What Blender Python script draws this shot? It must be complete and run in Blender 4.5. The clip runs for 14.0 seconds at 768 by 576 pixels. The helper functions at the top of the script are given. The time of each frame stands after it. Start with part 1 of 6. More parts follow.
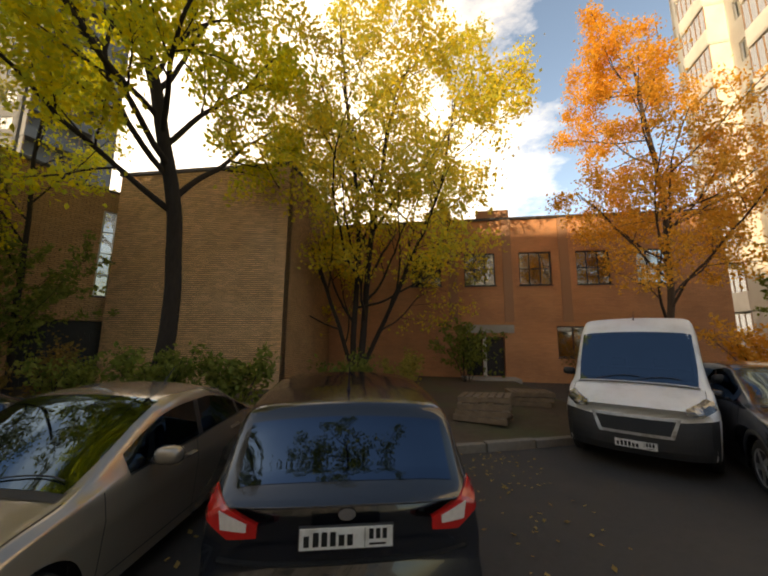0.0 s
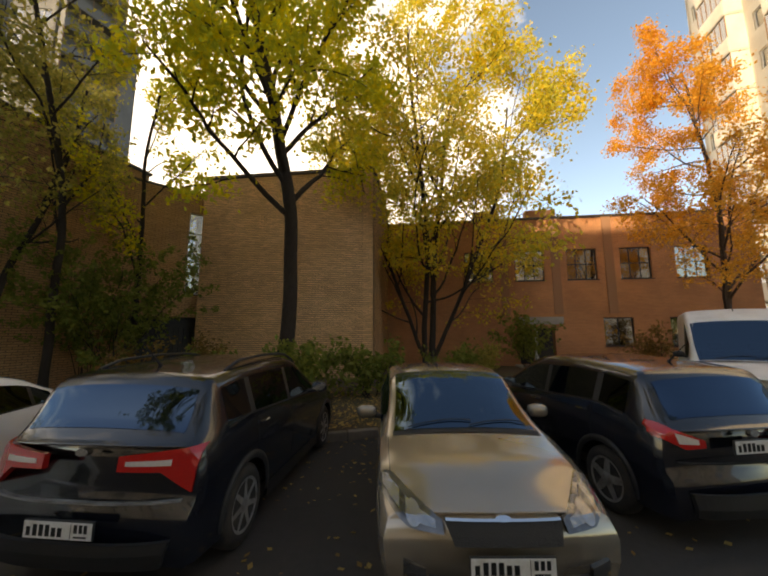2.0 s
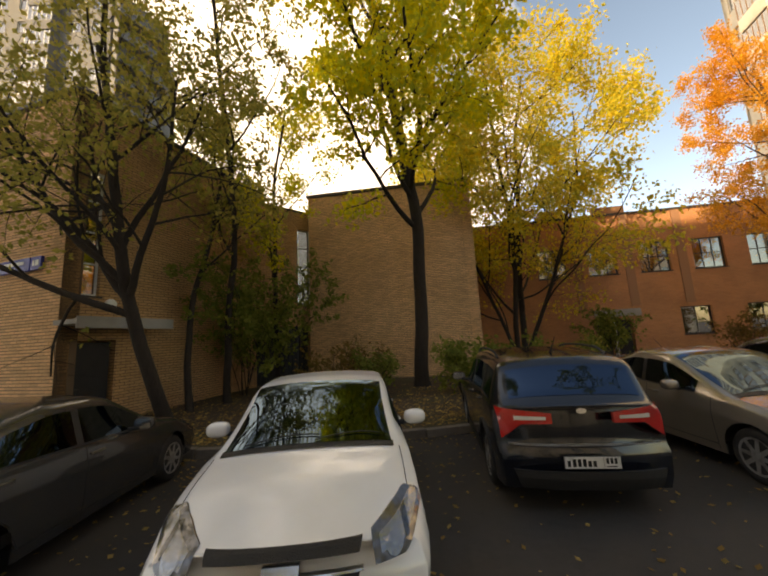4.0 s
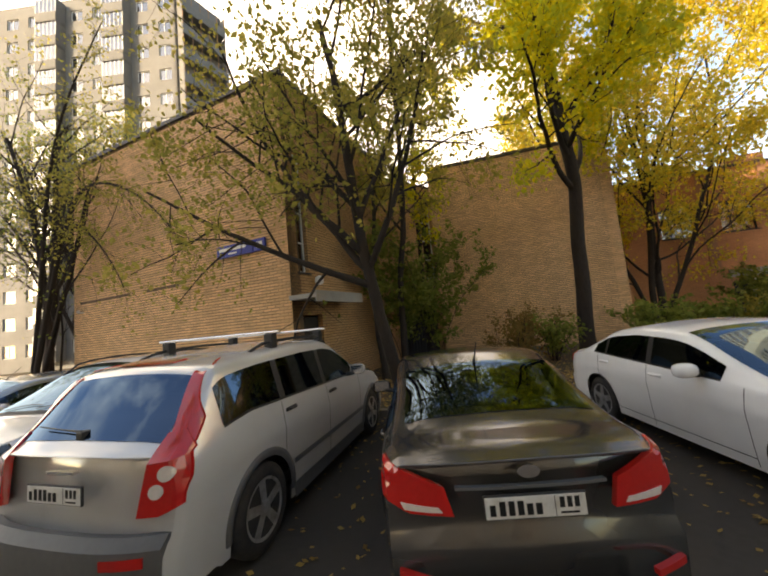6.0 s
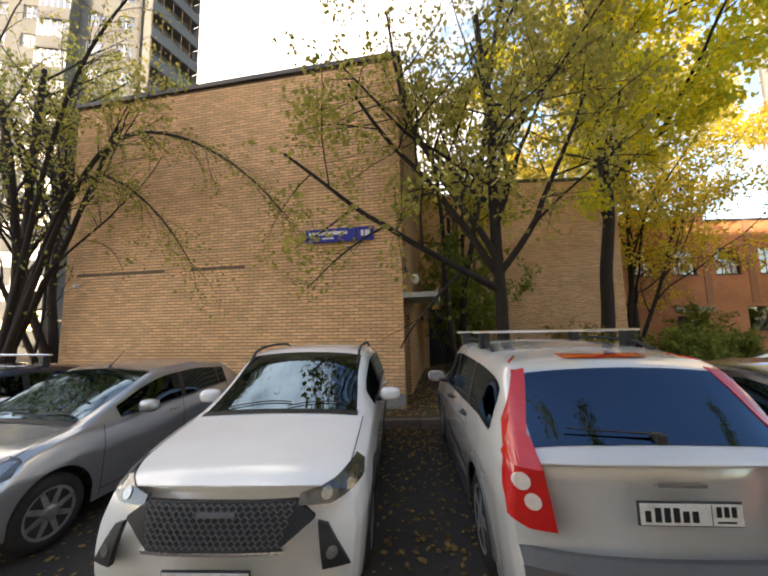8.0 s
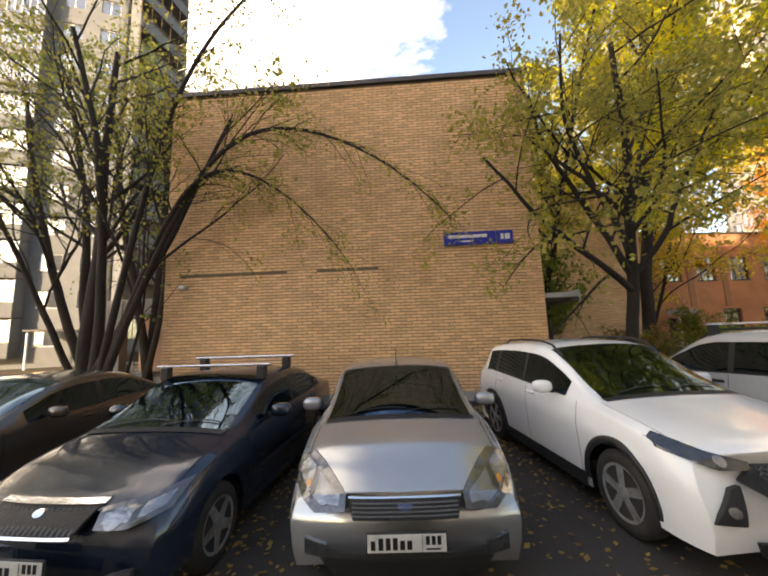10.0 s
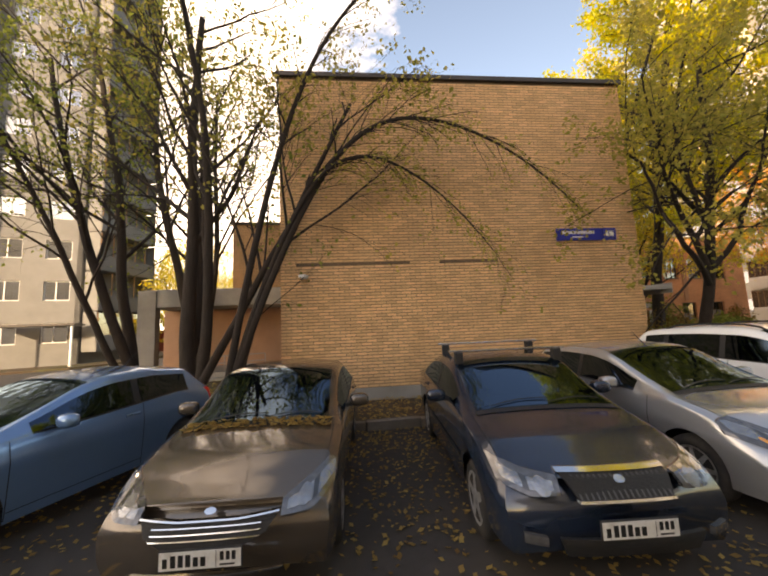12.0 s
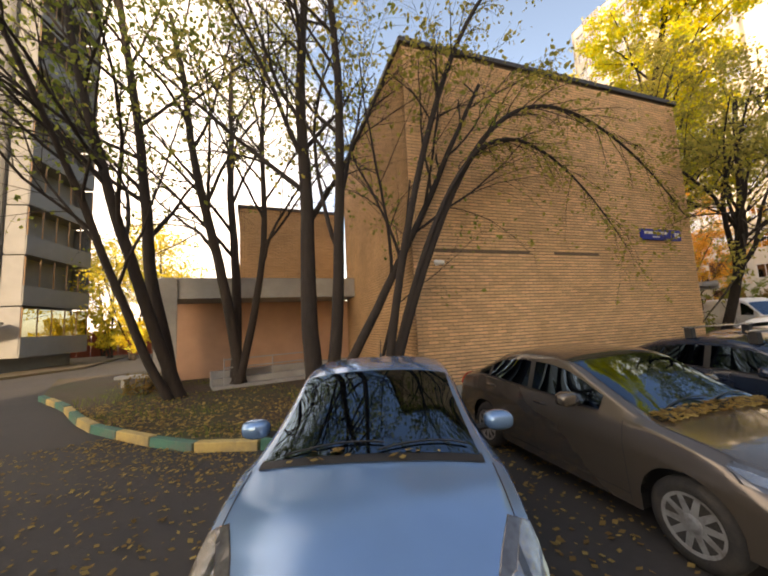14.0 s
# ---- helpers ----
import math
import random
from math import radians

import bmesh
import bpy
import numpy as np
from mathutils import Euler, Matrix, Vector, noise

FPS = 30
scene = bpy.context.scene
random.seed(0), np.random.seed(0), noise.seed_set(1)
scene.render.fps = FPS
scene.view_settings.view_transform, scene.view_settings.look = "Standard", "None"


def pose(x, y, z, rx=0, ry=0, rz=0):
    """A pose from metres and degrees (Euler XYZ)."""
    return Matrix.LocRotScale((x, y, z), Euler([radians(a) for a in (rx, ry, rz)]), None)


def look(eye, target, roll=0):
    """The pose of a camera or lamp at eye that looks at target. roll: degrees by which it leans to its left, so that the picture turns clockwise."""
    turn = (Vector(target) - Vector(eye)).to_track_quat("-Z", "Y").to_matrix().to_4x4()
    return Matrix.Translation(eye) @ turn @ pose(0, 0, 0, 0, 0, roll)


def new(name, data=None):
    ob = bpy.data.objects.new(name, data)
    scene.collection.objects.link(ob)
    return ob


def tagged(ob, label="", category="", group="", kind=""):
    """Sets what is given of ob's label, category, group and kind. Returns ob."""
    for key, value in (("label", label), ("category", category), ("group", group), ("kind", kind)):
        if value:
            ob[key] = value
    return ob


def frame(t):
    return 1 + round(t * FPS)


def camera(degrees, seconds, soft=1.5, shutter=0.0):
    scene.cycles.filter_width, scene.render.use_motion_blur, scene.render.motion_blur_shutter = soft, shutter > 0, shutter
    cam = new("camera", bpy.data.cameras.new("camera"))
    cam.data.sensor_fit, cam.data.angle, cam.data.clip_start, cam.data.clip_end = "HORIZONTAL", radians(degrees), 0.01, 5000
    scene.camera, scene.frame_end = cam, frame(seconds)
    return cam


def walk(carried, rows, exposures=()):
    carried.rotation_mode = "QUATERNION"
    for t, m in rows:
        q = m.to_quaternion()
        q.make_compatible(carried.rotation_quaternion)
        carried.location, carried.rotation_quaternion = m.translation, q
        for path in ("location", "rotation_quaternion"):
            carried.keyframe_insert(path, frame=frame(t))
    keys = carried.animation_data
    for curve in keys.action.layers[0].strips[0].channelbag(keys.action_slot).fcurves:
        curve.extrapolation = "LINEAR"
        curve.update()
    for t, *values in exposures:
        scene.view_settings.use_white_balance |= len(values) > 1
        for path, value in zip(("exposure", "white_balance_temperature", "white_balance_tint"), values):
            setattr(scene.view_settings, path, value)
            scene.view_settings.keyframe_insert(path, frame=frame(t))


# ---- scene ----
cam = camera(98.0, 14.0, soft=2.1)
PATH = [
    (0, (0.753, -0.377, 1.957), (0.484, 4.556, 2.726), 0.54),
    (0.5, (-0.130, -0.676, 1.933), (-0.232, 4.264, 2.698), 2.98),
    (1, (-1.007, -0.982, 1.922), (-1.083, 3.959, 2.682), 2.17),
    (1.5, (-1.902, -1.275, 1.898), (-2.021, 3.670, 2.629), 0.65),
    (2, (-2.823, -1.573, 1.879), (-2.950, 3.379, 2.560), -0.21),
    (4.5, (-7.959, -2.951, 1.884), (-8.272, 1.983, 2.628), -4.51),
    (5, (-9.043, -3.064, 1.815), (-9.428, 1.872, 2.516), -6.07),
    (5.5, (-10.174, -3.145, 1.843), (-10.754, 1.794, 2.362), -5.77),
    (6, (-11.263, -3.221, 1.844), (-12.028, 1.696, 2.332), -5.54),
    (6.5, (-12.314, -3.262, 1.813), (-12.902, 1.674, 2.355), -6.27),
    (7, (-13.475, -3.250, 1.859), (-13.801, 1.689, 2.561), -5.98),
    (7.5, (-14.641, -3.144, 1.887), (-14.715, 1.806, 2.588), -1.61),
    (8, (-15.646, -3.062, 1.925), (-15.340, 1.897, 2.486), -1.12),
    (8.5, (-16.722, -3.041, 1.917), (-16.315, 1.910, 2.487), -0.39),
    (9, (-17.907, -2.886, 1.876), (-17.257, 2.027, 2.543), -0.78),
    (11.5, (-23.126, -2.151, 1.868), (-21.804, 2.635, 2.460), -2.68),
    (12, (-24.297, -1.716, 1.901), (-22.652, 2.973, 2.455), -2.46),
    (12.5, (-25.443, -1.267, 1.946), (-23.530, 3.322, 2.473), -2.54),
    (13, (-26.480, -0.745, 1.906), (-24.411, 3.770, 2.485), -3.44),
    (13.5, (-27.499, -0.124, 1.917), (-25.194, 4.282, 2.445), -4.12),
    (14, (-28.469, 0.921, 1.852), (-25.818, 5.126, 2.385), -2.72),
]
walk(cam, [(t, look(eye, target, roll)) for t, eye, target, roll in PATH],
     exposures=[(0.0, 0.1, 9400, 10), (2.2, 0.08, 9400, 10), (4.3, 0.25, 10600, 12), (7.0, 0.95, 8400, 11), (9.2, 0.95, 8000, 11), (11.5, 0.68, 10200, 17), (14.0, 0.66, 9600, 16)])


# ---------------------------------------------------------------- world, sun
world = bpy.data.worlds.new("world")
scene.world = world
world.use_nodes = True
wn, wl = world.node_tree.nodes, world.node_tree.links
wn.clear()
w_out = wn.new("ShaderNodeOutputWorld")
w_bg = wn.new("ShaderNodeBackground")
w_sky = wn.new("ShaderNodeTexSky")
w_sky.sky_type = "NISHITA"
w_sky.sun_disc = False
SUN_ELEV, SUN_AZ = radians(18), radians(215)
w_sky.sun_elevation, w_sky.sun_rotation = SUN_ELEV, SUN_AZ
w_tc = wn.new("ShaderNodeTexCoord")
w_map = wn.new("ShaderNodeMapping")
w_map.inputs["Scale"].default_value = (1.0, 1.0, 2.2)
w_noise = wn.new("ShaderNodeTexNoise")
w_noise.inputs["Scale"].default_value = 2.1
w_noise.inputs["Detail"].default_value = 7
w_noise.inputs["Roughness"].default_value = 0.62
w_ramp = wn.new("ShaderNodeValToRGB")
w_ramp.color_ramp.elements[0].position, w_ramp.color_ramp.elements[1].position = 0.36, 0.58
w_mix = wn.new("ShaderNodeMixRGB")
w_mix.inputs["Color2"].default_value = (13.0, 12.8, 13.2, 1)
wl.new(w_tc.outputs["Generated"], w_map.inputs["Vector"])
wl.new(w_map.outputs["Vector"], w_noise.inputs["Vector"])
w_dot = wn.new("ShaderNodeVectorMath")
w_dot.operation = "DOT_PRODUCT"
w_dot.inputs[1].default_value = (-0.56, 0.82, 0.05)
wl.new(w_tc.outputs["Generated"], w_dot.inputs[0])
w_bank = wn.new("ShaderNodeMapRange")
w_bank.inputs["From Min"].default_value, w_bank.inputs["From Max"].default_value = 0.0, 0.92
w_bank.inputs["To Min"].default_value, w_bank.inputs["To Max"].default_value = -0.46, 0.24
wl.new(w_dot.outputs["Value"], w_bank.inputs["Value"])
w_add = wn.new("ShaderNodeMath")
w_add.operation = "ADD"
wl.new(w_noise.outputs["Fac"], w_add.inputs[0])
wl.new(w_bank.outputs["Result"], w_add.inputs[1])
wl.new(w_add.outputs[0], w_ramp.inputs["Fac"])
wl.new(w_ramp.outputs["Color"], w_mix.inputs["Fac"])
w_gain = wn.new("ShaderNodeMixRGB")
w_gain.blend_type = "MULTIPLY"
w_gain.inputs["Fac"].default_value = 1.0
w_gain.inputs["Color2"].default_value = (1.7, 1.8, 2.0, 1)
wl.new(w_sky.outputs["Color"], w_gain.inputs["Color1"])
wl.new(w_gain.outputs["Color"], w_mix.inputs["Color1"])
wl.new(w_mix.outputs["Color"], w_bg.inputs["Color"])
wl.new(w_bg.outputs["Background"], w_out.inputs["Surface"])
w_bg.inputs["Strength"].default_value = 0.15

sun_data = bpy.data.lights.new("sun", "SUN")
sun_data.energy, sun_data.angle, sun_data.color = 5.0, radians(0.6), (1.0, 0.9, 0.76)
sun = new("sun", sun_data)
_sd = Vector((math.sin(SUN_AZ) * math.cos(SUN_ELEV), math.cos(SUN_AZ) * math.cos(SUN_ELEV), math.sin(SUN_ELEV)))
sun.matrix_world = look(_sd * 60, (0, 0, 0))

# ---------------------------------------------------------------- materials
MATS = {}


def mat(name, color, rough=0.7, metal=0.0, var=0.25, scale=6.0, bump=0.0, bump_scale=60.0, coat=0.0, dirt=None, dirt_scale=1.3,
        spec=0.5, rand=0.0, color2=None, stretch=None):
    """A principled material with colour variation at two scales, optional dirt patches and fine relief."""
    if name in MATS:
        return MATS[name]
    m = bpy.data.materials.new(name)
    m.use_nodes = True
    n, l = m.node_tree.nodes, m.node_tree.links
    b = n["Principled BSDF"]
    b.inputs["Metallic"].default_value = metal
    b.inputs["Roughness"].default_value = rough
    b.inputs["Specular IOR Level"].default_value = spec
    b.inputs["Coat Weight"].default_value = coat
    b.inputs["Coat Roughness"].default_value = 0.04
    tc = n.new("ShaderNodeTexCoord")
    vec = tc.outputs["Object"]
    if stretch:
        mp = n.new("ShaderNodeMapping")
        mp.inputs["Scale"].default_value = stretch
        l.new(vec, mp.inputs["Vector"])
        vec = mp.outputs["Vector"]
    n1 = n.new("ShaderNodeTexNoise")
    n1.inputs["Scale"].default_value = scale
    n1.inputs["Detail"].default_value = 6
    l.new(vec, n1.inputs["Vector"])
    mix = n.new("ShaderNodeMixRGB")
    c = Vector(color)
    mix.inputs["Color1"].default_value = (*(c * (1 - var)), 1)
    mix.inputs["Color2"].default_value = (*(Vector(color2) if color2 else c * (1 + var)), 1)
    l.new(n1.outputs["Fac"], mix.inputs["Fac"])
    out = mix.outputs["Color"]
    if dirt:
        n2 = n.new("ShaderNodeTexNoise")
        n2.inputs["Scale"].default_value = dirt_scale
        n2.inputs["Detail"].default_value = 8
        n2.inputs["Roughness"].default_value = 0.65
        l.new(tc.outputs["Object"], n2.inputs["Vector"])
        rp = n.new("ShaderNodeValToRGB")
        rp.color_ramp.elements[0].position, rp.color_ramp.elements[1].position = 0.45, 0.75
        l.new(n2.outputs["Fac"], rp.inputs["Fac"])
        m2 = n.new("ShaderNodeMixRGB")
        m2.inputs["Color2"].default_value = (*dirt, 1)
        l.new(rp.outputs["Color"], m2.inputs["Fac"])
        l.new(out, m2.inputs["Color1"])
        out = m2.outputs["Color"]
    if rand:
        oi = n.new("ShaderNodeObjectInfo")
        ge = n.new("ShaderNodeNewGeometry")
        ad = n.new("ShaderNodeMath")
        ad.operation = "ADD"
        l.new(oi.outputs["Random"], ad.inputs[0])
        l.new(ge.outputs["Random Per Island"], ad.inputs[1])
        fr = n.new("ShaderNodeMath")
        fr.operation = "FRACT"
        l.new(ad.outputs[0], fr.inputs[0])
        mr = n.new("ShaderNodeMapRange")
        mr.inputs["To Min"].default_value, mr.inputs["To Max"].default_value = 1 - rand, 1 + rand
        l.new(fr.outputs[0], mr.inputs["Value"])
        hv = n.new("ShaderNodeHueSaturation")
        l.new(mr.outputs["Result"], hv.inputs["Value"])
        l.new(out, hv.inputs["Color"])
        out = hv.outputs["Color"]
    l.new(out, b.inputs["Base Color"])
    if bump:
        n3 = n.new("ShaderNodeTexNoise")
        n3.inputs["Scale"].default_value = bump_scale
        n3.inputs["Detail"].default_value = 5
        l.new(vec, n3.inputs["Vector"])
        bp = n.new("ShaderNodeBump")
        bp.inputs["Strength"].default_value = bump
        bp.inputs["Distance"].default_value = 0.02
        l.new(n3.outputs["Fac"], bp.inputs["Height"])
        l.new(bp.outputs["Normal"], b.inputs["Normal"])
    MATS[name] = m
    return m


def brick_mat(name, c1, c2, mortar, bw=0.26, bh=0.077, joint=0.012):
    """Brickwork for walls that stay far off; u runs along the wall, v up it."""
    m = bpy.data.materials.new(name)
    m.use_nodes = True
    n, l = m.node_tree.nodes, m.node_tree.links
    b = n["Principled BSDF"]
    b.inputs["Roughness"].default_value = 0.85
    uv = n.new("ShaderNodeUVMap")
    br = n.new("ShaderNodeTexBrick")
    br.inputs["Scale"].default_value = 1.0
    br.inputs["Brick Width"].default_value = bw
    br.inputs["Row Height"].default_value = bh
    br.inputs["Mortar Size"].default_value = joint / 2
    br.inputs["Mortar Smooth"].default_value = 0.2
    br.inputs["Color1"].default_value = (*c1, 1)
    br.inputs["Color2"].default_value = (*c2, 1)
    br.inputs["Mortar"].default_value = (*mortar, 1)
    l.new(uv.outputs["UV"], br.inputs["Vector"])
    nz = n.new("ShaderNodeTexNoise")
    nz.inputs["Scale"].default_value = 0.8
    nz.inputs["Detail"].default_value = 8
    l.new(uv.outputs["UV"], nz.inputs["Vector"])
    mr = n.new("ShaderNodeMapRange")
    mr.inputs["To Min"].default_value, mr.inputs["To Max"].default_value = 0.6, 1.35
    l.new(nz.outputs["Fac"], mr.inputs["Value"])
    hv = n.new("ShaderNodeHueSaturation")
    l.new(mr.outputs["Result"], hv.inputs["Value"])
    l.new(br.outputs["Color"], hv.inputs["Color"])
    l.new(hv.outputs["Color"], b.inputs["Base Color"])
    bp = n.new("ShaderNodeBump")
    bp.inputs["Strength"].default_value = 0.7
    bp.inputs["Distance"].default_value = 0.01
    bp.invert = True
    l.new(br.outputs["Fac"], bp.inputs["Height"])
    l.new(bp.outputs["Normal"], b.inputs["Normal"])
    MATS[name] = m
    return m


def glass_mat(name, tint, gloss=0.12, sheen=(1, 1, 1)):
    """Thin glazing: what lies behind shows through a tint, with a sharp reflection on top, coloured by sheen."""
    m = bpy.data.materials.new(name)
    m.use_nodes = True
    n, l = m.node_tree.nodes, m.node_tree.links
    n.clear()
    out = n.new("ShaderNodeOutputMaterial")
    tr = n.new("ShaderNodeBsdfTransparent")
    tr.inputs["Color"].default_value = (*tint, 1)
    gl = n.new("ShaderNodeBsdfGlossy")
    gl.inputs["Roughness"].default_value = 0.02
    gl.inputs["Color"].default_value = (*sheen, 1)
    fr = n.new("ShaderNodeFresnel")
    fr.inputs["IOR"].default_value = 1.52
    mr = n.new("ShaderNodeMapRange")
    mr.inputs["From Max"].default_value = 1.0
    mr.inputs["To Min"].default_value, mr.inputs["To Max"].default_value = gloss, 1.0
    mx = n.new("ShaderNodeMixShader")
    l.new(fr.outputs[0], mr.inputs["Value"])
    l.new(mr.outputs["Result"], mx.inputs["Fac"])
    l.new(tr.outputs[0], mx.inputs[1])
    l.new(gl.outputs[0], mx.inputs[2])
    l.new(mx.outputs[0], out.inputs["Surface"])
    MATS[name] = m
    return m


M_ASPHALT = mat("asphalt", (0.05, 0.044, 0.041), 0.82, var=0.35, scale=14, bump=0.5, bump_scale=160, dirt=(0.07, 0.058, 0.048), dirt_scale=0.6)
M_SOIL = mat("soil", (0.085, 0.055, 0.032), 0.95, var=0.5, scale=5, bump=0.9, bump_scale=40, dirt=(0.07, 0.08, 0.025), dirt_scale=0.45)
M_KERB = mat("kerb_concrete", (0.2, 0.17, 0.14), 0.9, var=0.25, scale=12, bump=0.4, dirt=(0.12, 0.1, 0.075), dirt_scale=2)
M_KERB_G = mat("kerb_green_paint", (0.05, 0.17, 0.12), 0.8, var=0.3, scale=10, bump=0.4, dirt=(0.16, 0.14, 0.11), dirt_scale=3)
M_KERB_Y = mat("kerb_yellow_paint", (0.5, 0.36, 0.13), 0.8, var=0.3, scale=10, bump=0.4, dirt=(0.2, 0.16, 0.1), dirt_scale=3)
M_MORTAR = mat("mortar", (0.17, 0.115, 0.075), 0.95, var=0.3, scale=3, bump=0.4)
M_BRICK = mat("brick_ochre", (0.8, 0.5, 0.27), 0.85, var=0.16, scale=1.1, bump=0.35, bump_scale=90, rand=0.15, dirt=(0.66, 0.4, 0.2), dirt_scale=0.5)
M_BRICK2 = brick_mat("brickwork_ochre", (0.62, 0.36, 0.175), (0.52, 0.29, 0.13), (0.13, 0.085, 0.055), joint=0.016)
M_BRICK3 = brick_mat("brickwork_orange", (0.58, 0.27, 0.13), (0.52, 0.235, 0.11), (0.36, 0.19, 0.11))
M_ROOFTIN = mat("roof_edge_tin", (0.07, 0.06, 0.055), 0.5, metal=0.4, var=0.3, scale=4)
M_FRAME = mat("dark_window_frame", (0.03, 0.03, 0.032), 0.5, var=0.2)
M_WHITEFRAME = mat("white_window_frame", (0.7, 0.7, 0.68), 0.5, var=0.1)
M_DOOR = mat("dark_door", (0.02, 0.018, 0.018), 0.6, var=0.3)
M_CONC = mat("concrete_grey", (0.36, 0.35, 0.33), 0.9, var=0.2, scale=2, bump=0.3, dirt=(0.24, 0.23, 0.21), dirt_scale=0.6)
M_PANEL = mat("tower_panel_grey", (0.17, 0.168, 0.162), 0.85, var=0.15, scale=1.5, dirt=(0.13, 0.128, 0.122), dirt_scale=0.3)
M_CREAM = mat("tower_cream", (0.72, 0.66, 0.56), 0.85, var=0.1, scale=1.0, dirt=(0.58, 0.5, 0.4), dirt_scale=0.3)
M_BALC = mat("balcony_brown", (0.3, 0.17, 0.09), 0.7, var=0.3, scale=2)
M_STUCCO = mat("stage_wall", (0.5, 0.3, 0.2), 0.9, var=0.2, scale=2, bump=0.2)
M_REDFENCE = mat("red_fence", (0.32, 0.07, 0.035), 0.7, var=0.3, scale=2)
M_BARK = mat("bark_dark", (0.034, 0.025, 0.02), 0.95, var=0.5, scale=14, bump=1.0, bump_scale=30, stretch=(1, 1, 0.25))
M_BARK2 = mat("bark_brown", (0.08, 0.05, 0.033), 0.95, var=0.5, scale=14, bump=1.0, bump_scale=30, stretch=(1, 1, 0.25))
M_GLASS_B = glass_mat("window_glass", (0.35, 0.38, 0.4), 0.25)
# near-black colour stands in for the unlit depth of rooms behind windows
M_ROOM_SHADE = mat("room_shade", (0.06, 0.055, 0.05), 0.9, var=0.3, scale=1)
M_BLUE = mat("sign_blue", (0.01, 0.025, 0.3), 0.4, var=0.1)
M_WHITE = mat("white_paint", (0.78, 0.78, 0.76), 0.5, var=0.06)
M_LEAF = {}


def leaf_mat(name, c1, c2, rand=0.35):
    """Leaves vary from leaf to leaf, and let some light through."""
    m = bpy.data.materials.new(name)
    m.use_nodes = True
    n, l = m.node_tree.nodes, m.node_tree.links
    n.clear()
    out = n.new("ShaderNodeOutputMaterial")
    ge = n.new("ShaderNodeNewGeometry")
    mix = n.new("ShaderNodeMixRGB")
    mix.inputs["Color1"].default_value = (*c1, 1)
    mix.inputs["Color2"].default_value = (*c2, 1)
    l.new(ge.outputs["Random Per Island"], mix.inputs["Fac"])
    d = n.new("ShaderNodeBsdfDiffuse")
    t = n.new("ShaderNodeBsdfTranslucent")
    mx = n.new("ShaderNodeMixShader")
    mx.inputs["Fac"].default_value = 0.5
    l.new(mix.outputs["Color"], d.inputs["Color"])
    l.new(mix.outputs["Color"], t.inputs["Color"])
    l.new(d.outputs[0], mx.inputs[1])
    l.new(t.outputs[0], mx.inputs[2])
    l.new(mx.outputs[0], out.inputs["Surface"])
    M_LEAF[name] = m
    return m


L_YELLOW = leaf_mat("leaves_yellow", (0.85, 0.68, 0.05), (0.5, 0.55, 0.07))
L_GOLD = leaf_mat("leaves_gold", (0.9, 0.65, 0.08), (0.58, 0.56, 0.1))
L_ORANGE = leaf_mat("leaves_orange", (0.9, 0.52, 0.1), (0.78, 0.36, 0.05))
L_GREEN = leaf_mat("leaves_green", (0.14, 0.19, 0.04), (0.3, 0.32, 0.08))
L_OLIVE = leaf_mat("leaves_olive", (0.52, 0.42, 0.11), (0.28, 0.28, 0.07))
L_BROWN = leaf_mat("leaves_brown", (0.3, 0.17, 0.06), (0.2, 0.16, 0.05))
L_LITTER = leaf_mat("fallen_leaves", (0.6, 0.42, 0.15), (0.28, 0.17, 0.07))

# ---------------------------------------------------------------- mesh helpers


def part(name, bm, material, parent=None, label="", smooth=False):
    """Links a bmesh as one mesh object, under a thing or a part."""
    me = bpy.data.meshes.new(name)
    bmesh.ops.recalc_face_normals(bm, faces=bm.faces)
    bm.to_mesh(me)
    bm.free()
    if material:
        me.materials.append(material)
    if smooth:
        for p in me.polygons:
            p.use_smooth = True
    ob = new(name, me)
    if parent:
        ob.parent = parent
    if label:
        tagged(ob, label)
    return ob


def share(name, me, m, parent):
    ob = new(name, me)
    ob.parent = parent
    ob.matrix_basis = m
    return ob


def add_box(bm, x0, x1, y0, y1, z0, z1, bevel=0.0, m=None):
    b = bmesh.new() if bevel else bm
    vs = [b.verts.new(p) for p in ((x0, y0, z0), (x1, y0, z0), (x1, y1, z0), (x0, y1, z0), (x0, y0, z1), (x1, y0, z1), (x1, y1, z1), (x0, y1, z1))]
    for f in ((0, 3, 2, 1), (4, 5, 6, 7), (0, 1, 5, 4), (1, 2, 6, 5), (2, 3, 7, 6), (3, 0, 4, 7)):
        b.faces.new([vs[i] for i in f])
    if bevel:
        bmesh.ops.bevel(b, geom=list(b.edges), offset=bevel, segments=2, affect="EDGES", profile=0.5)
        merge(bm, b, m)
        b.free()
    elif m is not None:
        for v in vs:
            v.co = m @ v.co
    return bm


def merge(bm, other, m=None):
    vmap = {}
    for v in other.verts:
        vmap[v] = bm.verts.new(m @ v.co if m is not None else v.co)
    for f in other.faces:
        try:
            bm.faces.new([vmap[v] for v in f.verts])
        except ValueError:
            pass


def box(x0, x1, y0, y1, z0, z1, bevel=0.0):
    return add_box(bmesh.new(), x0, x1, y0, y1, z0, z1, bevel)


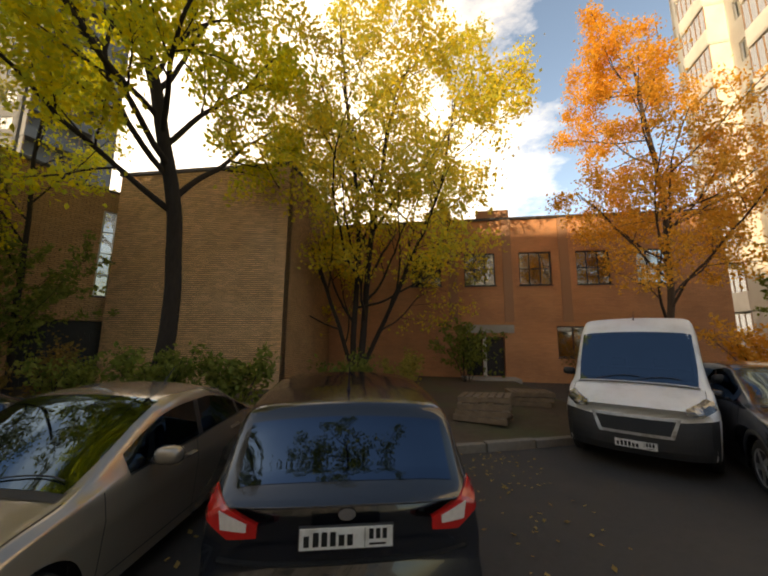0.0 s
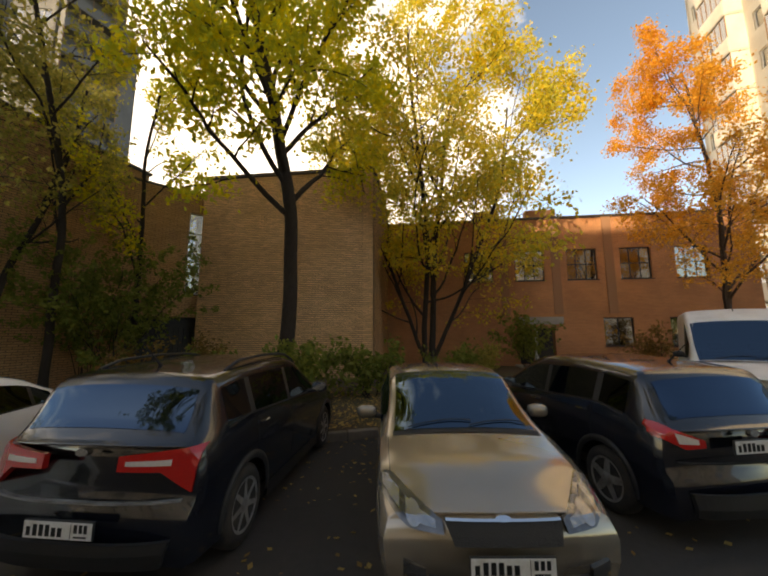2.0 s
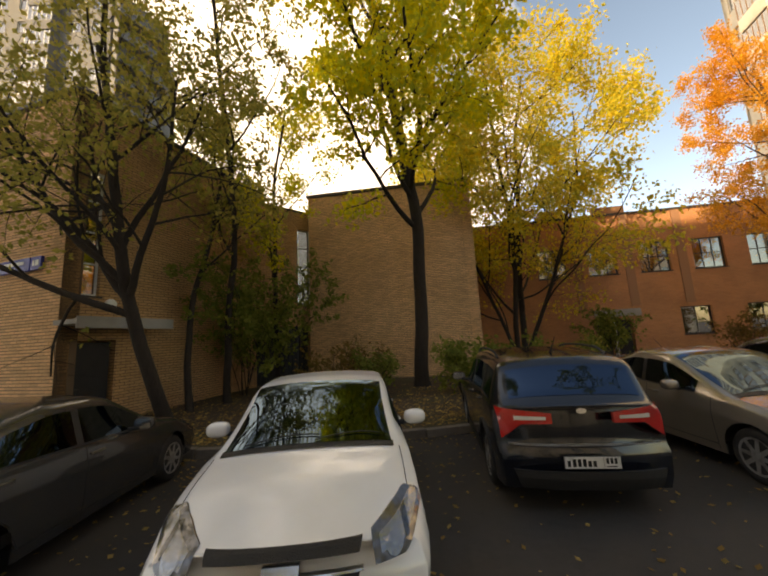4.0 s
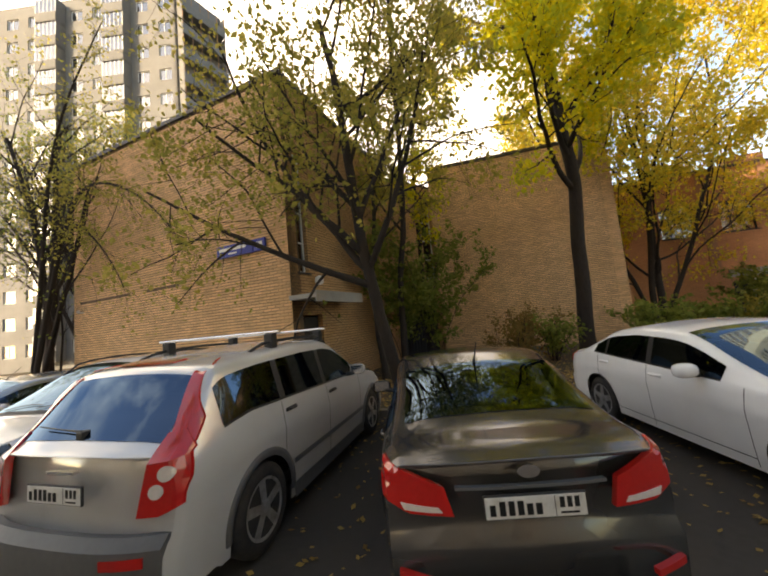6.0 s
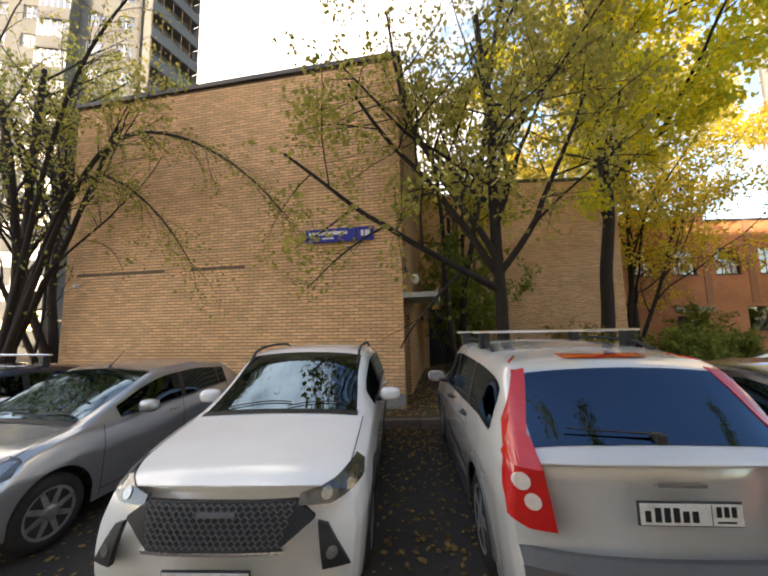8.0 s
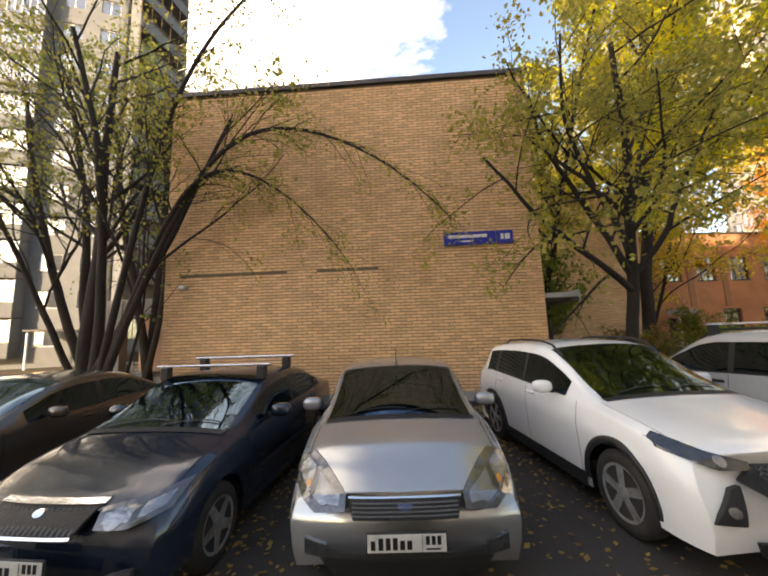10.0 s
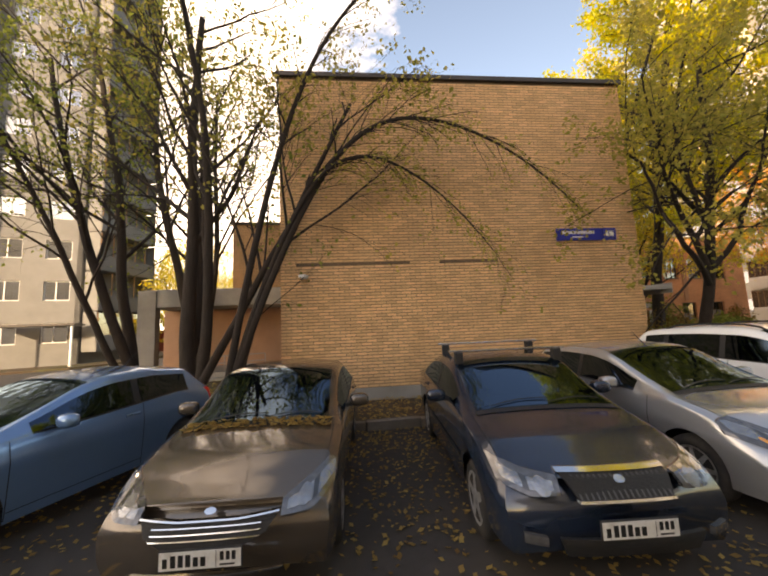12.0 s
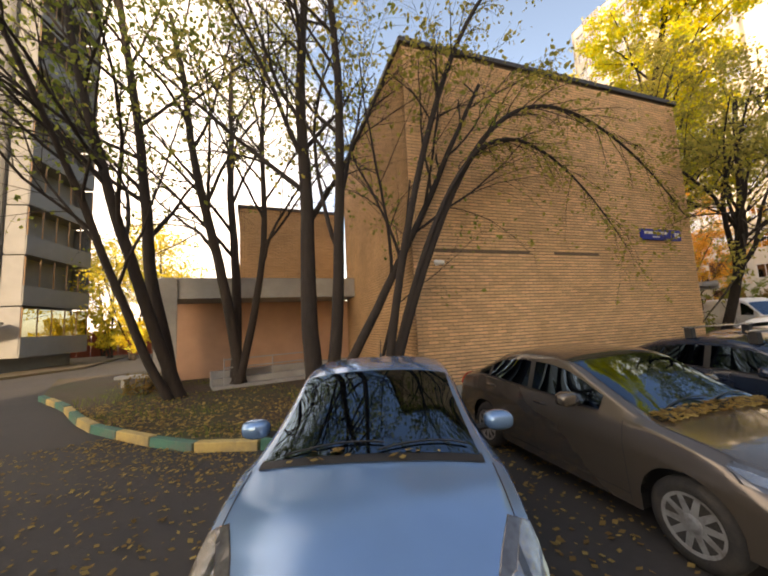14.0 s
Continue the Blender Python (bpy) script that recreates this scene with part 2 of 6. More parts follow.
def lathe(profile, seg=24, axis="x"):
    """A solid of revolution from (along, radius) pairs."""
    bm = bmesh.new()
    rings = []
    for a, r in profile:
        ring = []
        for i in range(seg):
            t = 2 * math.pi * i / seg
            p = (a, r * math.cos(t), r * math.sin(t)) if axis == "x" else (r * math.cos(t), r * math.sin(t), a)
            ring.append(bm.verts.new(p))
        rings.append(ring)
    for r0, r1 in zip(rings, rings[1:]):
        for i in range(seg):
            bm.faces.new((r0[i], r0[(i + 1) % seg], r1[(i + 1) % seg], r1[i]))
    for ring in (rings[0], rings[-1]):
        bm.faces.new(ring)
    return bm


def tube(bm, pts, radii, seg=7):
    """A bent tapering tube through the points."""
    rings = []
    n = len(pts)
    for i, (p, r) in enumerate(zip(pts, radii)):
        p = Vector(p)
        d = Vector(pts[min(i + 1, n - 1)]) - Vector(pts[max(i - 1, 0)])
        d = d.normalized() if d.length > 1e-9 else Vector((0, 0, 1))
        u = d.cross(Vector((0.31, 0.95, 0.05)) if abs(d.y) < 0.9 else Vector((1, 0, 0))).normalized()
        v = d.cross(u)
        rings.append([bm.verts.new(p + (u * math.cos(2 * math.pi * k / seg) + v * math.sin(2 * math.pi * k / seg)) * r) for k in range(seg)])
    for a, b in zip(rings, rings[1:]):
        for k in range(seg):
            bm.faces.new((a[k], a[(k + 1) % seg], b[(k + 1) % seg], b[k]))
    bm.faces.new(rings[0])
    bm.faces.new(rings[-1])
    return bm


def thing(name, label, category, m=None, group="", kind=""):
    ob = new(name)
    ob.empty_display_size = 0.2
    if m is not None:
        ob.matrix_basis = m
    return tagged(ob, label, category, group, kind)


# ---------------------------------------------------------------- ground
def kerb_y(x):
    """The front edge of the planted strip along the parking row."""
    xs = [-60, -31.9, -30.8, -30.25, -29.7, -28.8, -28.15, -27.4, -26.3, -24.5, -22.5, -20.5, -17.3, -13.5, -10.0, -6.0, -2.2, 1.85, 3.9, 60]
    ys = [40, 15.5, 12.9, 11.0, 9.6, 8.1, 7.2, 6.65, 6.2, 5.3, 4.4, 4.05, 3.72, 3.4, 3.12, 4.0, 5.2, 5.95, 6.6, 14]
    return float(np.interp(x, xs, ys))


def ground_sheet():
    bm = bmesh.new()
    xs = [-900, -300, -120] + list(np.linspace(-60, 30, 61)) + [120, 300, 900]
    ys = [-900, -300, -100] + list(np.linspace(-30, 40, 47)) + [120, 300, 900]
    grid = [[bm.verts.new((x, y, 0.012 * noise.noise((x * 0.35, y * 0.35, 0)) if abs(x) < 61 and abs(y) < 41 else 0)) for y in ys] for x in xs]
    for i in range(len(xs) - 1):
        for j in range(len(ys) - 1):
            bm.faces.new((grid[i][j], grid[i + 1][j], grid[i + 1][j + 1], grid[i][j + 1]))
    g = part("ground", bm, M_ASPHALT, None, smooth=True)
    tagged(g, "worn grey asphalt of the parking yard with leaves", "ground", kind="structure")


ground_sheet()

# planted strip behind the kerb: slightly raised soil, built as one sheet
KERB_LINE = [(-31.9, 15.5), (-30.8, 12.9), (-30.25, 11.0), (-29.7, 9.6), (-28.8, 8.1), (-28.15, 7.2), (-27.4, 6.65), (-26.3, 6.2), (-24.5, 5.3), (-22.5, 4.4), (-20.5, 4.05),
             (-17.3, 3.72), (-13.5, 3.4), (-10.0, 3.12), (-6.0, 4.0), (-2.2, 5.2), (1.85, 5.95), (3.9, 6.6), (5.6, 7.2)]
bm = bmesh.new()
rows = []
for i, (x, y) in enumerate(KERB_LINE):
    far = [(-32.6, 20.5), (-32.3, 20.5), (-31.5, 20.5), (-30.6, 20.5)][i] if i < 4 else (x + 0.4, 21.0)
    rows.append([bm.verts.new((x + (far[0] - x) * k / 14, y + 0.05 + (far[1] - y) * k / 14, 0.1 + min(k, 6) * 0.012 + 0.05 * noise.noise((x * 0.6, y + k, 3)) * min(k, 1))) for k in range(15)])
for a, b in zip(rows, rows[1:]):
    for k in range(14):
        bm.faces.new((a[k], b[k], b[k + 1], a[k + 1]))
lawn = tagged(part("planted_strip", bm, M_SOIL, None, smooth=True), "bare brown soil strip with thin grass and leaves", "soil", kind="structure")

# kerb stones, each a piece of its own
kerb = thing("kerb", "old concrete kerb, painted green and yellow at the corner", "kerb", kind="structure")
rng = random.Random(5)
dist, walk_pts = 0.0, [Vector((*p, 0)) for p in KERB_LINE]
dense = []
for a, b in zip(walk_pts, walk_pts[1:]):
    k = max(2, int((b - a).length / 0.1))
    dense += [a.lerp(b, i / k) for i in range(k)]
dense.append(walk_pts[-1])
kerb_me = {}
for key, m in (("g", M_KERB_G), ("y", M_KERB_Y), ("c", M_KERB)):
    ob = part("kerb_stone", box(-0.49, 0.49, -0.075, 0.075, -0.1, 0.16, 0.015), m)
    kerb_me[key] = ob.data
    bpy.data.objects.remove(ob)
i, count = 0, 0
while i < len(dense) - 10:
    a = dense[i]
    j = i
    while j < len(dense) - 1 and (dense[j] - a).length < 1.0:
        j += 1
    b = dense[j]
    d = b - a
    key = ("g", "y")[count % 2] if a.x < -25.5 else "c"
    ang = math.degrees(math.atan2(d.y, d.x))
    mid = (a + b) / 2
    share("kerb_stone", kerb_me[key], pose(mid.x, mid.y, rng.uniform(-0.015, 0.01), rng.uniform(-1.5, 1.5), 0, ang) @ Matrix.Diagonal((d.length / 1.0, 1, 1, 1)), kerb)
    i, count = j, count + 1

# ---------------------------------------------------------------- buildings


def wall_mesh(a, b, z0, z1, thick, openings=()):
    """A wall from a to b (seen from outside, left to right) with openings (u0, u1, v0, v1) cut through. u along, v up."""
    a, b = Vector((*a, 0)), Vector((*b, 0))
    L = (b - a).length
    d = (b - a) / L
    nin = Vector((-d.y, d.x, 0))
    us = sorted({0, L, *[o[0] for o in openings], *[o[1] for o in openings]})
    vs = sorted({z0, z1, *[o[2] for o in openings], *[o[3] for o in openings]})
    bm = bmesh.new()
    uvl = bm.loops.layers.uv.new("UVMap")

    def quad(pts, uvs):
        f = bm.faces.new([bm.verts.new(p) for p in pts])
        for lp, uv in zip(f.loops, uvs):
            lp[uvl].uv = uv

    def P(u, v, w):
        return a + d * u + nin * w + Vector((0, 0, v))

    def is_open(u, v):
        return any(o[0] < u < o[1] and o[2] < v < o[3] for o in openings)

    for u0, u1 in zip(us, us[1:]):
        for v0, v1 in zip(vs, vs[1:]):
            if is_open((u0 + u1) / 2, (v0 + v1) / 2):
                continue
            for w in (0, thick):
                quad((P(u0, v0, w), P(u1, v0, w), P(u1, v1, w), P(u0, v1, w)), ((u0, v0), (u1, v0), (u1, v1), (u0, v1)))
    for u0, u1, v0, v1 in (*openings, (0, L, z0, z1)):
        for (p, q) in (((u0, v0), (u1, v0)), ((u1, v0), (u1, v1)), ((u1, v1), (u0, v1)), ((u0, v1), (u0, v0))):
            quad((P(*p, 0), P(*q, 0), P(*q, thick), P(*p, thick)), ((p[0], p[1]), (q[0], q[1]), (q[0] + thick, q[1]), (p[0] + thick, p[1])))
    return bm


def keep_wall(name, bm, material, parent, label=""):
    """A wall part whose UVs and winding stay as made."""
    me = bpy.data.meshes.new(name)
    bm.to_mesh(me)
    bm.free()
    me.materials.append(material)
    ob = new(name, me)
    ob.parent = parent
    if label:
        tagged(ob, label)
    return ob


def flat_roof(name, corners, z, parent, material=None):
    bm = bmesh.new()
    lo = [bm.verts.new((x, y, z)) for x, y in corners]
    hi = [bm.verts.new((x, y, z + 0.12)) for x, y in corners]
    bm.faces.new(lo)
    bm.faces.new(hi)
    for i in range(len(lo)):
        j = (i + 1) % len(lo)
        bm.faces.new((lo[i], lo[j], hi[j], hi[i]))
    return part(name, bm, material or M_ROOFTIN, parent)


def frame_of(a, b):
    """The pose of a wall: x along it, y inwards, z up."""
    return pose(a[0], a[1], 0, 0, 0, math.degrees(math.atan2(b[1] - a[1], b[0] - a[0])))


def wall_window(parent, wm, u0, u1, v0, v1, nx, nz, material, inset=0.12):
    """A framed window in an opening: frame, mullions and one pane a field."""
    w = new("window")
    w.parent = parent
    w.matrix_basis = wm
    bm = bmesh.new()
    t = 0.05
    for xx in (u0, u1 - t):
        add_box(bm, xx, xx + t, inset, inset + 0.06, v0, v1)
    for zz in (v0, v1 - t):
        add_box(bm, u0 + t, u1 - t, inset, inset + 0.06, zz, zz + t)
    for i in range(1, nx):
        xx = u0 + (u1 - u0) * i / nx
        add_box(bm, xx - 0.02, xx + 0.02, inset + 0.005, inset + 0.055, v0 + t, v1 - t)
    for i in range(1, nz):
        zz = v0 + (v1 - v0) * i / nz
        add_box(bm, u0 + t, u1 - t, inset + 0.008, inset + 0.052, zz - 0.02, zz + 0.02)
    part("window_frame", bm, material, w)
    for i in range(nx):
        for j in range(nz):
            x0, x1 = u0 + (u1 - u0) * i / nx + 0.02, u0 + (u1 - u0) * (i + 1) / nx - 0.02
            z0, z1 = v0 + (v1 - v0) * j / nz + 0.02, v0 + (v1 - v0) * (j + 1) / nz - 0.02
            part("pane", box(x0, x1, inset + 0.025, inset + 0.033, z0, z1), M_GLASS_B, w)
    part("window_sill", box(u0 - 0.05, u1 + 0.05, -0.05, inset, v0 - 0.05, v0 - 0.005), M_ROOFTIN, w)
    return w


def sub(p, q, s):
    return (p[0] + (q[0] - p[0]) * s, p[1] + (q[1] - p[1]) * s)


# B1: tall brick block with a blind front
A1, B1 = (-24.0, 6.75), (-14.75, 4.45)
_d = (Vector((*B1, 0)) - Vector((*A1, 0))).normalized()
_n = Vector((-_d.y, _d.x, 0))
C1 = (B1[0] + _n.x * 7.2, B1[1] + _n.y * 7.2)
D1 = (A1[0] + _n.x * 7.2, A1[1] + _n.y * 7.2)
H1 = 8.5
LEN1 = (Vector(B1) - Vector(A1)).length
hall = thing("brick_hall", "tall ochre brick block with a blind front wall", "building", kind="structure")
front_wall = keep_wall("front_wall", wall_mesh(A1, B1, 0.0, H1, 0.4), M_MORTAR, hall)
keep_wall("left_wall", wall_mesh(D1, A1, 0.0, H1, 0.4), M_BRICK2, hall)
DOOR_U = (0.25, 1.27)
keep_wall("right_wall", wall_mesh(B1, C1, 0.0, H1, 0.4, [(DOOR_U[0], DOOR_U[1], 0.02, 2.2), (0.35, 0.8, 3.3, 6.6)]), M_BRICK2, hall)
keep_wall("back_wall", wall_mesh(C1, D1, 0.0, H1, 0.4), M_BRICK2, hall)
flat_roof("roof", [(p[0] + s * _d.x * 0.08 + r * _n.x * 0.08, p[1] + s * _d.y * 0.08 + r * _n.y * 0.08) for p, s, r in ((A1, -1, -1), (B1, 1, -1), (C1, 1, 1), (D1, -1, 1))], H1, hall)
part("plinth", box(0.0, LEN1, -0.05, -0.004, 0.0, 0.42), M_CONC, hall, "dark concrete plinth").matrix_basis = frame_of(A1, B1)
wm = frame_of(B1, C1)
wall_window(hall, wm, 0.35, 0.8, 3.3, 6.6, 1, 4, M_WHITEFRAME)
door = new("door")
door.parent, door.matrix_basis = hall, wm
part("door_leaf", box(DOOR_U[0] + 0.05, DOOR_U[1] - 0.05, 0.12, 0.17, 0.03, 2.15, 0.01), M_DOOR, door)
bm = bmesh.new()
tube(bm, [(DOOR_U[0] + 0.15, 0.12, 1.05), (DOOR_U[0] + 0.15, 0.06, 1.05), (DOOR_U[0] + 0.27, 0.06, 1.05)], [0.012] * 3)
part("door_handle", bm, M_ROOFTIN, door)
bm = bmesh.new()
add_box(bm, DOOR_U[0] - 0.35, DOOR_U[1] + 1.0, -0.75, 0.0, 2.55, 2.66)
add_box(bm, DOOR_U[0] - 0.35, DOOR_U[1] + 1.0, -0.78, -0.75, 2.45, 2.72)
part("door_canopy", bm, M_CONC, hall, "grey concrete canopy slab").matrix_basis = wm
bm = lathe([(0, 0.02), (0.02, 0.1), (0.1, 0.13), (0.16, 0.12), (0.2, 0.04)], 14, "z")
part("wall_lamp", bm, M_WHITE, hall, "round white wall lamp").matrix_basis = wm @ pose(0.95, -0.1, 3.1, 90)

# recess between the blocks, with a tall glazed stairwell and a dark gate
R0 = (-13.3, 10.5)
R1 = (-11.05, 12.85)
link = thing("stairwell_link", "recessed brick link with tall narrow stair window", "building", kind="structure")
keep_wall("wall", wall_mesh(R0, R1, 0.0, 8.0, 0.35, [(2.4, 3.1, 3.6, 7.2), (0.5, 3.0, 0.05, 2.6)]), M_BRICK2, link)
wm = frame_of(R0, R1)
wall_window(link, wm, 2.4, 3.1, 3.6, 7.2, 1, 4, M_WHITEFRAME)
bm = bmesh.new()
add_box(bm, 0.5, 3.0, 0.2, 0.25, 0.05, 2.6)
for k in range(14):
    add_box(bm, 0.55 + k * 0.18, 0.6 + k * 0.18, 0.14, 0.2, 0.08, 2.15)
part("gate", bm, M_DOOR, link, "dark slatted gate").matrix_basis = wm
flat_roof("roof", [R0, R1, (R1[0] + 0.5, R1[1] + 4), (R0[0] + 0.5, R0[1] + 4)], 8.0, link)

# B2: second blind block
A2, B2 = (-11.1, 12.3), (-3.6, 11.6)
_d2 = (Vector((*B2, 0)) - Vector((*A2, 0))).normalized()
_n2 = Vector((-_d2.y, _d2.x, 0))
C2 = (B2[0] + _n2.x * 5.6, B2[1] + _n2.y * 5.6)
D2 = (A2[0] + _n2.x * 5.6, A2[1] + _n2.y * 5.6)
H2 = 8.7
block = thing("brick_block", "shaded brown brick block with a blind front", "building", kind="structure")
keep_wall("front_wall", wall_mesh(A2, B2, 0.0, H2, 0.4), M_MORTAR, block)
keep_wall("left_wall", wall_mesh(D2, A2, 0.0, H2, 0.4), M_BRICK2, block)
keep_wall("right_wall", wall_mesh(B2, C2, 0.0, H2, 0.4), M_BRICK2, block)
keep_wall("back_wall", wall_mesh(C2, D2, 0.0, H2, 0.4), M_BRICK2, block)
flat_roof("roof", [(p[0] + s * 0.08, p[1] + r * 0.08) for p, s, r in ((A2, -1, -1), (B2, 1, -1), (C2, 1, 1), (D2, -1, 1))], H2, block)

# B3: long orange two-storey wing with dark windows
A3, B3 = (-4.85, 17.75), (15.85, 15.6)
wing = thing("orange_wing", "two-storey orange brick wing with dark gridded windows", "building", kind="structure")
wins = [(u, u + 1.55, 4.75, 6.45) for u in (6.15, 8.88, 11.6, 14.3, 17.0)]
lows = [(u, u + 1.5, 1.2, 2.7) for u in (13.2, 16.4)]
DOORS = [(8.9, 9.7, 0.25, 2.15), (9.85, 10.75, 0.25, 2.15)]
keep_wall("front_wall", wall_mesh(A3, B3, 0.0, 8.2, 0.4, wins + lows + DOORS), M_BRICK3, wing)
wm = frame_of(A3, B3)
for o in wins:
    wall_window(wing, wm, *o, 3, 2, M_FRAME)
for o in lows:
    wall_window(wing, wm, *o, 2, 1, M_FRAME)
# slab and inner wall coloured dark so the rooms read as unlit
part("floor_slab", box(0.2, 20.5, 0.45, 6.0, 3.5, 3.7), M_ROOM_SHADE, wing).matrix_basis = wm
part("inner_wall", box(0.2, 20.5, 5.8, 6.0, 0.0, 8.1), M_ROOM_SHADE, wing).matrix_basis = wm
part("ceiling_slab", box(0.0, 20.8, -0.08, 6.0, 8.2, 8.32), M_ROOFTIN, wing).matrix_basis = wm
part("side_wall", box(20.45, 20.8, 0.41, 6.0, 0.0, 8.2), M_BRICK3, wing).matrix_basis = wm
part("parapet", box(9.6, 11.2, -0.02, 0.5, 8.33, 8.75), M_BRICK3, wing).matrix_basis = wm
part("chimney", box(6.9, 8.3, 1.0, 2.2, 8.33, 9.2), M_BRICK3, wing).matrix_basis = wm
for u in (8.3, 11.02, 13.75):
    part("pilaster", box(u - 0.22, u + 0.22, -0.06, -0.003, 2.9, 8.19), M_BRICK3, wing).matrix_basis = wm
for o in DOORS:
    part("door_leaf", box(o[0] + 0.06, o[1] - 0.06, 0.2, 0.25, o[2], o[3] - 0.04), M_DOOR, wing).matrix_basis = wm
part("door_post", box(9.7, 9.85, -0.02, 0.12, 0.2, 2.2), M_WHITEFRAME, wing, "white door post").matrix_basis = wm
part("door_lintel", box(8.8, 11.2, -0.1, -0.004, 2.35, 2.75), M_CONC, wing, "grey concrete lintel").matrix_basis = wm
part("threshold", box(8.6, 11.2, -1.2, 0.0, 0.0, 0.24, 0.02), M_CONC, wing).matrix_basis = wm

# low stage building beyond the trees
stage = thing("low_hall", "low brown building with a pale flat canopy", "building", kind="structure")
S0, S1 = (-26.0, 17.0), (-21.5, 16.2)
keep_wall("wall", wall_mesh((-28.6, 15.4), (-22.0, 14.2), 0, 2.94, 0.3), M_STUCCO, stage)
part("canopy", box(-2.3, 4.2, -0.6, 1.9, 2.95, 3.65, 0.02), M_CONC, stage, "pale grey flat canopy").matrix_basis = frame_of((-26.5, 13.7), (-23, 13.0))
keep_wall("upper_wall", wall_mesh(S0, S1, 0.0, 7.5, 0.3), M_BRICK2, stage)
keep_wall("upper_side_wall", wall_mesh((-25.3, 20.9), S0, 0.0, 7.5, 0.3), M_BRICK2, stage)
part("upper_roof", box(-0.1, 4.7, -0.1, 4.0, 7.5, 7.62), M_ROOFTIN, stage).matrix_basis = frame_of(S0, S1)
part("pillar", box(-29.0, -28.4, 13.4, 14.0, 0.0, 3.6, 0.02), M_CONC, stage, "pale square pillar")
for k in range(3):
    part("step", box(-27.5, -22.8, 12.6 - k * 0.35, 12.95 - k * 0.35, 0.0, 0.62 - k * 0.18), M_CONC, stage)
bm = bmesh.new()
for z in (0.75, 1.0):
    tube(bm, [(-27.2, 12.2, z), (-24.4, 11.9, z + 0.05)], [0.02, 0.02])
for x in (-27.2, -25.8, -24.4):
    tube(bm, [(x, 12.0, 0.1), (x, 12.0, 1.05)], [0.02, 0.02])
part("handrail", bm, M_CONC, stage, "grey metal handrail")

# red fence far behind
fence = thing("red_fence", "tall red metal fence behind the trees", "fence", kind="structure")
for k in range(22):
    part("fence_panel", box(-46 + k * 1.0, -45.03 + k * 1.0, 42, 42.06, 0.0, 2.4), M_REDFENCE, fence)


# ---------------------------------------------------------------- towers
def tower(name, label, a, b, depth, floors, material, bays, balcony_bays, glass_h=1.35, base=0.8, storey=2.9, balcony_mat=None, glazed=99):
    """A panel tower: floors of windows, some bays with balconies, on the a-b face and plain on the others."""
    ob = thing(name, label, "building", kind="structure")
    av, bv = Vector((*a, 0)), Vector((*b, 0))
    d = (bv - av).normalized()
    n = Vector((-d.y, d.x, 0))
    L = (bv - av).length
    H = base + floors * storey + 0.6
    bw = L / bays
    opens = []
    for f in range(floors):
        for k in range(bays):
            if k in balcony_bays:
                continue
            z = base + f * storey + 0.85
            opens.append((bw * (k + 0.5) - 0.7, bw * (k + 0.5) + 0.7, z, z + glass_h))
    keep_wall("front_wall", wall_mesh(a, b, 0, H, 0.3, opens), material, ob)
    c, e = (b[0] + n.x * depth, b[1] + n.y * depth), (a[0] + n.x * depth, a[1] + n.y * depth)
    keep_wall("side_wall", wall_mesh(b, c, 0, H, 0.3), material, ob)
    keep_wall("side_wall", wall_mesh(e, a, 0, H, 0.3), material, ob)
    keep_wall("back_wall", wall_mesh(c, e, 0, H, 0.3), material, ob)
    flat_roof("roof", [a, b, c, e], H, ob)
    wm = frame_of(a, b)
    pane = part("pane", box(-0.66, 0.66, 0.14, 0.15, 0.04, glass_h - 0.04), M_GLASS_B)
    bm = bmesh.new()
    for x in (-0.7, -0.1, 0.64):
        add_box(bm, x, x + 0.06, 0.1, 0.16, 0, glass_h)
    for z in (0, glass_h - 0.06):
        add_box(bm, -0.64, 0.64, 0.105, 0.155, z, z + 0.06)
    frm = part("window_frame", bm, M_WHITEFRAME)
    for u0, u1, v0, v1 in opens:
        w = new("window")
        w.parent, w.matrix_basis = ob, wm @ pose((u0 + u1) / 2, 0, v0)
        share("pane", pane.data, Matrix(), w)
        share("window_frame", frm.data, Matrix(), w)
    bpy.data.objects.remove(pane)
    bpy.data.objects.remove(frm)
    # backing wall behind the windows, room shade put into its colour
    part("inner_wall", box(0.4, L - 0.4, 1.6, 1.7, 0.2, H - 0.4), M_ROOM_SHADE, ob).matrix_basis = wm
    bm = bmesh.new()
    add_box(bm, -bw * 0.47, bw * 0.47, -1.1, 0.0, -0.12, 0.0)
    add_box(bm, -bw * 0.47, bw * 0.47, -1.12, -1.06, 0.0, 1.0)
    for s in (-1, 1):
        add_box(bm, s * bw * 0.47 - 0.03, s * bw * 0.47 + 0.03, -1.06, 0.0, 0.0, 2.7)
    b_body = part("balcony", bm, material)
    bm = bmesh.new()
    for k in range(6):
        x = -bw * 0.46 + k * bw * 0.92 / 5
        add_box(bm, x - 0.03, x + 0.03, -1.1, -1.05, 1.0, 2.65)
    b_frame = part("balcony_frame", bm, balcony_mat or M_WHITEFRAME)
    b_glass = part("balcony_glass", box(-bw * 0.46, bw * 0.46, -1.08, -1.07, 1.02, 2.6), M_GLASS_B)
    for f in range(floors):
        for k in balcony_bays:
            o = new("balcony")
            o.parent, o.matrix_basis = ob, wm @ pose(bw * (k + 0.5), -0.003, base + f * storey + 0.25)
            share("balcony_slab", b_body.data, Matrix(), o)
            share("balcony_frame", b_frame.data, Matrix(), o)
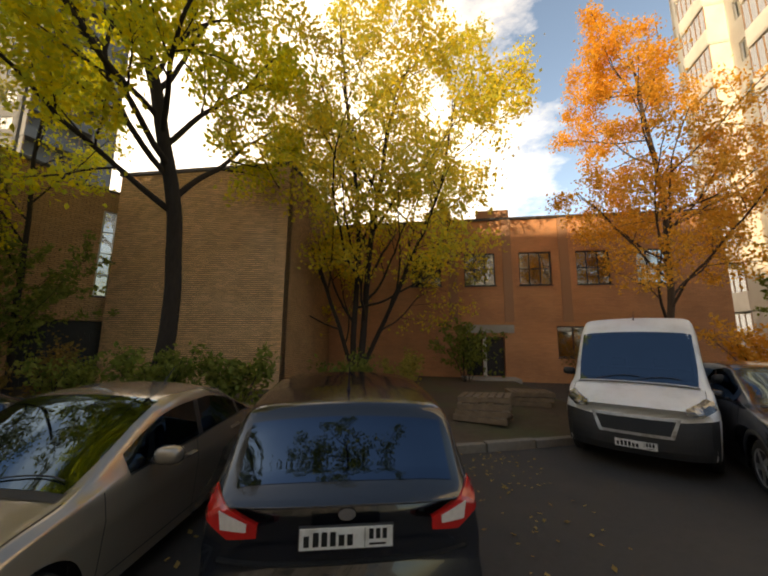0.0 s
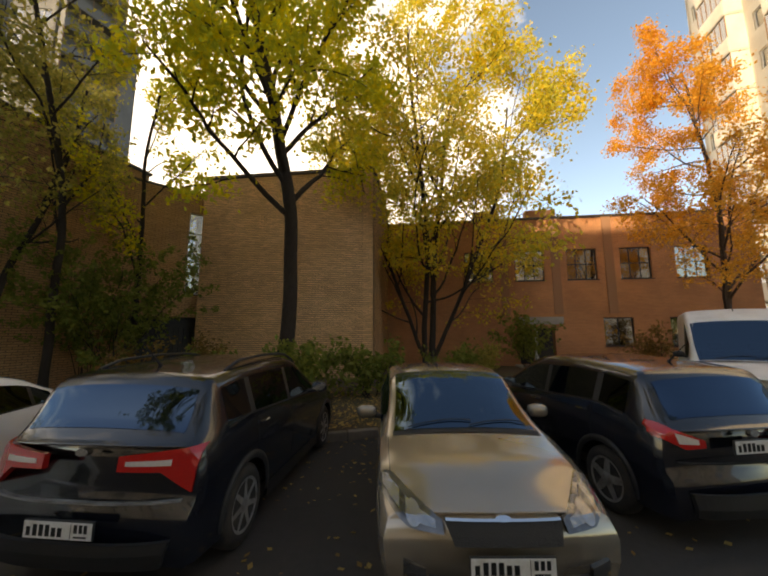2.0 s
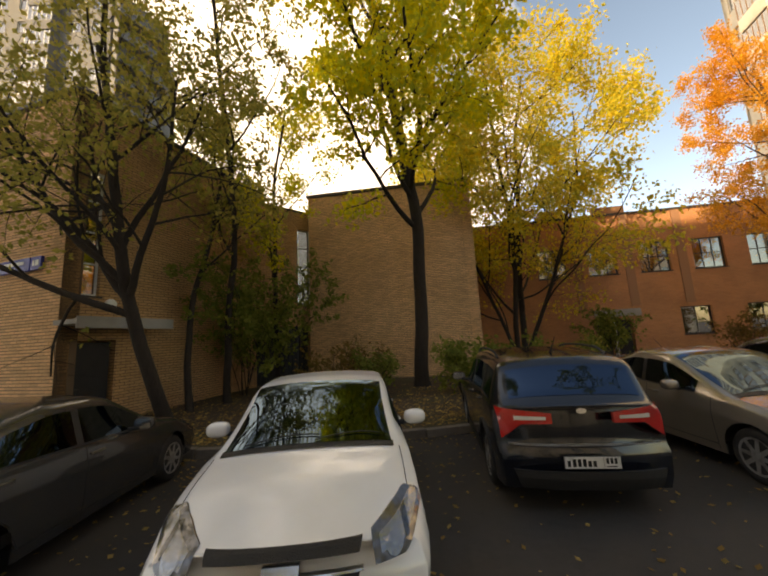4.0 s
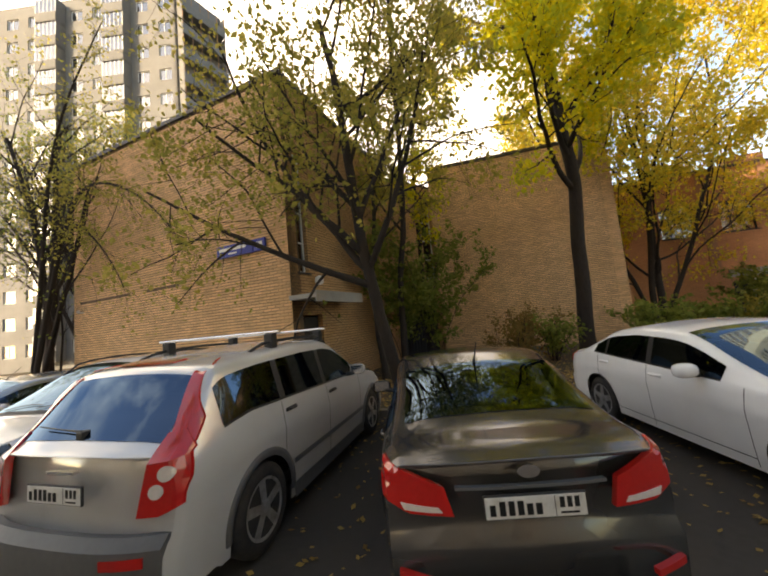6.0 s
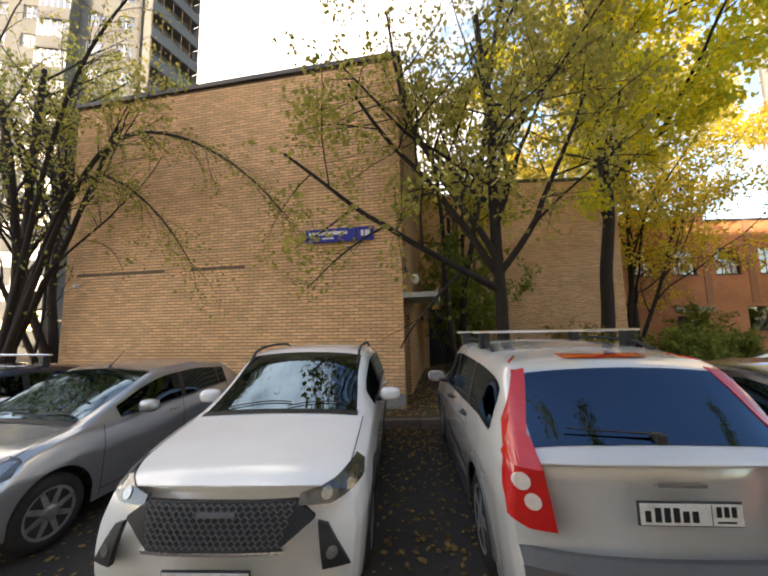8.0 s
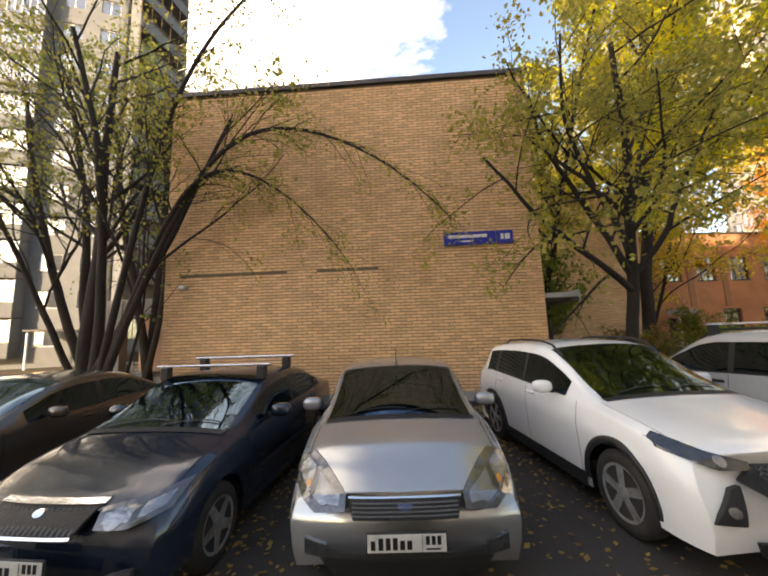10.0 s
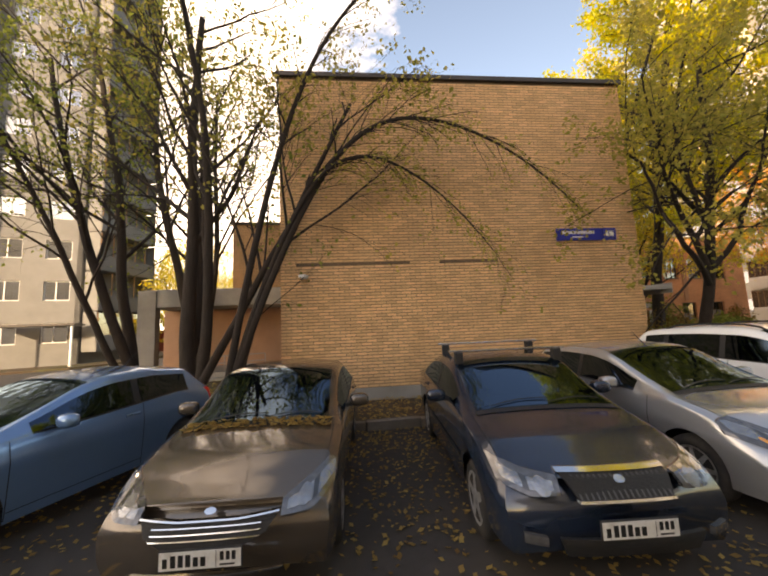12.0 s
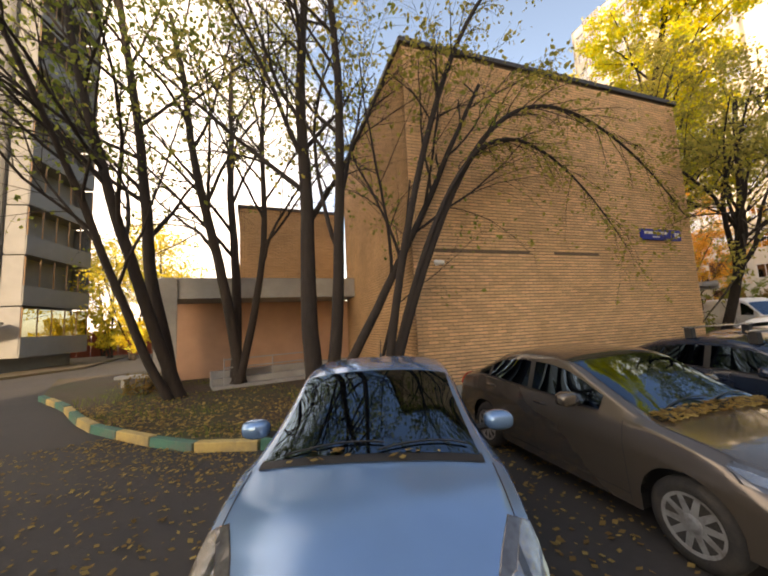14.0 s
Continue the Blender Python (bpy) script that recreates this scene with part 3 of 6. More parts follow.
            if f < glazed:
                share("balcony_glass", b_glass.data, Matrix(), o)
    for o in (b_body, b_frame, b_glass):
        bpy.data.objects.remove(o)
    return ob


tower("grey_tower", "tall grey panel apartment tower with small windows", (-60.0, 25.0), (-36.8, 27.5), 12, 14, M_PANEL, 9, (3, 6), balcony_mat=M_WHITEFRAME)
tower("grey_tower_wing", "grey panel tower wing with glazed balconies", (-36.75, 27.55), (-34.6, 32.6), 10, 14, M_PANEL, 1, (0,), balcony_mat=M_BALC, glazed=1)
tower("cream_tower", "sunlit cream apartment tower with brown balconies", (22.8, 24.5), (19.2, 7.0), 14, 15, M_CREAM, 7, (1, 3, 5), balcony_mat=M_BALC)
# the row behind the camera that shades the yard
tower("yellow_tower", "long yellowish apartment block across the road", (34.0, -31.0), (-62.0, -24.5), 12, 8, M_CREAM, 16, (2, 5, 8, 11), balcony_mat=M_BALC)


# ---------------------------------------------------------------- cars
def paint(name, color, metal=0.35, rough=0.32, dirt=(0.12, 0.1, 0.085)):
    return mat(name, color, 0.19, metal, var=0.08, scale=3, coat=0.7, dirt=None, spec=0.5)


# blue sheen paints a deep blue sky into the reflections, dimmer on dark glass
M_GLASS_C = glass_mat("car_glass", (0.05, 0.06, 0.06), 0.1, (0.5, 0.74, 1.0))
M_GLASS_D = glass_mat("dark_car_glass", (0.008, 0.008, 0.01), 0.08, (0.34, 0.55, 0.85))
M_LENS = glass_mat("lamp_lens", (0.75, 0.77, 0.78), 0.08)
M_REDLENS = mat("red_lens", (0.5, 0.012, 0.01), 0.12, var=0.15, scale=30, coat=0.8)
M_PALELENS = mat("pale_lens", (0.62, 0.55, 0.5), 0.15, var=0.2, scale=40, coat=0.8)
M_ORANGELENS = mat("orange_lens", (0.75, 0.3, 0.05), 0.15, var=0.2, scale=40, coat=0.8)
M_CHROME = mat("chrome", (0.75, 0.76, 0.78), 0.12, 1.0, var=0.05)
M_SILVER = mat("alloy", (0.36, 0.365, 0.37), 0.32, 0.45, var=0.1, dirt=(0.12, 0.1, 0.08), dirt_scale=9)
M_PLASTIC = mat("black_plastic", (0.018, 0.018, 0.019), 0.55, var=0.2, scale=30, bump=0.2, bump_scale=300)
M_GREYPLASTIC = mat("grey_plastic", (0.09, 0.092, 0.095), 0.55, var=0.2, scale=20)
M_RUBBER = mat("tyre_rubber", (0.022, 0.021, 0.021), 0.85, var=0.3, scale=20, bump=0.3, dirt=(0.06, 0.05, 0.042), dirt_scale=6)
M_GAP = mat("panel_gap", (0.008, 0.008, 0.008), 0.9, var=0.1)
M_SEAT = mat("seat_cloth", (0.035, 0.034, 0.035), 0.9, var=0.25, scale=20)
M_PLATE = mat("plate_white", (0.72, 0.72, 0.7), 0.4, var=0.06, scale=30, dirt=(0.5, 0.48, 0.44), dirt_scale=14)
M_REFLECT = mat("lamp_reflector", (0.34, 0.35, 0.36), 0.25, 0.8, var=0.5, scale=40)


class Car:
    """Shape of one car in its own frame: x to the side, y from the nose back, z up."""

    def __init__(s, L, W, H, top, belt, axles, R, ws, rg, glass_y, roof_w=0.72, sill=0.22, tail_z=None, nose_k=0.22, tail_k=0.18, nose_lean=0.16, tail_lean=0.06, bumper=0.05):
        s.L, s.W, s.H, s.axles, s.R, s.ws, s.rg, s.glass_y, s.sill = L, W, H, axles, R, ws, rg, glass_y, sill
        s.roof_w = roof_w
        s.nose_k, s.tail_k, s.nose_lean, s.tail_lean, s.bumper = nose_k, tail_k, nose_lean, tail_lean, bumper
        g = np.linspace(0, L, 241)
        zt = np.interp(g, [p[0] for p in top], [p[1] for p in top])
        pad = np.concatenate([np.full(4, zt[0]), zt, np.full(4, zt[-1])])
        s.g, s.zt = g, np.convolve(pad, np.ones(9) / 9, "valid")
        s.zb = np.minimum(np.interp(g, [p[0] for p in belt], [p[1] for p in belt]), s.zt - 0.035)
        s.hw_g = W / 2 * np.interp(g, [0, 0.12, 0.3, 0.75, L - 0.8, L - 0.3, L - 0.1, L], [0.915, 0.96, 0.985, 1, 1, 0.985, 0.96, 0.925])
        s.cache = {}

    def at(s, y):
        return float(np.interp(y, s.g, s.zt)), float(np.interp(y, s.g, s.zb)), float(np.interp(y, s.g, s.hw_g))

    def lower(s, y, z):
        zt, zb, hw = s.at(y)
        q = min(max((z - s.sill) / (zb - s.sill), 0), 1)
        return hw * (1 - 0.055 * (1 - q) ** 2 - 0.04 * max(0, (q - 0.62) / 0.38) ** 2 + 0.008 * math.exp(-((q - 0.72) / 0.06) ** 2))

    def upper(s, y):
        """Half section above the belt: points from the belt to the middle."""
        key = round(y, 3)
        if key in s.cache:
            return s.cache[key]
        zt, zb, hw = s.at(y)
        g = min(max((zt - zb - 0.06) / 0.3, 0), 1)
        xb = hw * 0.96
        xc = xb * 0.9 * (1 - g) + s.roof_w * s.W / 2 * 1.12 * g
        zc = (zb + (zt - zb) * 0.62) * (1 - g) + (zt - 0.05) * g
        x2, z2 = xc * 0.72, zt - 0.012 - 0.012 * g
        p0, p1, p2 = Vector((xb, zb)), Vector((xc, zc)), Vector((x2, z2))
        a = p0.lerp(p1, 0.82)
        pts = [p0, p0.lerp(p1, 0.2), p0.lerp(p1, 0.45), p0.lerp(p1, 0.65), a]
        b = p1.lerp(p2, 0.45)
        for t in (0.33, 0.66, 1.0):
            pts.append(a.lerp(p1, t).lerp(p1.lerp(b, t), t))
        pts += [p2]
        pts += [Vector((x2 * f, zt - (zt - z2) * f * f)) for f in (0.75, 0.5, 0.25, 0)]
        s.cache[key] = pts
        return pts

    def glass_x(s, y, z):
        zt, zb, hw = s.at(y)
        p = s.upper(y)
        a, b = p[0], p[4]
        return a.x + (b.x - a.x) * (z - a.y) / max(b.y - a.y, 1e-4)

    def cant_z(s, y):
        return s.upper(y)[4].y

    def top_z(s, y, x):
        p = s.upper(y)
        xs = [q.x for q in reversed(p)]
        return float(np.interp(abs(x), xs, [q.y for q in reversed(p)]))

    def bend(s, x, y, z):
        """Rounds nose and tail in plan and lets them lean."""
        e = abs(x) / (s.W / 2)
        a = max(0, 1 - y / 1.0) ** 2
        if a > 0:
            zn = s.zt[0]
            lean = s.nose_lean * min(max((z - 0.5) / (zn - 0.5 + 1e-3), 0), 1.3) ** 1.6 + 0.07 * min(max((0.38 - z) / 0.2, 0), 1)
            y = y + a * (s.nose_k * e ** 3 + lean)
        r = max(0, 1 - (s.L - y) / 0.9) ** 2
        if r > 0:
            zn = s.zt[-1]
            lean = s.tail_lean * min(max((z - 0.55) / (zn - 0.55 + 1e-3), 0), 1.3) ** 1.3 + 0.07 * min(max((0.38 - z) / 0.2, 0), 1)
            step = s.bumper * (1 if z > 0.62 else 0)
            y = y - r * (s.tail_k * e ** 3 + lean + step)
        return y

    def inside(s, x, y, z):
        zt, zb, hw = s.at(y)
        if z > zb:
            return z <= s.top_z(y, x)
        return abs(x) <= s.lower(y, z)

    def end(s, x, z, rear=False):
        """The y of the outer surface at (x, z), met from the nose or from the tail."""
        lo, hi = 0.0, 1.7
        f = (lambda d: s.L - d) if rear else (lambda d: d)
        lim = (0.95 if z > 1.25 else 0.27) if rear else 0.52
        zb = s.at(f(lim))[1]
        cap = s.lower(f(lim), min(z, zb - 0.02)) * 0.985
        x = max(-cap, min(cap, x))
        while z > 0.4 and not s.inside(x, f(lim), z):
            z -= 0.012
        if not s.inside(x, f(0.0), z):
            for _ in range(11):
                mid = (lo + hi) / 2
                if s.inside(x, f(mid), z):
                    hi = mid
                else:
                    lo = mid
        else:
            hi = 0.0
        return s.bend(x, f(hi), z), z, x

    def low_z(s, y):
        z = s.sill if 0.5 < y < s.L - 0.5 else s.sill + 0.03
        for ax in s.axles:
            r = s.R + 0.055
            if abs(y - ax) < r:
                z = max(z, s.R + math.sqrt(r * r - (y - ax) ** 2))
        return z

    def body(s, holes):
        ys = set(np.round(np.linspace(0.0, s.L, int(s.L / 0.055)), 3))
        ys |= {0.02, 0.05, 0.09, round(s.L - 0.02, 3), round(s.L - 0.05, 3), round(s.L - 0.09, 3)}
        for ax in s.axles:
            r = s.R + 0.055
            ys |= {round(ax + r * math.sin(t), 3) for t in np.linspace(-math.pi / 2, math.pi / 2, 19)}
            ys |= {round(ax - r - 0.003, 3), round(ax + r + 0.003, 3)}
        ys = sorted(ys)
        bm = bmesh.new()
        rings = []
        NL = 11
        for y in ys:
            zt, zb, hw = s.at(y)
            zl = min(s.low_z(y), zb - 0.02)
            half = []
            for k in range(NL):
                z = zl + (zb - zl) * k / NL
                half.append((s.lower(y, z), z))
            half += [(p.x, p.y) for p in s.upper(y)]
            ring = [bm.verts.new((x, s.bend(x, y, z), z)) for x, z in half]
            ring += [bm.verts.new((-x, s.bend(x, y, z), z)) for x, z in reversed(half[:-1])]
            rings.append(ring)
        n = len(rings[0])
        for i in range(len(rings) - 1):
            for k in range(n - 1):
                q = (rings[i][k], rings[i + 1][k], rings[i + 1][k + 1], rings[i][k + 1])
                c = sum((v.co for v in q), Vector()) / 4
                if holes(c, (ys[i] + ys[i + 1]) / 2, min(k, n - 2 - k) - NL):
                    continue
                bm.faces.new(q)
        for ring in (rings[0], rings[-1]):
            m = len(ring) // 2
            for k in range(m):
                a, b, c, d = ring[k], ring[k + 1], ring[-2 - k], ring[-1 - k]
                vs = []
                for v in (a, b, c, d):
                    if v not in vs:
                        vs.append(v)
                if len(vs) > 2:
                    bm.faces.new(vs)
        return bm


def densify(pts, n):
    d = [0.0]
    for a, b in zip(pts, pts[1:]):
        d.append(d[-1] + math.dist(a, b))
    t = np.linspace(0, d[-1], n)
    return [tuple(float(np.interp(u, d, [p[i] for p in pts])) for i in range(2)) for u in t]


def sheet(fn, top, bot, off, n=14, m=6, mirror=False):
    """A panel between two rails, laid on a surface and standing off it, with returned edges."""
    bm = bmesh.new()
    for sgn in ((1, -1) if mirror else (1,)):
        T, B = densify(top, n), densify(bot, n)
        grid = [[bm.verts.new(fn(sgn * (a[0] + (b[0] - a[0]) * j / m), a[1] + (b[1] - a[1]) * j / m, off)) for j in range(m + 1)] for a, b in zip(T, B)]
        back = {}
        for i in range(n - 1):
            for j in range(m):
                bm.faces.new((grid[i][j], grid[i + 1][j], grid[i + 1][j + 1], grid[i][j + 1]))
        rim = [grid[i][0] for i in range(n)] + [grid[-1][j] for j in range(1, m + 1)] + [grid[i][m] for i in range(n - 2, -1, -1)] + [grid[0][j] for j in range(m - 1, 0, -1)]
        rail = [(T[i], 0) for i in range(n)]
        low = []
        for v in rim:
            low.append(v)
        inner = []
        T2 = [(a[0], a[1]) for a in T]
        coords = [T2[i] for i in range(n)] + [tuple(T[-1][k] + (B[-1][k] - T[-1][k]) * j / m for k in (0, 1)) for j in range(1, m + 1)] + [B[i] for i in range(n - 2, -1, -1)] + [tuple(T[0][k] + (B[0][k] - T[0][k]) * j / m for k in (0, 1)) for j in range(m - 1, 0, -1)]
        for c in coords:
            inner.append(bm.verts.new(fn(sgn * c[0], c[1], -0.03)))
        for i in range(len(rim)):
            j = (i + 1) % len(rim)
            bm.faces.new((rim[i], rim[j], inner[j], inner[i]))
    return bm


def wheel_meshes(R, width, spokes, style):
    """Tyre and rim about the x axis, outer face towards +x."""
    rr = R * 0.66
    t = lathe([(-width / 2, rr), (-width / 2 + 0.012, R - 0.045), (-width / 2 + 0.04, R - 0.006), (0, R), (width / 2 - 0.04, R - 0.006), (width / 2 - 0.012, R - 0.045), (width / 2 - 0.004, rr + 0.02), (width / 2 - 0.02, rr)], 36)
    bm = lathe([(-width / 2 + 0.02, rr - 0.02), (width / 2 - 0.03, rr - 0.025), (width / 2 - 0.012, rr + 0.004), (width / 2 - 0.018, rr - 0.02), (0.0, rr - 0.05), (-0.02, 0.03)], 36)
    for k in range(spokes):
        a = 2 * math.pi * k / spokes
        for sp in ((-0.1, 0.1) if style == "double" else (0,)):
            m = Matrix.Rotation(a + sp, 4, "X")
            w0, w1 = (0.03, 0.02) if style == "double" else (0.045, 0.032) if spokes < 7 else (0.026, 0.02)
            x1 = width / 2 - 0.02
            vs = [bm.verts.new(m @ Vector(p)) for p in ((x1 + 0.006, -w0, 0.04), (x1 + 0.006, w0, 0.04), (x1, w1, rr - 0.012), (x1, -w1, rr - 0.012), (x1 - 0.05, -w0, 0.04), (x1 - 0.05, w0, 0.04), (x1 - 0.04, w1, rr - 0.012), (x1 - 0.04, -w1, rr - 0.012))]
            for f in ((0, 1, 2, 3), (4, 5, 6, 7), (0, 1, 5, 4), (1, 2, 6, 5), (2, 3, 7, 6), (3, 0, 4, 7)):
                bm.faces.new([vs[i] for i in f])
    hub = lathe([(width / 2 - 0.06, 0.07), (width / 2 - 0.01, 0.065), (width / 2 + 0.0, 0.04), (width / 2 + 0.004, 0.004)], 18)
    merge(bm, hub)
    hub.free()
    return t, bm


def ribbon(bm, pts, width, nrm):
    """A thin strip along the points, widened in the plane across nrm."""
    prev = None
    n = len(pts)
    for i, p in enumerate(pts):
        p = Vector(p)
        d = (Vector(pts[min(i + 1, n - 1)]) - Vector(pts[max(i - 1, 0)])).normalized()
        u = d.cross(Vector(nrm)).normalized() * width / 2
        cur = (bm.verts.new(p - u), bm.verts.new(p + u))
        if prev:
            bm.faces.new((prev[0], prev[1], cur[1], cur[0]))
        prev = cur


def plate_on(car_ob, y, z, facing, tilt=0.0, x=0.0, square=False):
    """A number plate: frame, white plate and dark bars for what stands on it."""
    s = -1 if facing == "front" else 1
    pl = part("number_plate", box(-0.265, 0.265, -0.008, 0.008, -0.062, 0.062, 0.004), M_PLASTIC, car_ob, "white number plate in a black holder")
    pl.matrix_basis = pose(x, y, z, tilt if s < 0 else -tilt, 0, 0 if s < 0 else 180)
    part("plate_face", box(-0.258, 0.258, -0.0125, -0.0085, -0.054, 0.054, 0.001), M_PLATE, pl)
    bm = bmesh.new()
    xx = -0.235
    for w, h in ((0.03, 0.056), (0.032, 0.072), (0.032, 0.072), (0.032, 0.072), (0.032, 0.056), (0.032, 0.056)):
        add_box(bm, xx, xx + w, -0.0145, -0.0128, -0.038, -0.038 + h)
        xx += 0.047 if w > 0.031 else 0.05
    for xx in (0.125, 0.163, 0.2):
        add_box(bm, xx, xx + 0.025, -0.0145, -0.0128, -0.01, 0.042)
    add_box(bm, 0.1, 0.103, -0.0145, -0.0128, -0.05, 0.05)
    add_box(bm, 0.125, 0.22, -0.0145, -0.0128, -0.04, -0.03)
    tagged(part("lettering", bm, M_GAP, pl), kind="stuff")
    return pl


def build_car(name, label, c, m, body_mat, glass=None, front=None, rear=None, doors=(), handle_mat=None, mirror_mat=None, spokes=5, style="", moulding=None, cladding=None, rack=None, antenna=None, rim_mat=None, rear_wiper=0):
    """One car from its shape and its fittings, standing at the pose m."""
    ob = thing(name, label, "car" if name != "white_van" else "van", m, group="parked cars")
    glass = glass or M_GLASS_C
    (w0, w1), (r0, r1) = c.ws, c.rg
    gy0, gy1 = c.glass_y

    def side_edges(y):
        """Lower and upper edge of the side glazing at y."""
        zt, zb, hw = c.at(y)
        lo = zb + 0.025
        hi = c.cant_z(y) - 0.015
        return lo, hi

    def holes(p, y, row):
        if row >= 7 and w0 + 0.09 < y < w1 - 0.06:
            return abs(p.x) < c.upper(y)[6].x - 0.05
        if r1 > r0 and row >= 7 and r0 + 0.06 < y < r1 - 0.07:
            return abs(p.x) < c.upper(y)[6].x - 0.06
        if 1 <= row <= 2 and gy0 + 0.12 < y < gy1 - 0.12:
            return c.cant_z(y) - c.at(y)[1] > 0.2
        return False

    part("body", c.body(holes), body_mat, ob, smooth=True)
    # dark underside and wheel housings
    bm = bmesh.new()
    add_box(bm, -c.W / 2 + 0.24, c.W / 2 - 0.24, 0.35, c.L - 0.35, c.sill + 0.0, 0.6)
    for i in range(len(c.axles)):
        ax = c.axles[i]
        add_box(bm, -c.W / 2 + 0.26, c.W / 2 - 0.26, ax - c.R - 0.12, ax + c.R + 0.12, c.sill + 0.02, c.R * 2 + 0.12)
    mid0, mid1 = c.axles[0] + c.R + 0.1, c.axles[1] - c.R - 0.1
    add_box(bm, -c.W / 2 + 0.1, c.W / 2 - 0.1, mid0, mid1, c.sill - 0.02, c.sill + 0.1)
    add_box(bm, -c.W / 2 * 0.8, c.W / 2 * 0.8, 0.3, 0.5, c.sill, c.sill + 0.1)
    add_box(bm, -c.W / 2 * 0.8, c.W / 2 * 0.8, c.L - 0.5, c.L - 0.28, c.sill, c.sill + 0.1)
    part("underbody", bm, M_PLASTIC, ob)

    # cabin
    zb_mid = c.at((w1 + gy1) / 2)[1]
    bm = bmesh.new()
    add_box(bm, -c.W / 2 + 0.12, c.W / 2 - 0.12, w0 + 0.15, w0 + 0.75, zb_mid - 0.3, zb_mid - 0.03, 0.04)
    add_box(bm, -c.W / 2 + 0.12, c.W / 2 - 0.12, w0 + 0.2, min(gy1, r1 if r1 > r0 else c.L) - 0.1, 0.35, 0.45)
    part("cabin", bm, M_SEAT, ob)
    for sx in (-1, 1):
        bm = bmesh.new()
        yy = w0 + 1.25
        add_box(bm, sx * 0.37 - 0.25, sx * 0.37 + 0.25, yy, yy + 0.5, 0.42, 0.62, 0.05)
        add_box(bm, sx * 0.37 - 0.24, sx * 0.37 + 0.24, yy + 0.42, yy + 0.58, 0.55, zb_mid + 0.12, 0.05)
        add_box(bm, sx * 0.37 - 0.13, sx * 0.37 + 0.13, yy + 0.5, yy + 0.6, zb_mid + 0.16, zb_mid + 0.34, 0.03)
        part("seat", bm, M_SEAT, ob)
    bm = bmesh.new()
    add_box(bm, -c.W / 2 + 0.2, c.W / 2 - 0.2, w0 + 2.25, w0 + 2.45, 0.5, zb_mid + 0.1, 0.05)
    part("rear_seat", bm, M_SEAT, ob)
    bm = bmesh.new()
    ring = [(0.37 + 0.18 * math.cos(t), w0 + 0.85 + 0.05 * math.sin(t), zb_mid + 0.0 + 0.18 * math.sin(t)) for t in np.linspace(0, 2 * math.pi, 17)]
    tube(bm, ring, [0.014] * 17, 5)
    part("steering_wheel", bm, M_SEAT, ob)

    # glazing
    def roof_sheet(y0, y1, inset0, inset1, off):
        bm = bmesh.new()
        g = []
        N, Mx = 14, 14
        for i in range(N + 1):
            y = y0 + (y1 - y0) * i / N
            hwx = c.upper(y)[6].x - inset0 - (inset1 - inset0) * i / N
            row = []
            for k in range(Mx + 1):
                x = hwx * (2 * k / Mx - 1)
                z = c.top_z(y, x)
                dz = c.at(min(y + 0.03, c.L))[0] - c.at(max(y - 0.03, 0))[0]
                nv = Vector((0, -dz, 0.06)).normalized() * off
                row.append(bm.verts.new((x, c.bend(x, y, z) + nv.y, z + nv.z)))
            g.append(row)
        for i in range(N):
            for k in range(Mx):
                bm.faces.new((g[i][k], g[i + 1][k], g[i + 1][k + 1], g[i][k + 1]))
        return bm

    part("windscreen", roof_sheet(w0 + 0.02, w1 - 0.01, 0.015, 0.015, 0.005), M_GLASS_C, ob, smooth=True)
    if r1 > r0:
        part("rear_window", roof_sheet(r0 + 0.02, r1 - 0.02, 0.03, 0.03, 0.006), glass, ob, smooth=True)
    for sx in (-1, 1):
        bm = bmesh.new()
        pts = []
        for y in np.linspace(0.16, w0 - 0.04, 14):
            x = sx * c.upper(y)[4].x * 0.985
            z = c.top_z(y, x)
            pts.append((x, c.bend(x, y, z), z + 0.003))
        ribbon(bm, pts, 0.007, (0, 0, 1))
        part("bonnet_gap", bm, M_GAP, ob)
    # cowl and wipers
    bm = bmesh.new()
    zc = c.at(w0)[0]
    hwx = c.upper(w0 + 0.02)[6].x
    cw = [(x, c.bend(x, w0 - 0.01, zc), c.top_z(w0 - 0.01, x) + 0.006) for x in np.linspace(-hwx, hwx, 13)]
    ribbon(bm, cw, 0.09, (0, -0.25, 1))
    part("cowl", bm, M_PLASTIC, ob)
    for xs, xe in ((-0.55, 0.08), (0.05, 0.62)):
        bm = bmesh.new()
        pts = []
        for k in range(7):
            x = xs + (xe - xs) * k / 6
            y = w0 + 0.03 + 0.07 * math.sin(k / 6 * 2.2)
            pts.append((x, c.bend(x, y, zc), c.top_z(y, x) + 0.022))
        tube(bm, pts, [0.006] * 7, 5)
        part("wiper", bm, M_PLASTIC, ob)

    if rear_wiper:
        bm = bmesh.new()
        yb = r1 - 0.07
        pts = [(rear_wiper * t, c.bend(rear_wiper * t, yb - 0.05 * math.sin(t * 1.2), 1.1) + 0.02, c.top_z(yb - 0.05 * math.sin(t * 1.2), 0.1) + 0.018) for t in np.linspace(0, 0.52, 7)]
        tube(bm, pts, [0.011, 0.008, 0.006, 0.005, 0.005, 0.005, 0.004], 6)
        wz = c.top_z(yb, 0)
        add_box(bm, -0.035, 0.035, c.bend(0, yb, wz) - 0.03, c.bend(0, yb, wz) + 0.05, wz - 0.04, wz + 0.02, 0.01)
        part("rear_wiper", bm, M_PLASTIC, ob)
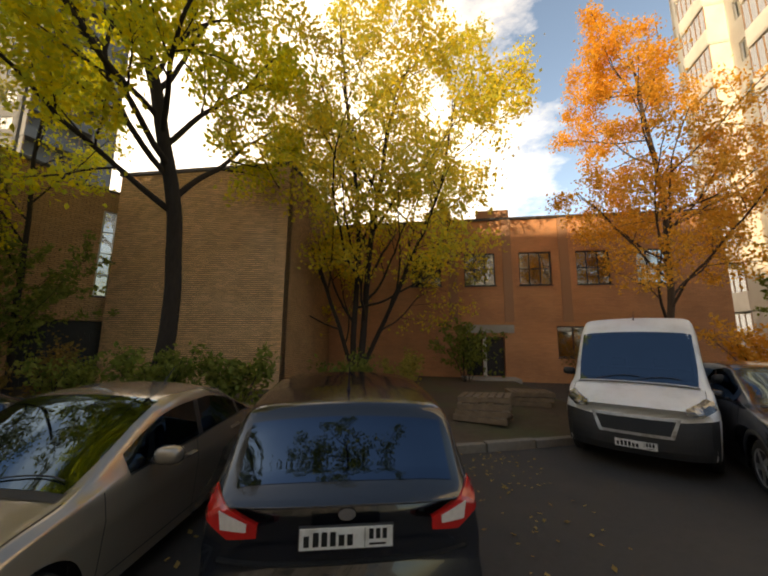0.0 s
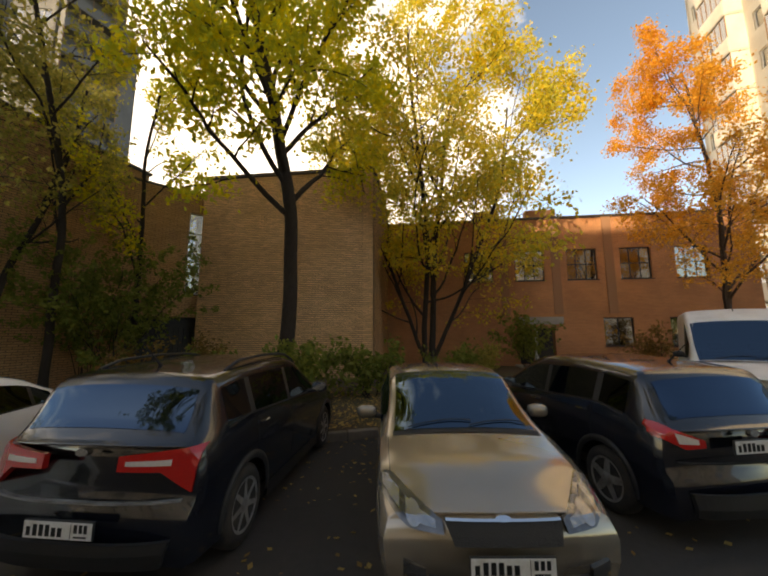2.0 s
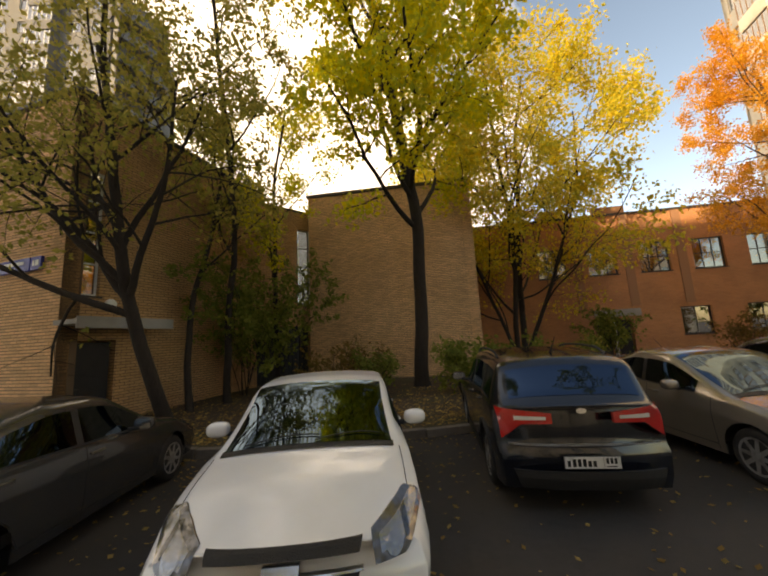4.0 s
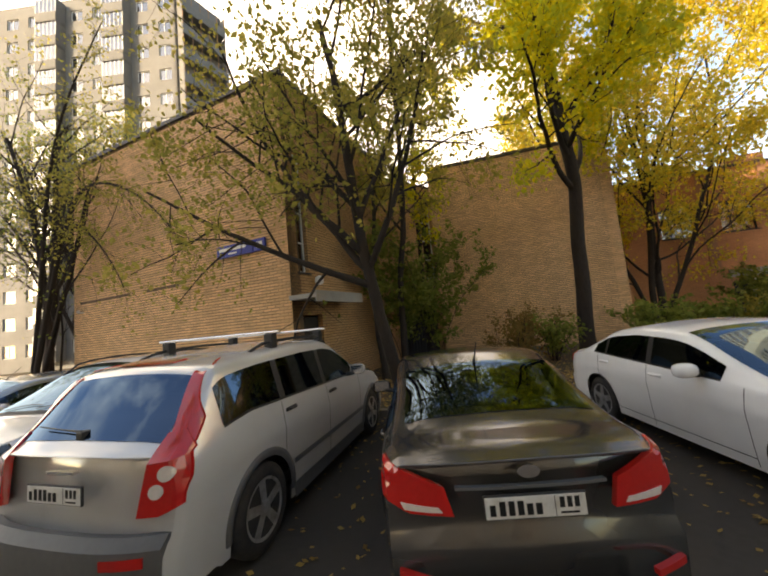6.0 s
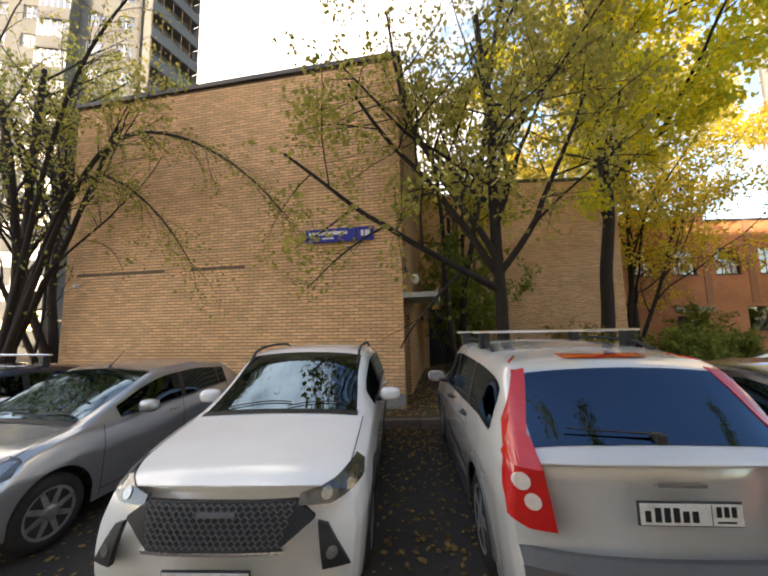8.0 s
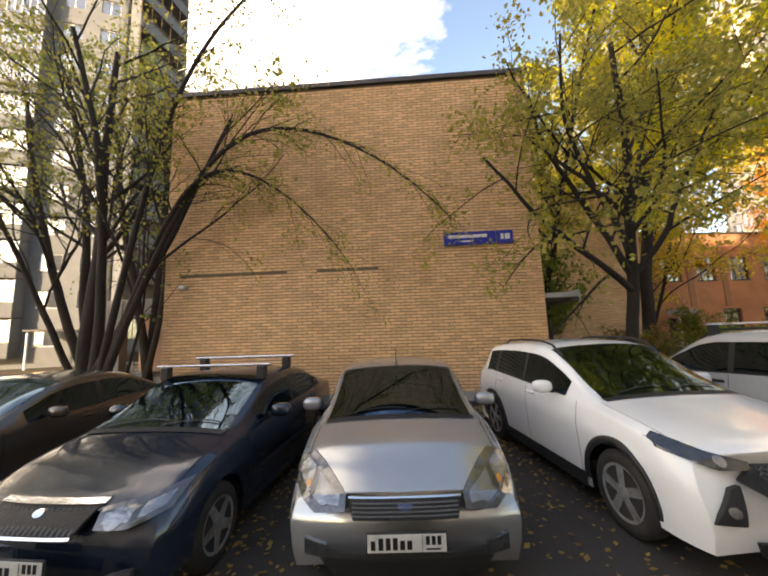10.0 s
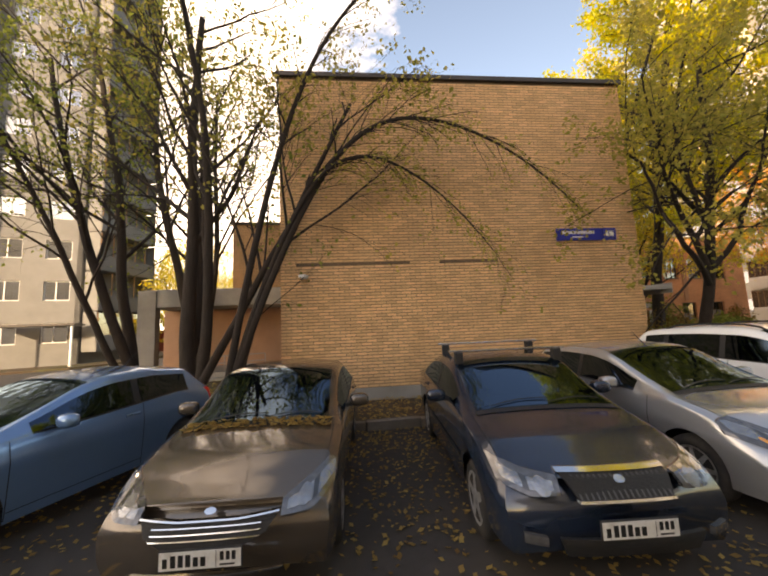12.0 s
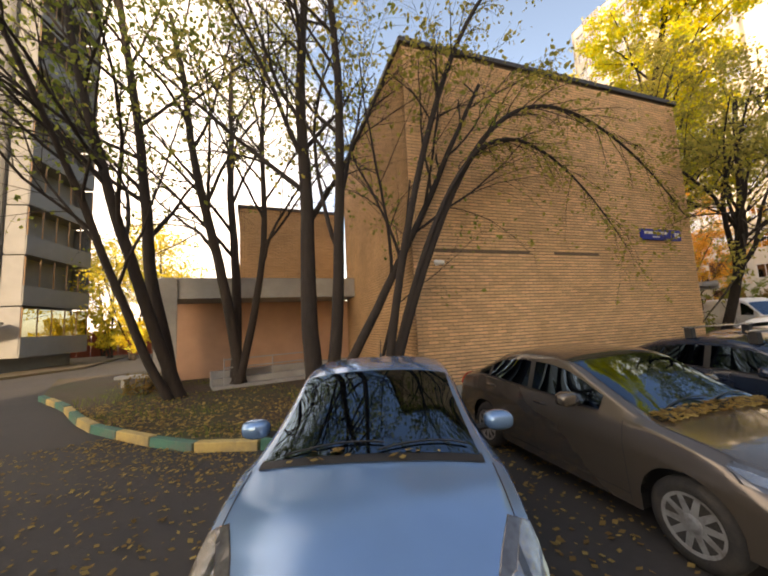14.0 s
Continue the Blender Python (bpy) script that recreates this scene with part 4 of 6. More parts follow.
    # side windows, split by the pillars
    for sx in (-1, 1):
        for y0, y1 in c.panes:
            bm = bmesh.new()
            g = []
            for i in range(15):
                y = y0 + (y1 - y0) * i / 14
                lo, hi = side_edges(y)
                hi = max(hi, lo + 0.004)
                col = []
                for k in range(7):
                    z = lo + (hi - lo) * k / 6
                    x = c.glass_x(y, z) + 0.004
                    col.append(bm.verts.new((sx * x, c.bend(x, y, z), z)))
                g.append(col)
            for i in range(14):
                for k in range(6):
                    bm.faces.new((g[i][k], g[i + 1][k], g[i + 1][k + 1], g[i][k + 1]))
            part("side_window", bm, M_GLASS_D, ob, smooth=True)
        # dark pillars between panes and a trim along the belt
        for (a0, a1), (b0, b1) in zip(c.panes, c.panes[1:]):
            bm = bmesh.new()
            ym = (a1 + b0) / 2
            lo, hi = side_edges(ym)
            pts = [(sx * (c.glass_x(ym, z) + 0.006), c.bend(0, ym, z), z) for z in np.linspace(lo, hi, 6)]
            ribbon(bm, pts, b0 - a1 + 0.02, (1, 0, 0))
            part("pillar_trim", bm, M_PLASTIC, ob)
        bm = bmesh.new()
        pts = []
        for y in np.linspace(c.panes[0][0], c.panes[-1][1], 24):
            z = side_edges(y)[0] - 0.008
            x = c.glass_x(y, z) + 0.006
            pts.append((sx * x, c.bend(x, y, z), z))
        ribbon(bm, pts, 0.022, (1, 0, 0))
        part("belt_trim", bm, c.belt_mat, ob)
        # door gaps
        bm = bmesh.new()
        for y in doors:
            zb = c.at(y)[1]
            ribbon(bm, [(sx * (c.lower(y, z) + 0.0025), c.bend(0, y, z), z) for z in np.linspace(c.low_z(y) + 0.03, zb, 12)], 0.008, (1, 0, 0))
        ylo = np.linspace(doors[0], doors[-1], 20)
        ribbon(bm, [(sx * (c.lower(y, max(c.sill + 0.1, c.low_z(y) + 0.02)) + 0.0025), y, max(c.sill + 0.1, c.low_z(y) + 0.02)) for y in ylo], 0.008, (1, 0, 0))
        part("door_gap", bm, M_GAP, ob)
        for y0, y1 in zip(doors, doors[1:]):
            bm = bmesh.new()
            yh = y1 - 0.13
            z = c.at(yh)[1] - 0.1
            x = c.lower(yh, z)
            add_box(bm, sx * x - 0.012, sx * x + 0.012, yh - 0.11, yh + 0.08, z - 0.022, z + 0.018, 0.01)
            tube(bm, [(sx * (x + 0.005), yh - 0.09, z), (sx * (x + 0.035), yh - 0.05, z + 0.005), (sx * (x + 0.035), yh + 0.05, z + 0.005), (sx * (x + 0.005), yh + 0.075, z)], [0.012] * 4, 6)
            part("door_handle", bm, handle_mat or body_mat, ob)
        # mirror
        ym = c.panes[0][0] + 0.22
        zb = c.at(ym)[1]
        xm = c.glass_x(ym, zb)
        mm = bmesh.new()
        bmesh.ops.create_icosphere(mm, subdivisions=3, radius=1.0)
        for v in mm.verts:
            co = v.co
            v.co = Vector((math.copysign(abs(co.x) ** 0.75, co.x) * 0.115, max(math.copysign(abs(co.y) ** 0.8, co.y) * 0.085, -0.1) if co.y < 0.35 else 0.04, math.copysign(abs(co.z) ** 0.75, co.z) * 0.075))
        for v in mm.verts:
            v.co += Vector((sx * (xm + 0.155), ym - 0.02, zb + 0.085))
        mir = part("mirror", mm, mirror_mat or body_mat, ob, smooth=True)
        bm = bmesh.new()
        tube(bm, [(sx * (xm - 0.02), ym + 0.02, zb + 0.02), (sx * (xm + 0.12), ym, zb + 0.04)], [0.03, 0.025], 8)
        part("mirror_arm", bm, M_PLASTIC, mir)
        part("mirror_glass", box(sx * (xm + 0.155) - 0.09, sx * (xm + 0.155) + 0.09, ym + 0.021, ym + 0.024, zb + 0.03, zb + 0.14), M_CHROME, mir)
        if moulding:
            bm = bmesh.new()
            z = moulding[0]
            for y0, y1 in ((c.axles[0] + c.R + 0.1, c.axles[1] - c.R - 0.1),):
                ribbon(bm, [(sx * (c.lower(y, z) + 0.012), y, z) for y in np.linspace(y0, y1, 16)], 0.05, (1, 0, 0))
            part("side_moulding", bm, moulding[1], ob)
        if cladding:
            for ax in c.axles:
                bm = bmesh.new()
                r = c.R + 0.055
                prev = None
                for t in np.linspace(-0.1, math.pi + 0.1, 25):
                    cur = []
                    for rr, o in ((r - 0.01, 0.008), (r + 0.02, 0.02), (r + 0.055, 0.016), (r + 0.06, 0.0)):
                        y, z = ax - rr * math.cos(t), c.R + rr * math.sin(t)
                        z = max(z, c.sill)
                        cur.append(bm.verts.new((sx * (c.lower(y, z) + o), c.bend(c.W / 2, y, z) if y < 0.9 or y > c.L - 0.9 else y, z)))
                    if prev:
                        for k in range(3):
                            bm.faces.new((prev[k], cur[k], cur[k + 1], prev[k + 1]))
                    prev = cur
                part("arch_trim", bm, cladding, ob, smooth=True)
            bm = bmesh.new()
            ribbon(bm, [(sx * (c.lower(y, c.sill + 0.06) + 0.014), y, c.sill + 0.06) for y in np.linspace(mid0, mid1, 16)], 0.14, (1, 0, 0))
            part("sill_trim", bm, cladding, ob)

    # wheels
    tyre, rim = wheel_meshes(c.R, 0.21, spokes, style)
    t_ob, r_ob = part("tyre", tyre, M_RUBBER, smooth=True), part("rim", rim, rim_mat or M_SILVER)
    for ax in c.axles:
        for sx in (-1, 1):
            w = new("wheel")
            w.parent = ob
            w.matrix_basis = pose(sx * (c.W / 2 - 0.125), ax, c.R, rng.uniform(0, 70), 0, 0 if sx > 0 else 180)
            share("tyre", t_ob.data, Matrix(), w)
            share("rim", r_ob.data, Matrix(), w)
    bpy.data.objects.remove(t_ob)
    bpy.data.objects.remove(r_ob)

    # roof fittings
    if antenna is not None:
        bm = bmesh.new()
        z = c.at(antenna)[0]
        tube(bm, [(0, antenna, z - 0.005), (0, antenna + 0.05, z + 0.04), (0, antenna + 0.22, z + 0.2)], [0.018, 0.008, 0.004], 6)
        part("antenna", bm, M_PLASTIC, ob)
    if rack:
        kind, y0, y1 = rack
        rx = c.roof_w * c.W / 2 * 1.0
        if "rail" in kind:
            for sx in (-1, 1):
                bm = bmesh.new()
                pts = [(sx * rx, y, c.top_z(y, rx) + (0.0 if k in (0, 8) else 0.055)) for k, y in enumerate(np.linspace(y0 - 0.25, y1 + 0.35, 9))]
                tube(bm, pts, [0.016] * 9, 7)
                part("roof_rail", bm, M_PLASTIC, ob)
        if "bars" in kind:
            for y in (y0, y1):
                bm = bmesh.new()
                z = c.at(y)[0] + 0.1
                add_box(bm, -rx - 0.12, rx + 0.12, y - 0.03, y + 0.03, z, z + 0.03, 0.008)
                bar = part("roof_bar", bm, M_CHROME if "silver" in kind else M_PLASTIC, ob)
                for sx in (-1, 1):
                    part("roof_bar_foot", box(sx * rx - 0.05, sx * rx + 0.05, y - 0.05, y + 0.05, c.top_z(y, rx) - 0.01, z, 0.01), M_PLASTIC, bar)

    # nose and tail fittings: (name, material, top rail, bottom rail, stand-off, mirrored)
    for items, rear_end in ((front or (), False), (rear or (), True)):
        for it in items:
            if it[0] == "plate":
                y = c.end(0, it[1], rear_end)[0]
                plate_on(ob, y + (0.018 if rear_end else -0.018), it[1], "rear" if rear_end else "front", it[2] if len(it) > 2 else 0, it[3] if len(it) > 3 else 0)
                continue
            nm, mt, top, bot, off, mir = it[:6]
            sgn = 1 if rear_end else -1

            def fn(x, z, o):
                yy, zz, xx = c.end(x, z, rear_end)
                return (xx + math.copysign(max(o, 0) * 0.5, xx) if abs(xx) > 0.6 * c.W / 2 else xx, yy + sgn * o, zz + (0.0 if o < 0 else o * 0.4))

            if nm == "headlamp" and mt is not M_DARK_HEAD:
                # bright bowl and a dark divider behind the lens
                def across(f, e0=0.12, e1=0.9):
                    T, B = densify(top, 9), densify(bot, 9)
                    a = [tuple(p[k] + (r[k] - p[k]) * f for k in (0, 1)) for p, r in zip(T, B)]
                    return densify(a, 41)[int(40 * e0):int(40 * e1) + 1:4]

                it = (*it[:6], [("lamp_bowl", M_BOWL, across(0.26), across(0.74), off + 0.003),
                                ("lamp_divider", M_DARK_HEAD, across(0.26, 0.5, 0.62), across(0.74, 0.5, 0.62), off + 0.005), *(it[6] if len(it) > 6 else ())])
            if mir:
                for sx in (1, -1):
                    po = part(nm, sheet(lambda x, z, o: fn(sx * x, z, o), top, bot, off), mt, ob, smooth=False)
                    if len(it) > 6:
                        for nm2, mt2, top2, bot2, off2 in it[6]:
                            part(nm2, sheet(lambda x, z, o: fn(sx * x, z, o), top2, bot2, off2, 10, 4), mt2, po)
            else:
                po = part(nm, sheet(fn, top, bot, off, 22, 5), mt, ob)
                if len(it) > 6:
                    for nm2, mt2, top2, bot2, off2 in it[6]:
                        part(nm2, sheet(fn, top2, bot2, off2, max(20, len(top2)), 1), mt2, po)
    return ob


def near_end(x, y, yaw, c, tail):
    """The pose of a car whose nose, or tail, is at (x, y); yaw turns its far end."""
    p = pose(x, y, 0, 0, 0, yaw)
    return p @ pose(0, c.L, 0, 0, 0, 180) if tail else p


def bars_between(x0, x1, z0, z1, n, w):
    """Horizontal bars across a grille: sub-panels."""
    return [("grille_bar", M_CHROME, [(x0, z0 + (z1 - z0) * k / max(n - 1, 1) + w / 2), (x1, z0 + (z1 - z0) * k / max(n - 1, 1) + w / 2)], [(x0, z0 + (z1 - z0) * k / max(n - 1, 1) - w / 2), (x1, z0 + (z1 - z0) * k / max(n - 1, 1) - w / 2)], 0.014) for k in range(n)]


def vbars(xs, z0, z1, w, mt, off=0.014):
    return [("grille_bar", mt, [(x - w / 2, z1), (x + w / 2, z1)], [(x - w / 2, z0), (x + w / 2, z0)], off) for x in xs]


def emblem(z, w, h, mt=None):
    t = np.linspace(math.pi, 0, 9)
    return ("emblem", mt or M_CHROME, [(w * math.cos(a), z + h * math.sin(a)) for a in t], [(w * math.cos(a), z - h * math.sin(a)) for a in t], 0.012, False)


def round_patch(nm, mt, x, z, r, off):
    t = np.linspace(math.pi, 0, 9)
    return (nm, mt, [(x + r * math.cos(a), z + r * math.sin(a)) for a in t], [(x + r * math.cos(a), z - r * math.sin(a)) for a in t], off)


def head(top, bot, x, z, r=0.055, tail_mat=None):
    """A headlamp: dark bowl under a lens with a reflector."""
    sub_items = [round_patch("reflector", M_REFLECT, x, z, r, 0.012)]
    if tail_mat:
        sub_items.append(round_patch("indicator", tail_mat, x + 0.16, z + 0.01, r * 0.8, 0.011))
    return ("headlamp", M_PALE_HEAD, top, bot, 0.008, True, sub_items)


M_PALE_HEAD = mat("headlamp_glass", (0.13, 0.13, 0.135), 0.06, 0.5, var=0.6, scale=25, coat=1.0)
M_DARK_HEAD = mat("dark_headlamp_glass", (0.05, 0.055, 0.06), 0.06, 0.3, var=0.6, scale=16, coat=1.0)
M_BOWL = mat("lamp_bowl", (0.3, 0.31, 0.32), 0.16, 0.75, var=0.55, scale=18, bump=0.5, bump_scale=25, coat=1.0)
M_MESH = mat("grille_mesh", (0.012, 0.012, 0.013), 0.5, var=0.3, scale=60, bump=0.8, bump_scale=120)

M_NAVYBADGE = mat("blue_badge", (0.02, 0.04, 0.12), 0.2, 0.3, coat=1.0)
P_BLACK = paint("paint_black", (0.007, 0.009, 0.015), 0.0)
P_BEIGE = paint("paint_beige", (0.36, 0.31, 0.25), 0.55)
P_WHITE = paint("paint_white", (0.85, 0.85, 0.84), 0.0)
P_GREY = paint("paint_grey", (0.07, 0.068, 0.068), 0.5)
P_SILVER = paint("paint_silver", (0.46, 0.47, 0.48), 0.6)
P_SILVER2 = paint("paint_warm_silver", (0.57, 0.565, 0.55), 0.25)
P_NAVY = paint("paint_navy", (0.018, 0.03, 0.055), 0.3)
P_BROWN = paint("paint_brown_grey", (0.13, 0.108, 0.09), 0.55)
P_BLUE = paint("paint_light_blue", (0.17, 0.32, 0.54), 0.5)
P_VAN = mat("van_white", (0.72, 0.72, 0.71), 0.4, 0.0, var=0.08, scale=3, coat=0.4, dirt=(0.5, 0.48, 0.45), dirt_scale=1.5)


def sedan(L, W, H, R=0.31, hood=0.9, nose=0.66, deck=1.0, wb=None, fo=0.85, panes=None, **k):
    """A four-door saloon."""
    wsb = 1.12
    top = [(0, nose), (0.12, nose + 0.06), (0.6, hood - 0.03), (wsb - 0.05, hood + 0.04), (wsb + 0.02, hood + 0.07), (wsb + 0.85, H - 0.06), (wsb + 1.1, H - 0.015), (wsb + 1.6, H), (L - 1.45, H - 0.05), (L - 1.25, H - 0.1), (L - 0.58, deck + 0.06), (L - 0.5, deck + 0.03), (L - 0.1, deck), (L, deck - 0.05)]
    belt = [(0, nose - 0.06), (0.5, hood - 0.14), (wsb, hood - 0.02), (2.0, hood + 0.03), (L - 0.9, hood + 0.1), (L - 0.3, deck - 0.06), (L, deck - 0.1)]
    wb = wb or L * 0.59
    c = Car(L, W, H, top, belt, (fo, fo + wb), R, (wsb, wsb + 0.92), (L - 1.36, L - 0.6), (wsb + 0.35, L - 0.75), **k)
    c.panes = panes or ((wsb + 0.42, wsb + 1.32), (wsb + 1.38, wsb + 2.18), (wsb + 2.21, wsb + 2.48))
    c.belt_mat = M_PLASTIC
    return c


def hatch(L, W, H, R=0.33, hood=1.0, nose=0.75, wb=None, fo=0.85, tail_slope=0.45, tail=1.0, wsb=1.08, panes=None, rake=0.9, **k):
    """A hatchback, estate or SUV with a steep tail."""
    top = [(0, nose), (0.12, nose + 0.07), (0.6, hood - 0.02), (wsb - 0.05, hood + 0.05), (wsb + 0.02, hood + 0.08), (wsb + rake, H - 0.07), (wsb + rake + 0.25, H - 0.015), (wsb + rake + 0.8, H), (L - tail_slope - 0.5, H - 0.03), (L - tail_slope - 0.05, H - 0.08), (L - tail_slope, H - 0.11), (L - 0.08, tail + 0.03), (L - 0.02, tail), (L, tail - 0.03)]
    belt = [(0, nose - 0.07), (0.5, hood - 0.13), (wsb, hood - 0.01), (2.0, hood + 0.02), (L - 0.9, hood + 0.09), (L, tail - 0.06)]
    wb = wb or L * 0.6
    c = Car(L, W, H, top, belt, (fo, fo + wb), R, (wsb, wsb + rake + 0.06), (L - tail_slope + 0.02, L - 0.1), (wsb + 0.35, L - tail_slope - 0.12), **k)
    c.panes = panes or ((wsb + 0.42, wsb + 1.35), (wsb + 1.41, wsb + 2.25), (wsb + 2.32, L - tail_slope - 0.12))
    c.belt_mat = M_PLASTIC
    return c

CG = "parked cars"
# black SUV, tail to the yard
c = hatch(4.31, 1.78, 1.6, hood=1.02, nose=0.8, tail_slope=0.42, tail=1.02, roof_w=0.71, tail_lean=0.04)
build_car("black_crossover", "glossy black crossover parked tail first, rear lamps unlit", c, near_end(0.455, 1.609, 9.4, c, True), P_BLACK, M_GLASS_D,
          front=[head([(0.42, 0.82), (0.8, 0.9)], [(0.42, 0.7), (0.82, 0.76)], 0.6, 0.79), ("grille", M_MESH, [(-0.38, 0.8), (0.38, 0.8)], [(-0.34, 0.62), (0.34, 0.62)], 0.006, False), ("plate", 0.5)],
          rear=[("tail_lamp", M_REDLENS, [(0.5, 0.92), (0.7, 1.0), (0.86, 1.1)], [(0.5, 0.86), (0.66, 0.84), (0.83, 0.93)], 0.014, True, [("reversing_lens", M_PALELENS, [(0.55, 0.925), (0.72, 0.975)], [(0.55, 0.885), (0.7, 0.885)], 0.02)]),
                ("plate", 0.87), emblem(0.97, 0.05, 0.03), ("bumper_insert", M_PLASTIC, [(-0.7, 0.5), (0.7, 0.5)], [(-0.66, 0.3), (0.66, 0.3)], 0.012, False),
                ("boot_line", M_GAP, [(-0.72, 0.735), (0.72, 0.735)], [(-0.72, 0.725), (0.72, 0.725)], 0.004, False)],
          doors=(1.35, 2.35, 3.3), spokes=5, antenna=3.5, cladding=M_PLASTIC)
# beige saloon, nose to the yard
c = sedan(4.37, 1.72, 1.47, nose=0.68)
build_car("beige_saloon", "beige metallic saloon with a black grille, nose out", c, near_end(-2.102, 0.706, 1.5, c, False), P_BEIGE,
          front=[("headlamp", M_PALE_HEAD, [(0.4, 0.66), (0.6, 0.74), (0.84, 0.86)], [(0.4, 0.6), (0.62, 0.61), (0.83, 0.72)], 0.008, True, [round_patch("reflector", M_REFLECT, 0.58, 0.665, 0.05, 0.014)]),
                 ("grille", M_MESH, [(-0.39, 0.665), (0.39, 0.665)], [(-0.34, 0.555), (0.34, 0.555)], 0.008, False, bars_between(-0.38, 0.38, 0.663, 0.663, 1, 0.012)),
                 ("plate", 0.47), ("lower_grille", M_MESH, [(-0.5, 0.38), (0.5, 0.38)], [(-0.44, 0.27), (0.44, 0.27)], 0.006, False), emblem(0.668, 0.055, 0.014),
                 ("fog_lamp", M_DARK_HEAD, [(0.52, 0.42), (0.66, 0.44)], [(0.52, 0.33), (0.66, 0.34)], 0.006, True)],
          rear=[("tail_lamp", M_REDLENS, [(0.5, 0.92), (0.82, 0.98)], [(0.5, 0.8), (0.82, 0.8)], 0.012, True)],
          doors=(1.3, 2.4, 3.35), spokes=8, antenna=3.0)
# black SUV with wide red lamps
c = hatch(4.34, 1.8, 1.63, R=0.34, hood=1.03, nose=0.82, tail_slope=0.4, tail=1.08, roof_w=0.72, tail_lean=0.05)
build_car("black_suv", "black compact SUV with broad red tail lamps", c, near_end(-5.115, 0.873, -4.3, c, True), P_BLACK, M_GLASS_D,
          front=[head([(0.42, 0.82), (0.8, 0.9)], [(0.42, 0.7), (0.82, 0.76)], 0.6, 0.79)],
          rear=[("tail_lamp", M_REDLENS, [(0.3, 1.0), (0.6, 1.03), (0.83, 1.05)], [(0.3, 0.9), (0.6, 0.89), (0.8, 0.74)], 0.014, True, [("reversing_lens", M_PALELENS, [(0.36, 0.965), (0.66, 0.97)], [(0.36, 0.935), (0.66, 0.93)], 0.02)]),
                ("plate", 0.56), emblem(1.02, 0.05, 0.026), ("bumper_insert", M_PLASTIC, [(-0.72, 0.46), (0.72, 0.46)], [(-0.66, 0.28), (0.66, 0.28)], 0.012, False),
                ("chrome_strip", M_SILVER, [(-0.74, 0.7), (0.74, 0.7)], [(-0.74, 0.685), (0.74, 0.685)], 0.008, False)],
          doors=(1.35, 2.35, 3.3), spokes=7, cladding=M_PLASTIC, rack=("rail", 1.9, 3.2), antenna=3.55)
# white saloon with a split grille
c = sedan(4.6, 1.79, 1.48, R=0.33, nose=0.72, hood=0.94, deck=1.03)
build_car("white_saloon", "white saloon with a split black grille, nose out", c, near_end(-7.627, -0.876, 7.0, c, False), P_WHITE,
          front=[("headlamp", M_PALE_HEAD, [(0.5, 0.745), (0.68, 0.82), (0.85, 0.92)], [(0.52, 0.635), (0.7, 0.645), (0.85, 0.77)], 0.008, True, [round_patch("reflector", M_REFLECT, 0.63, 0.7, 0.055, 0.014)]),
                 ("upper_grille", M_MESH, [(-0.45, 0.735), (0.45, 0.735)], [(-0.43, 0.69), (0.43, 0.69)], 0.008, False),
                 ("lower_grille", M_MESH, [(-0.43, 0.625), (0.43, 0.625)], [(-0.36, 0.44), (0.36, 0.44)], 0.008, False, [(b[0], M_GREYPLASTIC, *b[2:]) for b in bars_between(-0.38, 0.38, 0.47, 0.6, 6, 0.006)]), ("grille_edge", M_CHROME, [(-0.45, 0.637), (0.45, 0.637)], [(-0.45, 0.628), (0.45, 0.628)], 0.014, False),
                 ("emblem", M_CHROME, [(-0.1, 0.675), (0.1, 0.675)], [(-0.1, 0.64), (0.1, 0.64)], 0.014, False), ("plate", 0.37),
                 ("fog_lamp", M_DARK_HEAD, [(0.5, 0.4), (0.68, 0.42)], [(0.5, 0.33), (0.68, 0.33)], 0.008, True)],
          rear=[("tail_lamp", M_REDLENS, [(0.5, 0.95), (0.82, 1.0)], [(0.5, 0.82), (0.82, 0.82)], 0.012, True)],
          doors=(1.32, 2.5, 3.5), spokes=5, antenna=None)
# dark grey saloon, tail to the yard
c = sedan(4.37, 1.72, 1.47, nose=0.68, deck=1.06, tail_lean=0.05)
build_car("grey_saloon", "dusty dark grey saloon parked tail first", c, near_end(-10.875, -1.333, 5.4, c, True), P_GREY,
          front=[head([(0.42, 0.72), (0.8, 0.82)], [(0.42, 0.6), (0.82, 0.66)], 0.6, 0.69)],
          rear=[("tail_lamp", M_REDLENS, [(0.46, 0.9), (0.66, 0.97), (0.85, 1.02)], [(0.42, 0.76), (0.66, 0.76), (0.84, 0.83)], 0.014, True, [("reversing_lens", M_PALELENS, [(0.5, 0.8), (0.7, 0.81)], [(0.48, 0.775), (0.68, 0.775)], 0.02)]),
                ("plate", 0.81), emblem(0.965, 0.06, 0.032), ("boot_lip", M_GREYPLASTIC, [(-0.4, 0.9), (0.4, 0.9)], [(-0.4, 0.885), (0.4, 0.885)], 0.01, False),
                ("bumper_insert", M_PLASTIC, [(-0.62, 0.4), (0.62, 0.4)], [(-0.56, 0.26), (0.56, 0.26)], 0.01, False), ("reflector", M_REDLENS, [(0.56, 0.47), (0.74, 0.49)], [(0.56, 0.44), (0.74, 0.455)], 0.008, True)],
          doors=(1.3, 2.4, 3.35), spokes=8, antenna=3.05)
